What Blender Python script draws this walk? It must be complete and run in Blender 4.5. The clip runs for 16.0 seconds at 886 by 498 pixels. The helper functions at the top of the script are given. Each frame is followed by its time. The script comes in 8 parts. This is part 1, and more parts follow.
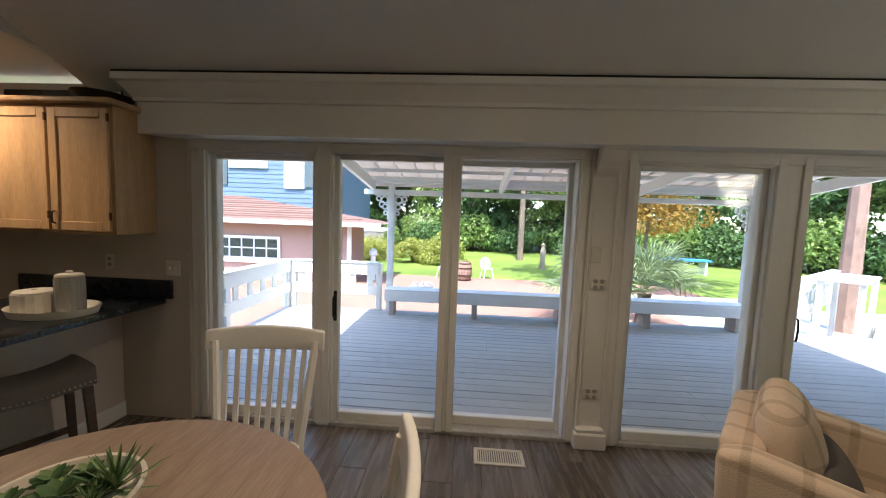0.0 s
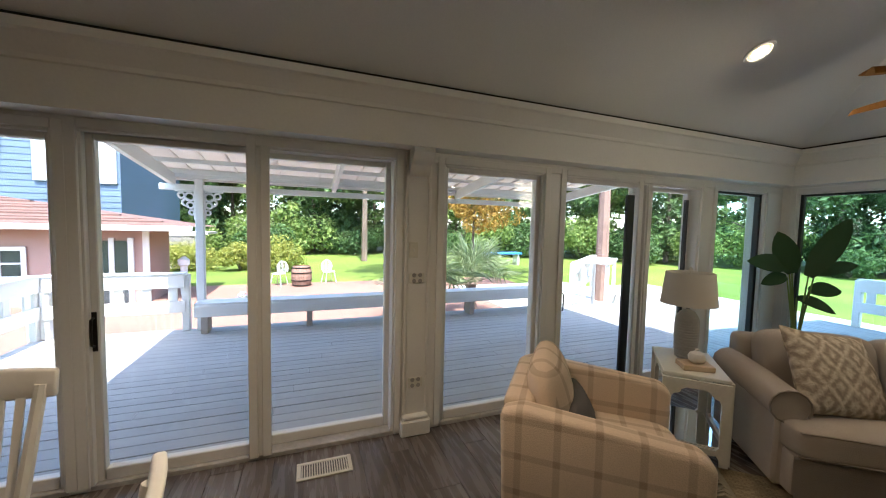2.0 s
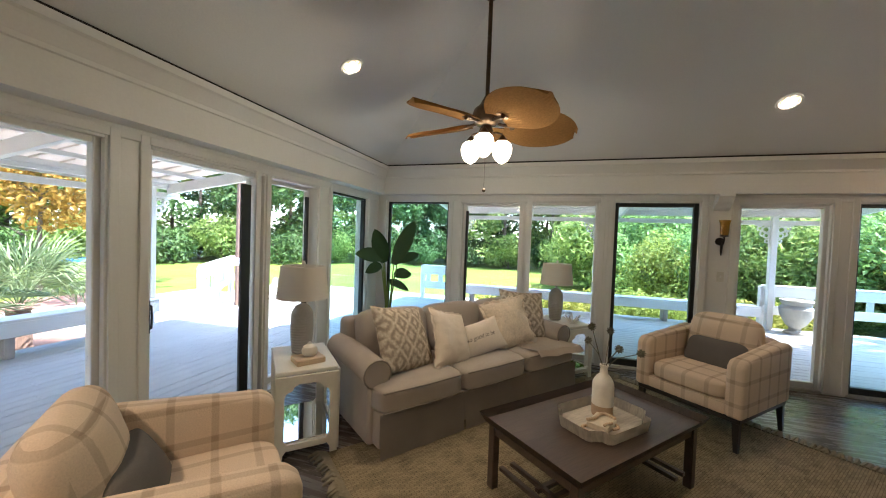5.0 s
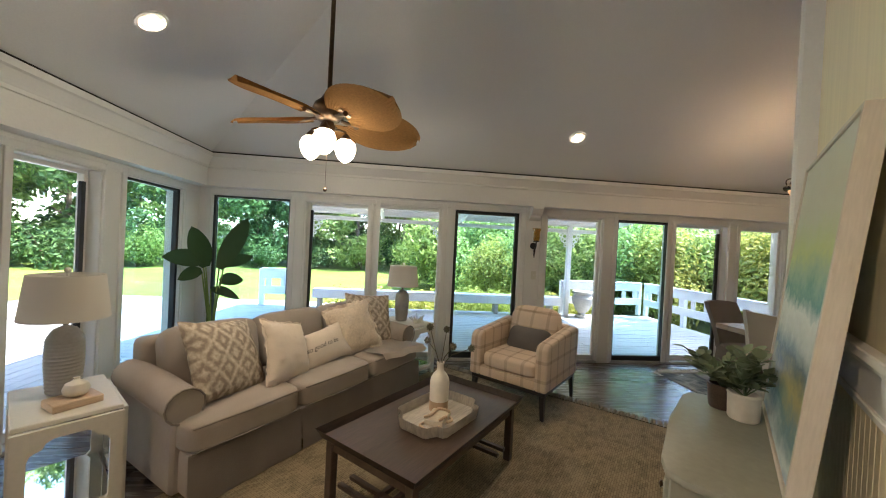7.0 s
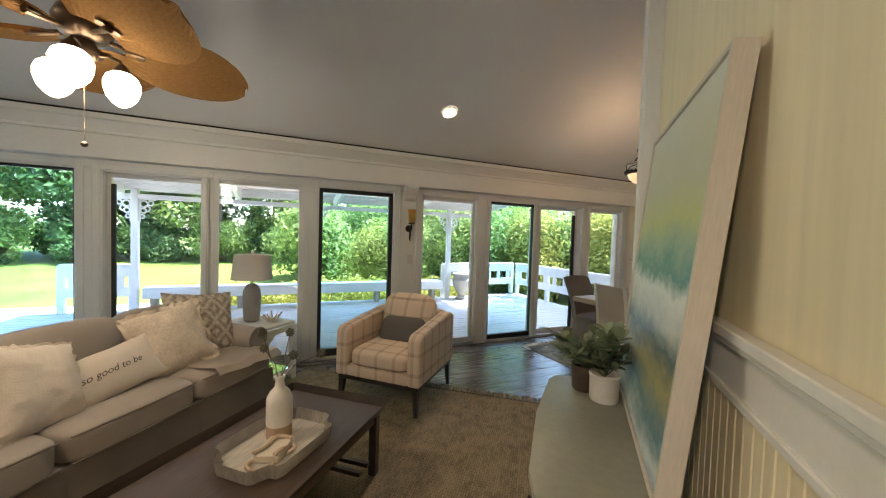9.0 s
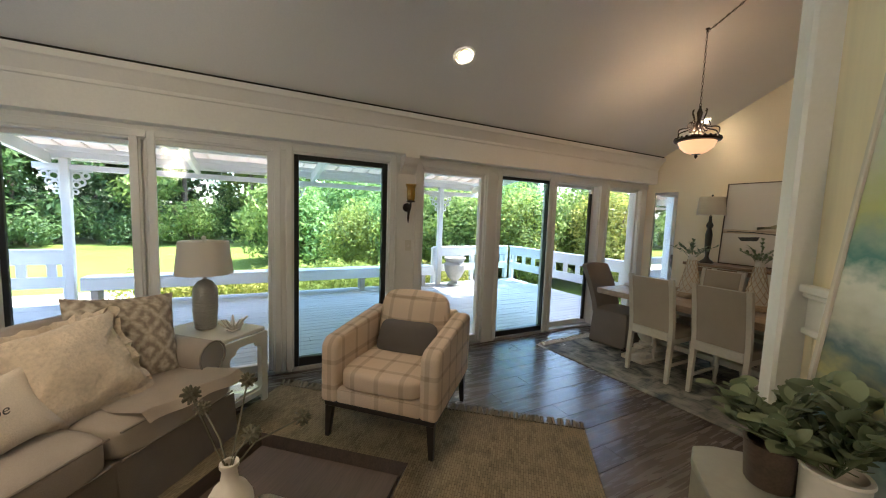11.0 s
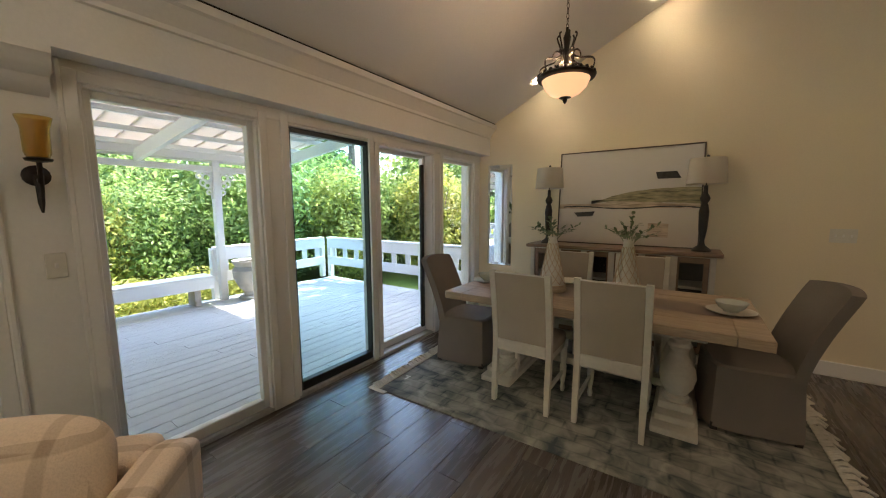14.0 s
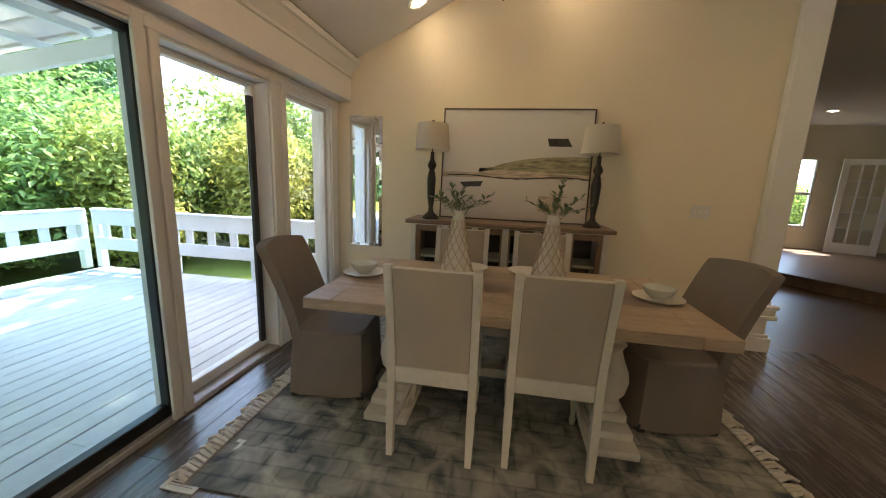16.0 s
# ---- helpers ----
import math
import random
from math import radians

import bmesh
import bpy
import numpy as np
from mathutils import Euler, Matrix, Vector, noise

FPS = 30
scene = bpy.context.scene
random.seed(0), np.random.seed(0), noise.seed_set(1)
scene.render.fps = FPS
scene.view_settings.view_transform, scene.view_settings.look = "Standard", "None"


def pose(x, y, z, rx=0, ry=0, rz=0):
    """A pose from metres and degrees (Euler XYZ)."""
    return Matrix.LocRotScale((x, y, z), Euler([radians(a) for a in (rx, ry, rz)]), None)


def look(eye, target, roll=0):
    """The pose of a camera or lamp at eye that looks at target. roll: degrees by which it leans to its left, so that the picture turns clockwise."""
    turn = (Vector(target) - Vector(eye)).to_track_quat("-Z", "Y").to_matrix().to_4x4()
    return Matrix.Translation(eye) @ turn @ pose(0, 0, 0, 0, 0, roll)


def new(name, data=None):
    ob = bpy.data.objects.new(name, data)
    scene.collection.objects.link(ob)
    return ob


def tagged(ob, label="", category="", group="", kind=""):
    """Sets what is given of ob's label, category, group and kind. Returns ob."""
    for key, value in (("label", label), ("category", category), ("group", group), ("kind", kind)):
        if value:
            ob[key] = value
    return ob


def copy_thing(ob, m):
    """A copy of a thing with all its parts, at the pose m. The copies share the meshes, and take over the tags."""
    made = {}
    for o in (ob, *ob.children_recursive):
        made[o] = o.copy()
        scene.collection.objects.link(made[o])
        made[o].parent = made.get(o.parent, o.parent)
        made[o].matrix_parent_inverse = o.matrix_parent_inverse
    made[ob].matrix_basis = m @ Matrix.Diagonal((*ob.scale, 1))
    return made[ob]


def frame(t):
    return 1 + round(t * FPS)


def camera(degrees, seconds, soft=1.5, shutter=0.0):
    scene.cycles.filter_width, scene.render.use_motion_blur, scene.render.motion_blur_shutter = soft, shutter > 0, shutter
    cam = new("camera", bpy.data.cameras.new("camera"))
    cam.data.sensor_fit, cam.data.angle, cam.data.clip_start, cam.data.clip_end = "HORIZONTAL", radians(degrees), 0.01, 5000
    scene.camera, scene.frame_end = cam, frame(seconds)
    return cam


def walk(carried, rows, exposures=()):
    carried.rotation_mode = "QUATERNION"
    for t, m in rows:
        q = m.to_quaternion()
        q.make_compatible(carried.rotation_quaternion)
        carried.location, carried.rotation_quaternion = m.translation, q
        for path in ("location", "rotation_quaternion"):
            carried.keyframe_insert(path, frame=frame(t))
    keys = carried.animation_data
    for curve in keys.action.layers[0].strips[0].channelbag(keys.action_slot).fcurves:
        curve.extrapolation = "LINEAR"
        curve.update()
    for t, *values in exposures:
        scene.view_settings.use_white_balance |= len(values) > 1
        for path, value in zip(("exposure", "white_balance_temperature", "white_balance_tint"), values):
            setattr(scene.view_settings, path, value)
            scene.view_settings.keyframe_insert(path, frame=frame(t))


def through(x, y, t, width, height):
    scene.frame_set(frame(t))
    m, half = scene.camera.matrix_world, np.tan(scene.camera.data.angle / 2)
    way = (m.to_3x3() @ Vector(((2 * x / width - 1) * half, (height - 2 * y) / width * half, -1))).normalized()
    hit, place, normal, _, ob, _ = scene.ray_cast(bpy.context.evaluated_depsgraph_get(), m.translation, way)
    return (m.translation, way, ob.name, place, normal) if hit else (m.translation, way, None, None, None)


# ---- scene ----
cam = camera(102.4, 16.0, soft=1.1)
PATH = [
    (0, (0.444, 0.647, 1.594), (0.327, 2.637, 1.439), 2.1),
    (0.5, (0.458, 0.639, 1.586), (0.458, 2.636, 1.469), 2.6),
    (1, (0.489, 0.65, 1.595), (0.709, 2.635, 1.487), 2.5),
    (1.5, (0.55, 0.664, 1.581), (1.034, 2.601, 1.466), 1.9),
    (2, (0.632, 0.653, 1.575), (1.345, 2.518, 1.452), 1.3),
    (2.5, (0.721, 0.642, 1.572), (1.643, 2.412, 1.443), 1.7),
    (3, (0.863, 0.601, 1.562), (1.97, 2.262, 1.427), 2.0),
    (3.5, (0.963, 0.63, 1.554), (2.369, 2.046, 1.416), 2.9),
    (4, (1.029, 0.684, 1.553), (2.689, 1.792, 1.429), 2.2),
    (4.5, (1.078, 0.711, 1.529), (2.889, 1.555, 1.436), 2.1),
    (4.7, (1.084, 0.712, 1.518), (2.941, 1.451, 1.442), 2.0),
    (6.8, (1.158, 0.646, 1.533), (3.151, 0.485, 1.514), 3.5),
    (7, (1.162, 0.639, 1.54), (3.151, 0.423, 1.522), 2.9),
    (7.5, (1.194, 0.569, 1.546), (3.149, 0.157, 1.469), 2.2),
    (8, (1.312, 0.499, 1.536), (3.24, -0.029, 1.498), 1.1),
    (8.5, (1.418, 0.404, 1.531), (3.301, -0.266, 1.478), 1.9),
    (8.7, (1.45, 0.37, 1.522), (3.294, -0.403, 1.477), 2.0),
    (10.8, (2.277, 0.309, 1.495), (4.057, -0.592, 1.364), 1.6),
    (11, (2.366, 0.276, 1.505), (4.132, -0.646, 1.331), 2.0),
    (11.5, (2.58, 0.184, 1.517), (4.23, -0.939, 1.4), 0.5),
    (12, (2.772, 0.022, 1.489), (4.322, -1.23, 1.321), 1.1),
    (12.5, (2.945, -0.21, 1.476), (4.504, -1.438, 1.229), 2.7),
    (13, (3.155, -0.396, 1.447), (4.593, -1.769, 1.231), 2.0),
    (13.5, (3.337, -0.577, 1.44), (4.551, -2.143, 1.166), 0.6),
    (14, (3.524, -0.822, 1.459), (4.653, -2.456, 1.225), -0.2),
    (14.5, (3.702, -1.046, 1.421), (4.541, -2.838, 1.135), 2.6),
    (15, (3.851, -1.239, 1.404), (4.322, -3.172, 1.195), -1.1),
    (15.5, (4.012, -1.439, 1.392), (4.42, -3.38, 1.133), -2.6),
    (16, (4.165, -1.611, 1.379), (4.495, -3.549, 1.011), 2.3),
]
walk(cam, [(t, look(eye, target, roll)) for t, eye, target, roll in PATH],
     exposures=((0, 2.8, 5900, 8), (2.5, 2.95, 5950, 8), (4.5, 3.4, 5900, 8), (9, 3.6, 6000, 8), (13, 3.35, 6150, 8), (16, 3.65, 6650, 10)))

# ---- light ----
world = bpy.data.worlds.new("sky")
scene.world = world
world.use_nodes = True
wn = world.node_tree.nodes
sky = wn.new("ShaderNodeTexSky")
sky.sky_type = "NISHITA"
sky.sun_disc = False
SUN_EL, SUN_AZ = 62.0, 182.0     # azimuth clockwise from +y
sky.sun_elevation, sky.sun_rotation = radians(SUN_EL), radians(SUN_AZ)
wn["Background"].inputs[1].default_value = 0.15
world.node_tree.links.new(sky.outputs[0], wn["Background"].inputs[0])
sun = new("sun", bpy.data.lights.new("sun", "SUN"))
sun.data.energy, sun.data.angle, sun.data.color = 2.6, radians(0.5), (1.0, 0.95, 0.87)
_d = Vector((math.sin(radians(SUN_AZ)) * math.cos(radians(SUN_EL)), math.cos(radians(SUN_AZ)) * math.cos(radians(SUN_EL)), math.sin(radians(SUN_EL))))
sun.matrix_world = look(_d * 60, (0, 0, 0))


# ---- mesh helpers ----
def box(bm, x0, x1, y0, y1, z0, z1, bevel=0.0, m=None, seg=1):
    """An axis-aligned block, its edges rounded by bevel, moved by m."""
    mat = Matrix.Translation(((x0 + x1) / 2, (y0 + y1) / 2, (z0 + z1) / 2)) @ Matrix.Diagonal((abs(x1 - x0), abs(y1 - y0), abs(z1 - z0), 1))
    vs = bmesh.ops.create_cube(bm, size=1.0, matrix=mat)["verts"]
    if bevel > 0:
        es = list({e for v in vs for e in v.link_edges})
        r = bmesh.ops.bevel(bm, geom=es, offset=bevel, offset_type="OFFSET", segments=seg, profile=0.5, affect="EDGES", clamp_overlap=True)
        vs = list({v for f in r["faces"] for v in f.verts} | {v for v in vs if v.is_valid})
    if m is not None:
        bmesh.ops.transform(bm, matrix=m, verts=vs)
    return vs


def lathe(bm, profile, seg=20, m=None, squash=None):
    """A turned shape from (radius, height) pairs."""
    rings = []
    for r, z in profile:
        ring = []
        for i in range(seg):
            a = 2 * math.pi * i / seg
            p = Vector((r * math.cos(a), r * math.sin(a) * (squash or 1), z))
            ring.append(bm.verts.new(m @ p if m is not None else p))
        rings.append(ring)
    for a, b in zip(rings, rings[1:]):
        for i in range(seg):
            j = (i + 1) % seg
            bm.faces.new((a[i], a[j], b[j], b[i]))
    if profile[0][0] > 1e-4:
        bm.faces.new(rings[0][::-1])
    if profile[-1][0] > 1e-4:
        bm.faces.new(rings[-1])


def tube(bm, pts, r, seg=8, taper=None):
    """A round bar along points; r is one radius, or one for each point."""
    pts = [Vector(p) for p in pts]
    rad = r if isinstance(r, (list, tuple)) else [r] * len(pts)
    rings, ref = [], None
    for i, p in enumerate(pts):
        d = (pts[min(i + 1, len(pts) - 1)] - pts[max(i - 1, 0)]).normalized()
        if ref is None:
            ref = d.orthogonal().normalized()
        u = (ref - d * ref.dot(d))
        u = u.normalized() if u.length > 1e-5 else d.orthogonal().normalized()
        ref, v = u, d.cross(u)
        rings.append([bm.verts.new(p + (u * math.cos(2 * math.pi * k / seg) + v * math.sin(2 * math.pi * k / seg)) * rad[i]) for k in range(seg)])
    for a, b in zip(rings, rings[1:]):
        for i in range(seg):
            j = (i + 1) % seg
            bm.faces.new((a[i], a[j], b[j], b[i]))
    bm.faces.new(rings[0][::-1])
    bm.faces.new(rings[-1])


def extrude_xz(bm, outline, y0, y1, m=None):
    """A slab from an outline in x and z."""
    a = [bm.verts.new(m @ Vector((x, y0, z)) if m is not None else (x, y0, z)) for x, z in outline]
    b = [bm.verts.new(m @ Vector((x, y1, z)) if m is not None else (x, y1, z)) for x, z in outline]
    bm.faces.new(a)
    bm.faces.new(b[::-1])
    n = len(a)
    for i in range(n):
        j = (i + 1) % n
        bm.faces.new((a[j], a[i], b[i], b[j]))


def cushion(bm, sx, sy, sz, m=None, p=4.0, n=10, lumps=0.0, seed=0, corner=0.0):
    """A stuffed block: a rounded box that thins towards its rim; corner draws its four corners out."""
    vs = bmesh.ops.create_cube(bm, size=2.0)["verts"]
    es = list({e for v in vs for e in v.link_edges})
    bmesh.ops.subdivide_edges(bm, edges=es, cuts=n, use_grid_fill=True)
    allv = list(bm.verts)
    for v in allv:
        c = v.co.copy()
        l = (abs(c.x) ** p + abs(c.y) ** p + abs(c.z) ** p) ** (1 / p)
        q = c / l
        if corner:
            rim = max(abs(q.x), abs(q.y))
            q.z *= 1 - corner * rim ** 3
            pull = 1 + 0.22 * corner * (abs(q.x * q.y)) ** 2
            q.x *= pull
            q.y *= pull
        v.co = Vector((q.x * sx / 2, q.y * sy / 2, q.z * sz / 2))
        if lumps:
            k = noise.noise_vector(v.co * 5 + Vector((seed * 7.3, seed, 0)))
            v.co += k * lumps
    if m is not None:
        bmesh.ops.transform(bm, matrix=m, verts=allv)
    return allv


def finish(bm, name, material, smooth=40):
    bmesh.ops.recalc_face_normals(bm, faces=bm.faces)
    me = bpy.data.meshes.new(name)
    bm.to_mesh(me)
    bm.free()
    if material is not None:
        me.materials.append(material)
    if smooth:
        for p in me.polygons:
            p.use_smooth = True
        me.set_sharp_from_angle(angle=radians(smooth))
    return me


def part(name, bm, material, parent, label="", smooth=40):
    """Links a bmesh as one mesh object under a thing or a part."""
    ob = new(name, finish(bm, name, material, smooth))
    ob.parent = parent
    if label:
        tagged(ob, label=label)
    return ob


def thing(name, m, label, category, group="", kind=""):
    """An empty at a thing's base, which carries its parts."""
    ob = new(name)
    ob.empty_display_size = 0.1
    ob.matrix_basis = m
    return tagged(ob, label, category, group, kind)


def solid(name, bm, material, label, category, group="", kind="", m=None, smooth=40):
    """A thing of one mesh."""
    ob = new(name, finish(bm, name, material, smooth))
    if m is not None:
        ob.matrix_basis = m
    return tagged(ob, label, category, group, kind)


def structure(name, bm, material, label, category, smooth=0):
    return solid(name, bm, material, label, category, kind="structure", smooth=smooth)


def nb():
    return bmesh.new()


def block(name, x0, x1, y0, y1, z0, z1, material, parent, label="", bevel=0.0, m=None, seg=1):
    bm = nb()
    box(bm, x0, x1, y0, y1, z0, z1, bevel, m, seg)
    return part(name, bm, material, parent, label)


# ---- materials ----
def nodes_of(name):
    m = bpy.data.materials.new(name)
    m.use_nodes = True
    return m, m.node_tree.nodes, m.node_tree.links, m.node_tree.nodes["Principled BSDF"]


def surface(name, colour, rough=0.6, var=0.12, grain=40.0, blotch=3.0, bump=0.15, metal=0.0, stretch=(1, 1, 1), spec=0.5, tint=None, rand=0.0, sheen=0.0, coat=0.0):
    """A base colour varied at two scales, with fine relief and uneven gloss."""
    m, n, l, b = nodes_of(name)
    tc = n.new("ShaderNodeTexCoord")
    mp = n.new("ShaderNodeMapping")
    mp.inputs["Scale"].default_value = stretch
    l.new(tc.outputs["Object"], mp.inputs[0])
    big = n.new("ShaderNodeTexNoise")
    big.inputs["Scale"].default_value, big.inputs["Detail"].default_value = blotch, 3
    fine = n.new("ShaderNodeTexNoise")
    fine.inputs["Scale"].default_value, fine.inputs["Detail"].default_value = grain, 4
    for t in (big, fine):
        l.new(mp.outputs[0], t.inputs["Vector"])
    add = n.new("ShaderNodeMath")
    add.operation = "ADD"
    l.new(big.outputs[0], add.inputs[0])
    l.new(fine.outputs[0], add.inputs[1])
    last = add.outputs[0]
    if rand:
        info = n.new("ShaderNodeObjectInfo")
        ma = n.new("ShaderNodeMath")
        ma.operation, ma.inputs[1].default_value = "MULTIPLY_ADD", rand
        l.new(info.outputs["Random"], ma.inputs[0])
        l.new(last, ma.inputs[2])
        last = ma.outputs[0]
    ramp = n.new("ShaderNodeMapRange")
    ramp.inputs[1].default_value, ramp.inputs[2].default_value = 0.6, 1.4 + rand
    l.new(last, ramp.inputs[0])
    mix = n.new("ShaderNodeMix")
    mix.data_type = "RGBA"
    dark = tint or tuple(c * (1 - var * 1.6) for c in colour)
    lite = tuple(min(1, c * (1 + var)) for c in colour)
    mix.inputs["A"].default_value = (*dark, 1)
    mix.inputs["B"].default_value = (*lite, 1)
    l.new(ramp.outputs[0], mix.inputs["Factor"])
    l.new(mix.outputs["Result"], b.inputs["Base Color"])
    rr = n.new("ShaderNodeMapRange")
    rr.inputs[3].default_value, rr.inputs[4].default_value = max(0, rough - 0.08), min(1, rough + 0.08)
    l.new(big.outputs[0], rr.inputs[0])
    l.new(rr.outputs[0], b.inputs["Roughness"])
    b.inputs["Metallic"].default_value = metal
    b.inputs["Specular IOR Level"].default_value = spec
    if sheen:
        b.inputs["Sheen Weight"].default_value = sheen
    if coat:
        b.inputs["Coat Weight"].default_value = coat
    if bump:
        bp = n.new("ShaderNodeBump")
        bp.inputs["Strength"].default_value, bp.inputs["Distance"].default_value = bump, 0.01
        l.new(fine.outputs[0], bp.inputs["Height"])
        l.new(bp.outputs[0], b.inputs["Normal"])
    return m


def pane(name, tint, gloss=0.02):
    """Window glass: clear with a mirror sheen that grows at a slant."""
    m, n, l, b = nodes_of(name)
    out = n["Material Output"]
    tr, gl, mx = n.new("ShaderNodeBsdfTransparent"), n.new("ShaderNodeBsdfGlossy"), n.new("ShaderNodeMixShader")
    tr.inputs[0].default_value = (*tint, 1)
    gl.inputs["Roughness"].default_value = gloss
    fr = n.new("ShaderNodeLayerWeight")
    pw, sc = n.new("ShaderNodeMath"), n.new("ShaderNodeMath")
    pw.operation, pw.inputs[1].default_value = "POWER", 4.0
    sc.operation, sc.inputs[1].default_value, sc.inputs[2].default_value = "MULTIPLY_ADD", 0.5, 0.025
    l.new(fr.outputs["Facing"], pw.inputs[0])
    l.new(pw.outputs[0], sc.inputs[0])
    l.new(sc.outputs[0], mx.inputs[0])
    l.new(tr.outputs[0], mx.inputs[1])
    l.new(gl.outputs[0], mx.inputs[2])
    l.new(mx.outputs[0], out.inputs["Surface"])
    n.remove(b)
    return m


def glow(name, colour, strength):
    m, n, l, b = nodes_of(name)
    b.inputs["Base Color"].default_value = (*colour, 1)
    b.inputs["Emission Color"].default_value = (*colour, 1)
    b.inputs["Emission Strength"].default_value = strength
    b.inputs["Roughness"].default_value = 0.35
    return m


WHITE = surface("white_trim_paint", (0.74, 0.73, 0.70), 0.42, 0.03, 60, 2, 0.05)
CEIL = surface("ceiling_paint", (0.70, 0.70, 0.69), 0.85, 0.03, 90, 1.2, 0.12)
CREAM = surface("cream_wall_paint", (0.74, 0.655, 0.485), 0.8, 0.03, 90, 1.5, 0.1)
BEAD = surface("pale_yellow_panelling", (0.76, 0.67, 0.47), 0.55, 0.08, 30, 3, 0.08, stretch=(1, 1, 0.05))
GREIGE = surface("warm_grey_panel", (0.52, 0.46, 0.40), 0.7, 0.06, 60, 3, 0.1)
BLACKFR = surface("black_door_frame", (0.018, 0.02, 0.022), 0.4, 0.2, 60, 4, 0.05)
FLOOR = surface("grey_brown_vinyl_plank", (0.125, 0.106, 0.094), 0.27, 0.38, 26, 5, 0.05, stretch=(6, 0.55, 1), rand=0.5)
PLAINFLOOR = surface("brown_wood_floor", (0.20, 0.145, 0.105), 0.38, 0.25, 20, 4, 0.05, stretch=(5, 0.6, 1))
DECK = surface("grey_blue_deck_paint", (0.40, 0.395, 0.38), 0.6, 0.14, 24, 1.6, 0.12, stretch=(1, 1, 1), rand=0.25)
OUTWHITE = surface("white_outdoor_paint", (0.74, 0.74, 0.73), 0.55, 0.05, 30, 3, 0.08)
CLEAR = pane("clear_glass", (0.975, 0.98, 0.978))
TEAL = pane("tinted_glass", (0.84, 0.96, 0.985), 0.03)
GRASS = surface("lawn", (0.145, 0.185, 0.034), 0.9, 0.35, 30, 0.35, 0.6, spec=0.15, tint=(0.05, 0.085, 0.018))
PATIO = surface("pink_paving", (0.24, 0.125, 0.09), 0.85, 0.15, 8, 0.8, 0.3)
CONCRETE = surface("pale_concrete", (0.55, 0.51, 0.46), 0.85, 0.12, 12, 0.8, 0.3)
PINKWALL = surface("pink_stucco", (0.38, 0.245, 0.21), 0.85, 0.06, 30, 1, 0.3)
SHINGLE = surface("brown_roof_shingle", (0.14, 0.075, 0.06), 0.9, 0.25, 12, 2, 0.4, rand=0.4)
BLUEWALL = surface("blue_grey_shingle", (0.12, 0.165, 0.235), 0.8, 0.15, 12, 2, 0.3, rand=0.4)
DARKGLASS = surface("dark_window_glass", (0.05, 0.06, 0.065), 0.08, 0.2, 4, 1, 0.0)

# ---- plan, in metres ----
NY, EX, SY = 3.27, 5.96, -5.12        # glass of the long window wall, of the side window wall, dining wall
NI, EI = 3.20, 5.89                   # faces of the trim
NS, ES, SOFF, CROWN = 3.03, 5.74, 2.125, 2.50   # soffit faces and heights
SLOPE = 0.5
HEAD = 2.02
WX = -2.10                            # end of the window wall at the kitchen bar


# ---- window walls ----
def window_unit(name, axis, a, b, z0, z1, frame_mat, glass_mat, label, at, fw=0.055, depth=0.06):
    """A fixed light or a door leaf: four frame bars round one pane; a, b along the wall, at the glass plane."""
    w = thing(name, Matrix(), label, "window", kind="structure")
    def bar(nm, u0, u1, v0, v1, d0=-depth / 2, d1=depth / 2, mt=frame_mat, bev=0.006):
        bm = nb()
        if axis == "x":
            box(bm, u0, u1, at + d0, at + d1, v0, v1, bev)
        else:
            box(bm, at + d0, at + d1, u0, u1, v0, v1, bev)
        return part(nm, bm, mt, w)
    bar("stile", a, a + fw, z0, z1)
    bar("stile", b - fw, b, z0, z1)
    bar("head_rail", a + fw, b - fw, z1 - fw, z1)
    bar("bottom_rail", a + fw, b - fw, z0, z0 + fw * 1.3)
    inner = NI if axis == "x" else EI
    proud = 0.016 if at in (NY, EX) else 0.0195   # overlapping leaves stand one behind the other
    for u0, u1, v0, v1, d0, d1 in ((a, a + 0.02, z0, z1, inner - at, -depth / 2), (b - 0.02, b, z0, z1, inner - at, -depth / 2), (a + 0.02, b - 0.02, z1 - 0.02, z1, inner - at, -depth / 2),
                                   (a - 0.05, a + 0.004, z0, z1 + 0.05, inner - at - proud, inner - at + 0.004), (b - 0.004, b + 0.05, z0, z1 + 0.05, inner - at - proud, inner - at + 0.004), (a + 0.004, b - 0.004, z1 - 0.004, z1 + 0.05, inner - at - proud, inner - at + 0.004)):
        if abs(at - inner) < 0.2:
            bar("casing", u0, u1, v0, v1, d0, d1, WHITE, 0.004)
    g = bar("pane", a + fw - 0.01, b - fw + 0.01, z0 + fw, z1 - fw + 0.01, -0.004, 0.004, glass_mat, 0.0)
    g.visible_shadow = False
    return w


def jamb(u0, u1, axis, proud=0.0, z0=0.0, z1=SOFF, bev=0.008):
    bm = nb()
    if axis == "x":
        box(bm, u0, u1, NI - proud, NY + 0.13, z0, z1, bev)
    else:
        box(bm, EI - proud, EX + 0.13, u0, u1, z0, z1, bev)
    return bm


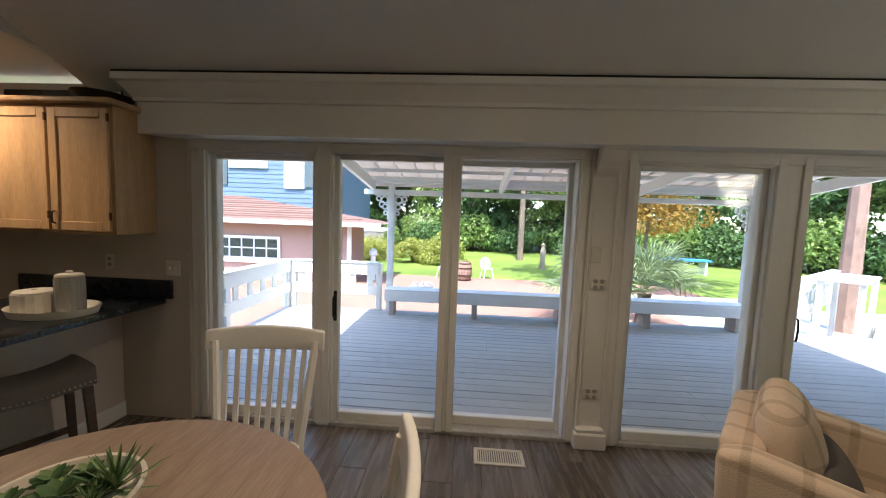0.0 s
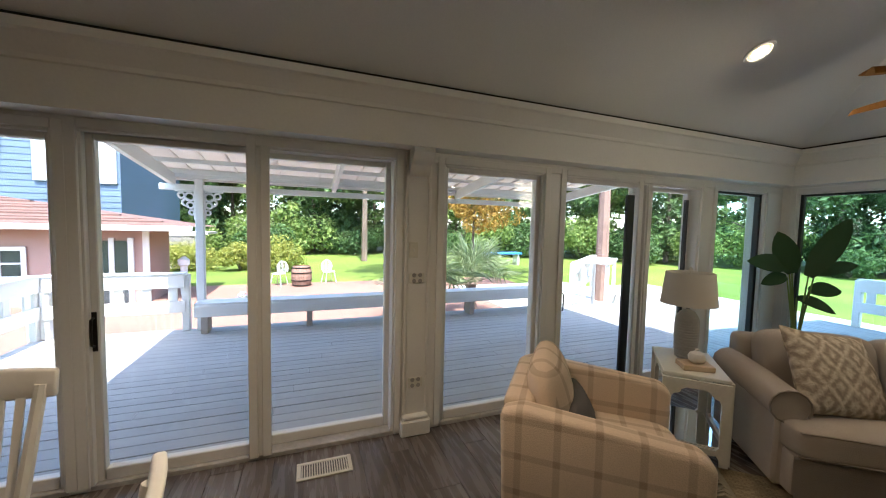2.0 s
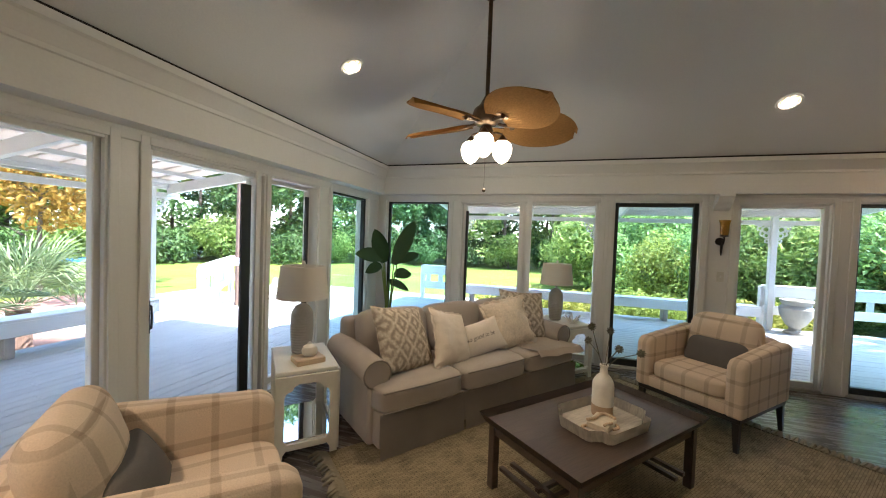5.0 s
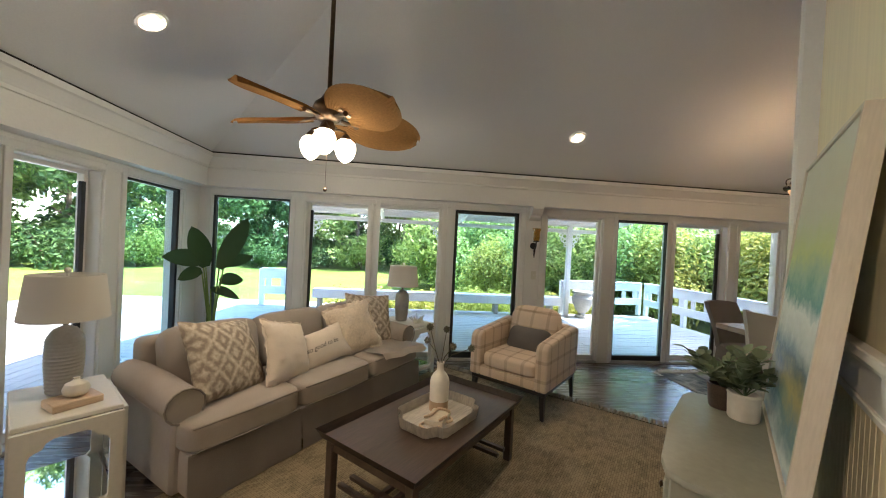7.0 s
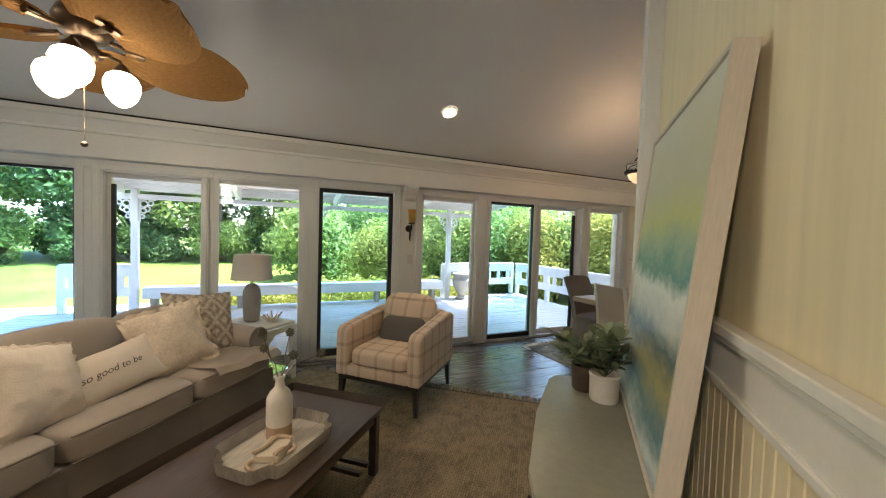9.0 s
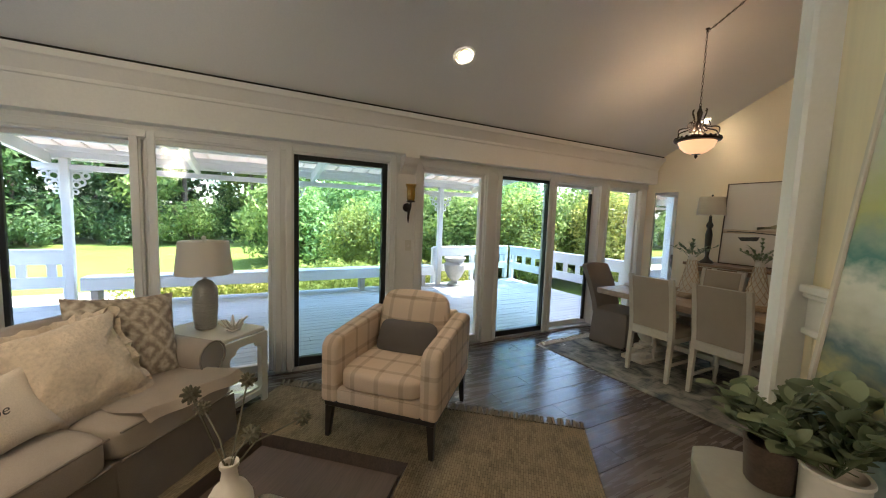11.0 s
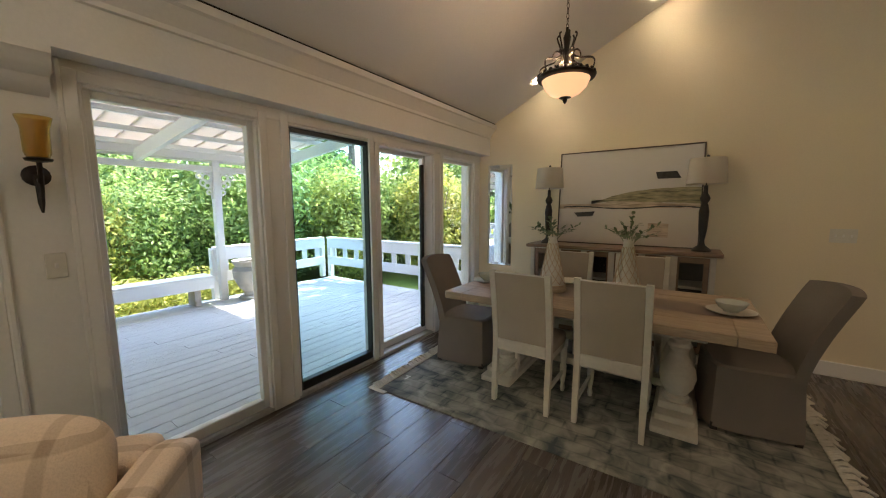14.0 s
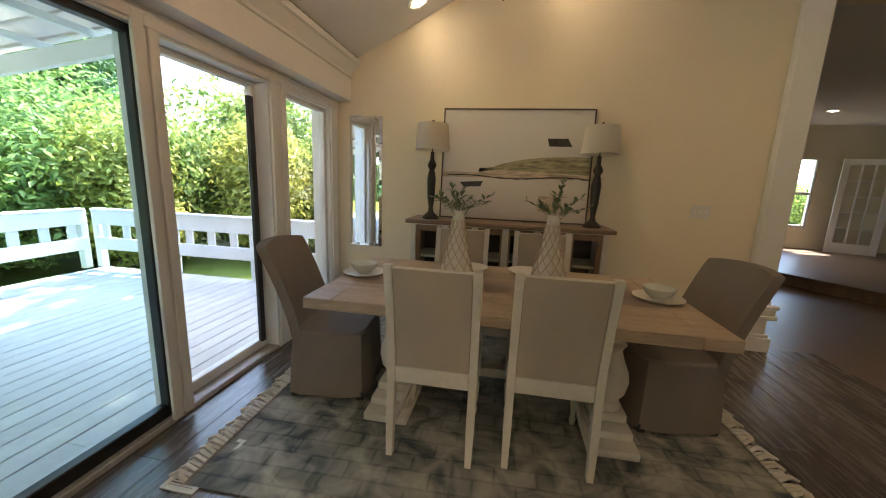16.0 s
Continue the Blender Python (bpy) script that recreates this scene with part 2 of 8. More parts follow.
# posts between the lights: the timber frame that closes each wall
north_posts = ((-1.60, -1.485), (-0.634, -0.538), (1.235, 1.60), (2.52, 2.73), (4.48, 4.72), (5.60, 6.09))
for k, (u0, u1) in enumerate(north_posts):
    structure("wall_north_post", jamb(u0, u1, "x"), WHITE, "white painted timber post between the window lights", "wall")
east_posts = ((3.06, 3.20), (1.93, 2.09), (0.00, 0.14), (-1.275, -0.93), (-2.32, -2.12), (-4.235, -4.06), (-5.15, -4.97))
for u0, u1 in east_posts:
    structure("wall_east_post", jamb(u0, u1, "y"), WHITE, "white painted timber post between the window lights", "wall")
bm = nb()
box(bm, -1.60, 6.09, NI - 0.012, NY + 0.13, HEAD + 0.03, SOFF + 0.1, 0.006)
structure("wall_north_head", bm, WHITE, "white painted head above the windows", "wall")
bm = nb()
box(bm, EI - 0.012, EX + 0.13, -5.15, 3.20, HEAD + 0.03, SOFF + 0.1, 0.006)
structure("wall_east_head", bm, WHITE, "white painted head above the windows", "wall")
bm = nb()
box(bm, -1.485, 5.60, NI + 0.01, NY + 0.16, -0.12, 0.032, 0.006)
structure("trim_north_sill", bm, surface("worn_sill", (0.42, 0.41, 0.40), 0.5, 0.2, 30, 4, 0.1), "grey door track and sill at the floor", "sill")
bm = nb()
box(bm, EI + 0.01, EX + 0.16, -4.97, 3.06, -0.12, 0.032, 0.006)
structure("trim_east_sill", bm, bpy.data.materials["worn_sill"], "grey door track and sill at the floor", "sill")

# lights of the long wall
window_unit("window_1", "x", -1.485, -0.634, 0.03, HEAD + 0.035, WHITE, CLEAR, "narrow fixed window light in a white frame", NY)
door1 = window_unit("door_1", "x", -0.538, 0.36, 0.03, HEAD + 0.05, WHITE, CLEAR, "sliding glass patio door leaf in a white frame", NY)
window_unit("window_2", "x", 0.328, 1.235, 0.03, HEAD + 0.04, WHITE, CLEAR, "fixed glass patio door leaf in a white frame", NY + 0.062)
window_unit("window_3", "x", 1.60, 2.52, 0.03, HEAD + 0.03, WHITE, CLEAR, "fixed window light in a white frame", NY)
door2 = window_unit("door_2", "x", 2.73, 3.72, 0.03, HEAD + 0.03, WHITE, CLEAR, "sliding glass patio door leaf in a white frame", NY)
window_unit("window_4", "x", 3.64, 4.48, 0.03, HEAD + 0.02, WHITE, CLEAR, "fixed glass patio door leaf in a white frame", NY + 0.062)
window_unit("window_5", "x", 4.72, 5.60, 0.03, HEAD + 0.035, BLACKFR, TEAL, "tinted window light in a black frame", NY, 0.045)
# lights of the side wall
window_unit("window_6", "y", 2.09, 3.06, 0.03, HEAD + 0.035, BLACKFR, TEAL, "tinted window light in a black frame", EX, 0.045)
window_unit("window_7", "y", 1.02, 1.93, 0.03, HEAD + 0.02, WHITE, CLEAR, "sliding glass patio door leaf in a white frame", EX + 0.062)
door3 = window_unit("door_3", "y", 0.14, 1.08, 0.03, HEAD + 0.03, WHITE, CLEAR, "sliding glass patio door leaf in a white frame", EX)
window_unit("window_8", "y", -0.93, 0.00, 0.03, HEAD + 0.035, BLACKFR, TEAL, "tinted glass door leaf in a black frame", EX, 0.065)
window_unit("window_9", "y", -2.12, -1.275, 0.03, HEAD + 0.02, WHITE, CLEAR, "fixed window light in a white frame", EX)
door4 = window_unit("door_4", "y", -3.17, -2.32, 0.03, HEAD + 0.035, BLACKFR, TEAL, "tinted sliding glass door leaf in a black frame", EX, 0.055)
window_unit("window_10", "y", -4.06, -3.14, 0.03, HEAD + 0.02, WHITE, CLEAR, "fixed glass patio door leaf in a white frame", EX + 0.062)
window_unit("window_11", "y", -4.97, -4.235, 0.03, HEAD + 0.02, WHITE, CLEAR, "fixed window light in a white frame", EX)
# black stiles where a leaf meets its neighbour
for axis, u, v in (("x", 3.47, 3.56), ("x", 4.385, 4.425), ("y", 1.84, 1.875), ("y", 1.00, 1.045), ("y", -4.0, -3.95)):
    bm = nb()
    d = 0.034 if (axis, u) != ("x", 3.47) else -0.045
    if axis == "x":
        box(bm, u, v, NY + d - 0.02, NY + d + 0.01, 0.09, HEAD - 0.10, 0.003)
    else:
        box(bm, EX + d - 0.02, EX + d + 0.01, u, v, 0.09, HEAD - 0.10, 0.003)
    structure("trim_weather_strip", bm, BLACKFR, "black weather strip on a patio door", "weather strip")

# soffit and crown along both walls, with a mitred corner
def soffit(name, axis):
    prof = [(0.0, SOFF), (0.0, 2.335), (0.016, 2.34), (0.016, 2.365), (0.03, 2.385), (0.075, 2.445), (0.095, 2.455), (0.095, CROWN), (-0.25, CROWN), (-0.25, SOFF)]
    bm = nb()
    ends = []
    for s in (0, 1):
        ring = []
        for d, z in prof:
            if axis == "x":
                x = (-1.84 - d, ES - d)[s]
                ring.append(bm.verts.new((x, NS - d, z)))
            else:
                y = (SY, NS - d)[s]
                ring.append(bm.verts.new((ES - d, y, z)))
        ends.append(ring)
    n = len(prof)
    for i in range(n):
        j = (i + 1) % n
        bm.faces.new((ends[0][i], ends[0][j], ends[1][j], ends[1][i]))
    bm.faces.new(ends[0])
    bm.faces.new(ends[1][::-1])
    return structure(name, bm, WHITE, "white boxed soffit with crown moulding above the windows", "soffit")


soffit("trim_soffit_north", "x")
soffit("trim_soffit_east", "y")
# near-black strips on the crown paint in the shade of the ceiling gap
GAPSHADE = surface("painted_gap_shade", (0.02, 0.019, 0.018), 0.95, 0.3, 30, 4, 0.1)
for nm, x0, x1, y0, y1 in (("trim_gap_shade_north", -1.95, ES - 0.06, NS - 0.072, NS - 0.06), ("trim_gap_shade_east", ES - 0.072, ES - 0.06, SY + 0.002, NS - 0.074)):
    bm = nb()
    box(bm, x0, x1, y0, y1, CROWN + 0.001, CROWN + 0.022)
    structure(nm, bm, GAPSHADE, "black strip painting the shade between crown moulding and ceiling", "trim")

# vaulted ceiling: two slopes that meet in a hip, up to a flat top
def ceiling_piece(name, quad, t=0.12):
    bm = nb()
    lo = [bm.verts.new(p) for p in quad]
    hi = [bm.verts.new((p[0], p[1], p[2] + t)) for p in quad]
    bm.faces.new(lo)
    bm.faces.new(hi[::-1])
    for i in range(len(quad)):
        j = (i + 1) % len(quad)
        bm.faces.new((lo[j], lo[i], hi[i], hi[j]))
    return structure(name, bm, CEIL, "pale grey painted ceiling", "ceiling")


CE, CN = ES - 0.06, NS - 0.06
LIFT = 0.02                           # shadow gap between crown and ceiling
RISE = 3.9
ceiling_piece("ceiling_east", [(CE + 0.2, SY - 0.15, CROWN + LIFT - 0.1), (CE + 0.2, CN + 0.2, CROWN + LIFT - 0.1), (CE - RISE, CN - RISE, CROWN + LIFT + RISE * SLOPE), (CE - RISE, SY - 0.15, CROWN + LIFT + RISE * SLOPE)])
ceiling_piece("ceiling_north", [(CE + 0.2, CN + 0.2, CROWN + LIFT - 0.1), (-2.28, CN + 0.2, CROWN + LIFT - 0.1), (-2.28, CN - RISE, CROWN + LIFT + RISE * SLOPE), (CE - RISE, CN - RISE, CROWN + LIFT + RISE * SLOPE)])
ceiling_piece("ceiling_top", [(CE - RISE, CN - RISE, CROWN + LIFT + RISE * SLOPE), (-2.28, CN - RISE, CROWN + LIFT + RISE * SLOPE), (-2.28, -5.27, CROWN + LIFT + RISE * SLOPE), (CE - RISE, -5.27, CROWN + LIFT + RISE * SLOPE)])

# dining wall with its end post
bm = nb()
box(bm, 1.98, 6.09, SY - 0.14, SY, 0, 2.5)
extrude_xz(bm, [(6.0, 2.5), (1.98, 2.5), (1.98, 4.5), (1.8, 4.5), (CE - RISE, CROWN + LIFT + RISE * SLOPE + 0.02), (CE, CROWN + LIFT + 0.02)], SY - 0.14, SY)
structure("wall_dining", bm, CREAM, "cream painted dining wall under the sloped ceiling", "wall")
bm = nb()
box(bm, 1.81, 2.01, SY - 0.20, SY + 0.06, 0, 4.5, 0.01)
structure("trim_column", bm, WHITE, "white square column at the end of the dining wall", "column")
bm = nb()
for k, (e, z0, z1) in enumerate(((0.035, 0, 0.13), (0.02, 0.13, 0.16), (0.045, 0.30, 0.34), (0.03, 0.34, 0.40), (0.045, 0.40, 0.43))):
    box(bm, 1.81 - e, 2.01 + e, SY - 0.20 - e, SY + 0.06 + e, z0, z1, 0.008)
structure("trim_column_base", bm, WHITE, "white moulded base of the square column", "column base")
bm = nb()
box(bm, 2.056, 5.75, SY, SY + 0.016, 0, 0.13, 0.004)
structure("baseboard_dining", bm, WHITE, "white baseboard along the dining wall", "baseboard")

# slanted wall with the tall wainscot
DW = Matrix.Translation((3.06, -1.63, 0)) @ pose(0, 0, 0, 0, 0, 135)   # local x runs along the wall, local +y is its back
DW = DW @ Matrix.Translation((0, 0.09, 0))
DLEN = 1.93
bm = nb()
box(bm, 0.08, DLEN + 0.1, 0.0, 0.14, 0, 5.2, 0, DW)
structure("wall_slanted", bm, BEAD, "pale yellow panelled wall with a chair rail", "wall")
bm = nb()
box(bm, 0.03, 0.13, -0.09, 0.17, 0, 5.2, 0.012, DW)
box(bm, 0.015, 0.145, -0.105, 0.185, 0, 0.14, 0.008, DW)
structure("trim_wall_end", bm, WHITE, "white casing round the end of the slanted wall", "casing")
bm = nb()
box(bm, DLEN, DLEN + 0.12, -0.02, 0.16, 0, 5.2, 0.012, DW)
structure("trim_doorway", bm, WHITE, "white door casing on the slanted wall", "casing")
bm = nb()
for d, z0, z1 in ((0.012, 1.11, 1.27), (0.03, 1.25, 1.27), (0.042, 1.27, 1.30), (0.022, 1.11, 1.135)):
    box(bm, 0.13, DLEN, -d, 0.0, z0, z1, 0.004, DW)
structure("trim_chair_rail", bm, WHITE, "white moulded chair rail on the slanted wall", "chair rail")
bm = nb()
x = 0.132
while x < DLEN - 0.04:
    box(bm, x, x + 0.046, -0.007, 0.0, 0.14, 1.11, 0.003, DW)
    x += 0.05
structure("trim_beadboard", bm, BEAD, "pale yellow beadboard below the chair rail", "wainscot")

# floor slab and the kitchen, hall and back room that close the place
bm = nb()
box(bm, -6.2, 6.09, -11.2, 3.38, -0.25, -0.012)
structure("floor", bm, PLAINFLOOR, "brown plank floor", "floor")
bm = nb()
box(bm, -6.2, -1.60, NI - 0.03, NY + 0.13, 0, 2.50)
structure("wall_kitchen_north", bm, GREIGE, "warm grey kitchen wall", "wall")
bm = nb()
box(bm, -6.34, -6.2, -11.2, 3.4, 0, 4.6)
structure("wall_west", bm, CREAM, "cream painted far wall", "wall")
bm = nb()
box(bm, -6.2, -2.28, -5.3, 3.3, 2.60, 2.72)
structure("ceiling_kitchen", bm, CEIL, "flat pale grey kitchen ceiling", "ceiling")
bm = nb()
box(bm, -2.36, -2.28, -5.3, 3.2, 2.60, 4.6)
structure("wall_gable_west", bm, CEIL, "pale painted wall above the kitchen ceiling", "wall")

# back room past the column: a raised floor, its far wall with a window and a glazed door
bm = nb()
box(bm, -6.2, 3.2, -11.34, -11.2, 0, 0.66)
box(bm, -6.2, -2.72, -11.34, -11.2, 0.66, 2.25)
box(bm, -2.02, 3.2, -11.34, -11.2, 0.66, 2.25)
box(bm, -6.2, 3.2, -11.34, -11.2, 2.25, 4.6)
structure("wall_back", bm, CREAM, "cream painted far wall with a window", "wall")
bm = nb()
box(bm, 2.08, 3.2, -11.3, SY - 0.2, 0, 4.6)
structure("wall_back_side", bm, CREAM, "cream painted wall behind the dining wall", "wall")
bm = nb()
box(bm, -6.2, 2.08, -11.25, -5.395, 2.955, 3.05)
structure("ceiling_back", bm, CEIL, "flat painted ceiling of the back room", "ceiling")
bm = nb()
box(bm, -6.2, 2.08, -5.40, -5.27, 2.95, 4.6)
structure("wall_back_head", bm, CREAM, "cream painted wall above the back room opening", "wall")
STEP = pose(-0.25, -7.95, 0, 0, 0, 121)
bm = nb()
box(bm, -3.0, 6.0, 0.0, 7.0, -0.01, 0.15, 0, STEP)
box(bm, -3.0, 6.0, -0.025, 7.0, 0.15, 0.18, 0.008, STEP)
structure("floor_raised", bm, PLAINFLOOR, "raised plank floor with a rounded step edge", "floor")
window_unit("window_12", "x", -2.72, -2.02, 0.66, 2.25, WHITE, CLEAR, "sash window in a white frame in the back room", -11.24, 0.05)
bm = nb()
box(bm, -2.67, -2.07, -11.26, -11.22, 1.42, 1.48, 0.004)
structure("trim_sash_bar", bm, WHITE, "white meeting bar of the sash window", "sash bar")
door5 = thing("door_5", pose(-2.95, -10.9, 0.18, 0, 0, 155), "white glazed door standing open in the back room", "door", kind="structure")
block("stile", 0, 0.11, 0, 0.04, 0, 2.03, WHITE, door5, bevel=0.004)
block("stile", 0.69, 0.80, 0, 0.04, 0, 2.03, WHITE, door5, bevel=0.004)
for z0, z1 in ((0, 0.22), (1.91, 2.03)):
    block("rail", 0.11, 0.69, 0, 0.04, z0, z1, WHITE, door5, bevel=0.004)
for i in range(1, 3):
    block("glazing_bar", 0.11 + 0.193 * i - 0.012, 0.11 + 0.193 * i + 0.012, 0.005, 0.035, 0.22, 1.91, WHITE, door5)
for i in range(1, 5):
    block("glazing_bar", 0.11, 0.69, 0.006, 0.034, 0.22 + 0.338 * i - 0.012, 0.22 + 0.338 * i + 0.012, WHITE, door5)
block("pane", 0.11, 0.69, 0.017, 0.023, 0.22, 1.91, CLEAR, door5)

# unseen blocks added between the house and the porch roofs, against sun through the gap
bm = nb()
box(bm, -6.3, 6.25, 2.95, 3.55, 2.62, 3.0)
structure("wall_sunblock_north", bm, WHITE, "unseen white block added to stop sun above the long window wall", "eave")
bm = nb()
box(bm, 5.66, 6.25, -5.3, 2.95, 2.62, 3.0)
structure("wall_sunblock_east", bm, WHITE, "unseen white block added to stop sun above the side window wall", "eave")

# outside ground
bm = nb()
box(bm, -400, 400, -400, 400, -1.2, -0.75)
structure("ground", bm, GRASS, "green lawn in sun and shade", "lawn")

# ---- outside: deck ----
def sheet_material(name, colour, through):
    """Milky roofing sheet that lets part of the daylight through."""
    m, n, l, b = nodes_of(name)
    nz, tc = n.new("ShaderNodeTexNoise"), n.new("ShaderNodeTexCoord")
    nz.inputs["Scale"].default_value = 1.4
    l.new(tc.outputs["Object"], nz.inputs["Vector"])
    mx = n.new("ShaderNodeMix")
    mx.data_type = "RGBA"
    mx.inputs["A"].default_value, mx.inputs["B"].default_value = (*(c * 0.85 for c in colour), 1), (*colour, 1)
    l.new(nz.outputs[0], mx.inputs["Factor"])
    l.new(mx.outputs["Result"], b.inputs["Base Color"])
    b.inputs["Roughness"].default_value = 0.5
    t, ms = n.new("ShaderNodeBsdfTranslucent"), n.new("ShaderNodeMixShader")
    l.new(mx.outputs["Result"], t.inputs[0])
    ms.inputs[0].default_value = through
    l.new(b.outputs[0], ms.inputs[1])
    l.new(t.outputs[0], ms.inputs[2])
    l.new(ms.outputs[0], n["Material Output"].inputs["Surface"])
    return m


ROOFSHEET = sheet_material("milky_roof_sheet", (0.82, 0.75, 0.69), 0.28)

DZ = -0.10
deck = thing("deck", Matrix(), "grey-blue painted timber deck of long boards", "deck", kind="structure")
BOARD, PITCH = 0.138, 0.145


def board_mesh(length):
    bm = nb()
    box(bm, -length / 2, length / 2, -BOARD / 2, BOARD / 2, -0.03, 0.0, 0.004)
    return finish(bm, "board", DECK, 0)


rnd = random.Random(4)
lengths = {}
def lay_board(u0, u1, v, along_y):
    """One deck board from u0 to u1; alike boards share their mesh."""
    L = round(u1 - u0 - 0.004, 2)
    if L not in lengths:
        lengths[L] = board_mesh(L)
    ob = new("board", lengths[L])
    ob.parent = deck
    dz = DZ + rnd.uniform(-0.002, 0.001)
    ob.matrix_basis = pose(v, (u0 + u1) / 2, dz, 0, 0, 90) if along_y else pose((u0 + u1) / 2, v, dz)


def lay_rows(v0, v1, u0, u1, along_y):
    v, k = v0, 0
    while v < v1:
        cuts = [u0] + [c for c in (u0 + 1.8 + (k * 1.25) % 3.6 + 3.6 * j for j in range(6)) if c < u1 - 0.6] + [u1]
        for a, b in zip(cuts, cuts[1:]):
            lay_board(a, b, v, along_y)
        v, k = v + PITCH, k + 1


lay_rows(3.48, 7.12, -2.85, 6.15, False)
lay_rows(6.22, 10.15, -6.0, 6.9, True)
# solid blocks below the boards, their dark grey painting the shade under the deck
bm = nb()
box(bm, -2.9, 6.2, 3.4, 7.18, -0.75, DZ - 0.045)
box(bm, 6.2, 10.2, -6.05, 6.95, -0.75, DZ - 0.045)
part("joists", bm, surface("painted_joist_shade", (0.10, 0.10, 0.10), 0.9, 0.2), deck)

# paving around the deck
bm = nb()
box(bm, -12, 9.0, 7.18, 15.6, -1.0, -0.735)
structure("patio", bm, PATIO, "pink paved patio", "patio")
bm = nb()
box(bm, 6.0, 11.2, 6.95, 13.5, -1.0, -0.728)
structure("patio_pale", bm, CONCRETE, "pale concrete pool surround", "patio")
bm = nb()
box(bm, 10.2, 14.5, 2.6, 12.0, -1.0, -0.724)
structure("path", bm, CONCRETE, "pale concrete path", "path")


# ---- porch roof ----
def porch(name, m, x0, x1, depth, posts, label):
    """A lean-to roof: local x along the house, local y away from it; sheets on rafters over beam and posts."""
    r = thing(name, m, label, "porch roof", kind="structure")
    zo, zi = 2.36, 2.80
    def roofz(y):
        return zi + (zo - zi) * y / depth
    # sheet with standing ribs
    bm = nb()
    a = math.atan2(zo - zi, depth)
    L = math.hypot(depth + 0.14, (zo - zi) * (depth + 0.14) / depth)
    tilt = Matrix.Translation((0, 0, zi)) @ pose(0, 0, 0, math.degrees(a), 0, 0)
    box(bm, x0, x1, 0, L, 0.0, 0.012, 0, tilt)
    x = x0 + 0.05
    while x < x1 - 0.05:
        box(bm, x - 0.014, x + 0.014, 0, L, -0.022, 0.0, 0, tilt)
        x += 0.305
    part("sheet", bm, ROOFSHEET, r)
    for y in np.arange(0.5, depth, 0.62):
        bm = nb()
        z = roofz(y) - 0.028
        box(bm, x0, x1, y - 0.03, y + 0.03, z - 0.06, z, 0.004)
        part("purlin", bm, OUTWHITE, r)
    n = max(2, round((x1 - x0) / 2.1))
    for i in range(n + 1):
        x = x0 + 0.12 + (x1 - x0 - 0.24) * i / n
        bm = nb()
        extrude_xz(bm, [(0.0, zi - 0.09), (depth, zo - 0.09), (depth, zo - 0.25), (0.0, zi - 0.25)], -0.03, 0.03, Matrix.Translation((x, 0, 0)) @ pose(0, 0, 0, 0, 0, 90))
        part("rafter", bm, OUTWHITE, r)
    block("beam", x0, x1, depth - 0.05, depth + 0.05, 2.22, 2.36, OUTWHITE, r, bevel=0.006)
    block("lower_beam", x0 - 0.05, x1 + 0.05, depth - 0.04, depth + 0.04, 2.04, 2.13, OUTWHITE, r, bevel=0.006)
    block("fascia", x0 - 0.05, x1 + 0.05, depth + 0.12, depth + 0.15, 2.2, 2.34, OUTWHITE, r, bevel=0.004)
    for x in posts:
        p = block("post", x - 0.055, x + 0.055, depth - 0.055, depth + 0.055, DZ - 0.01, 2.22, OUTWHITE, r, bevel=0.01)
        for s in (1, -1):
            bm = nb()
            bx = x + 0.055 * s
            box(bm, min(bx, bx + s * 0.022), max(bx, bx + s * 0.022), depth - 0.015, depth + 0.015, 1.60, 2.04)
            box(bm, min(bx, bx + s * 0.26), max(bx, bx + s * 0.26), depth - 0.015, depth + 0.015, 2.018, 2.04)
            for cx, cz, rad, a0, a1 in ((0.075, 1.945, 0.060, 0, 6.28), (0.18, 1.965, 0.042, 0, 6.28), (0.065, 1.82, 0.045, 0, 6.28), (0.05, 1.71, 0.034, 0, 6.28), (0.12, 1.86, 0.05, -1.6, 2.6)):
                tube(bm, [(bx + s * (cx + rad * math.cos(t)), depth, cz + rad * math.sin(t)) for t in np.linspace(a0, a1, 13)], 0.016, 5)
            part("fret_bracket", bm, OUTWHITE, p)
    return r


porch("porch_roof_north", Matrix.Translation((0, 3.45, 0)), -1.35, 5.75, 3.65, (-0.9, 5.35), "white porch roof of ribbed sheets on painted rafters")
porch("porch_roof_east", Matrix.Translation((6.12, 0, 0)) @ pose(0, 0, 0, 0, 0, -90), -3.2, 4.6, 3.88, (-2.9, 0.28, 3.6), "white porch roof of ribbed sheets on painted rafters")


# ---- benches, rails ----
def bench(name, m, length, posts):
    b = thing(name, m, "long white painted deck bench", "bench", group="deck benches")
    for k in range(2):
        block("seat_board", 0, length, -0.16 + k * 0.162, -0.004 + k * 0.162, 0.335, 0.37, OUTWHITE, b, bevel=0.006)
    block("front_board", 0, length, -0.165, -0.13, 0.16, 0.335, OUTWHITE, b, bevel=0.006)
    block("back_board", 0, length, 0.13, 0.165, 0.16, 0.335, OUTWHITE, b, bevel=0.006)
    for x in posts:
        block("leg", x - 0.045, x + 0.045, -0.128, 0.128, DZ, 0.335, surface_bench, b, bevel=0.005)
    return b


surface_bench = surface("weathered_leg", (0.42, 0.37, 0.33), 0.7, 0.15, 20, 3, 0.2)
bench("bench", Matrix.Translation((-0.92, 6.92, 0)), 6.2, [0.12 + 1.47 * i for i in range(5)])
bench("bench", Matrix.Translation((10.0, 2.75, 0)) @ pose(0, 0, 0, 0, 0, -90), 6.15, [0.15 + 1.44 * i for i in range(5)])


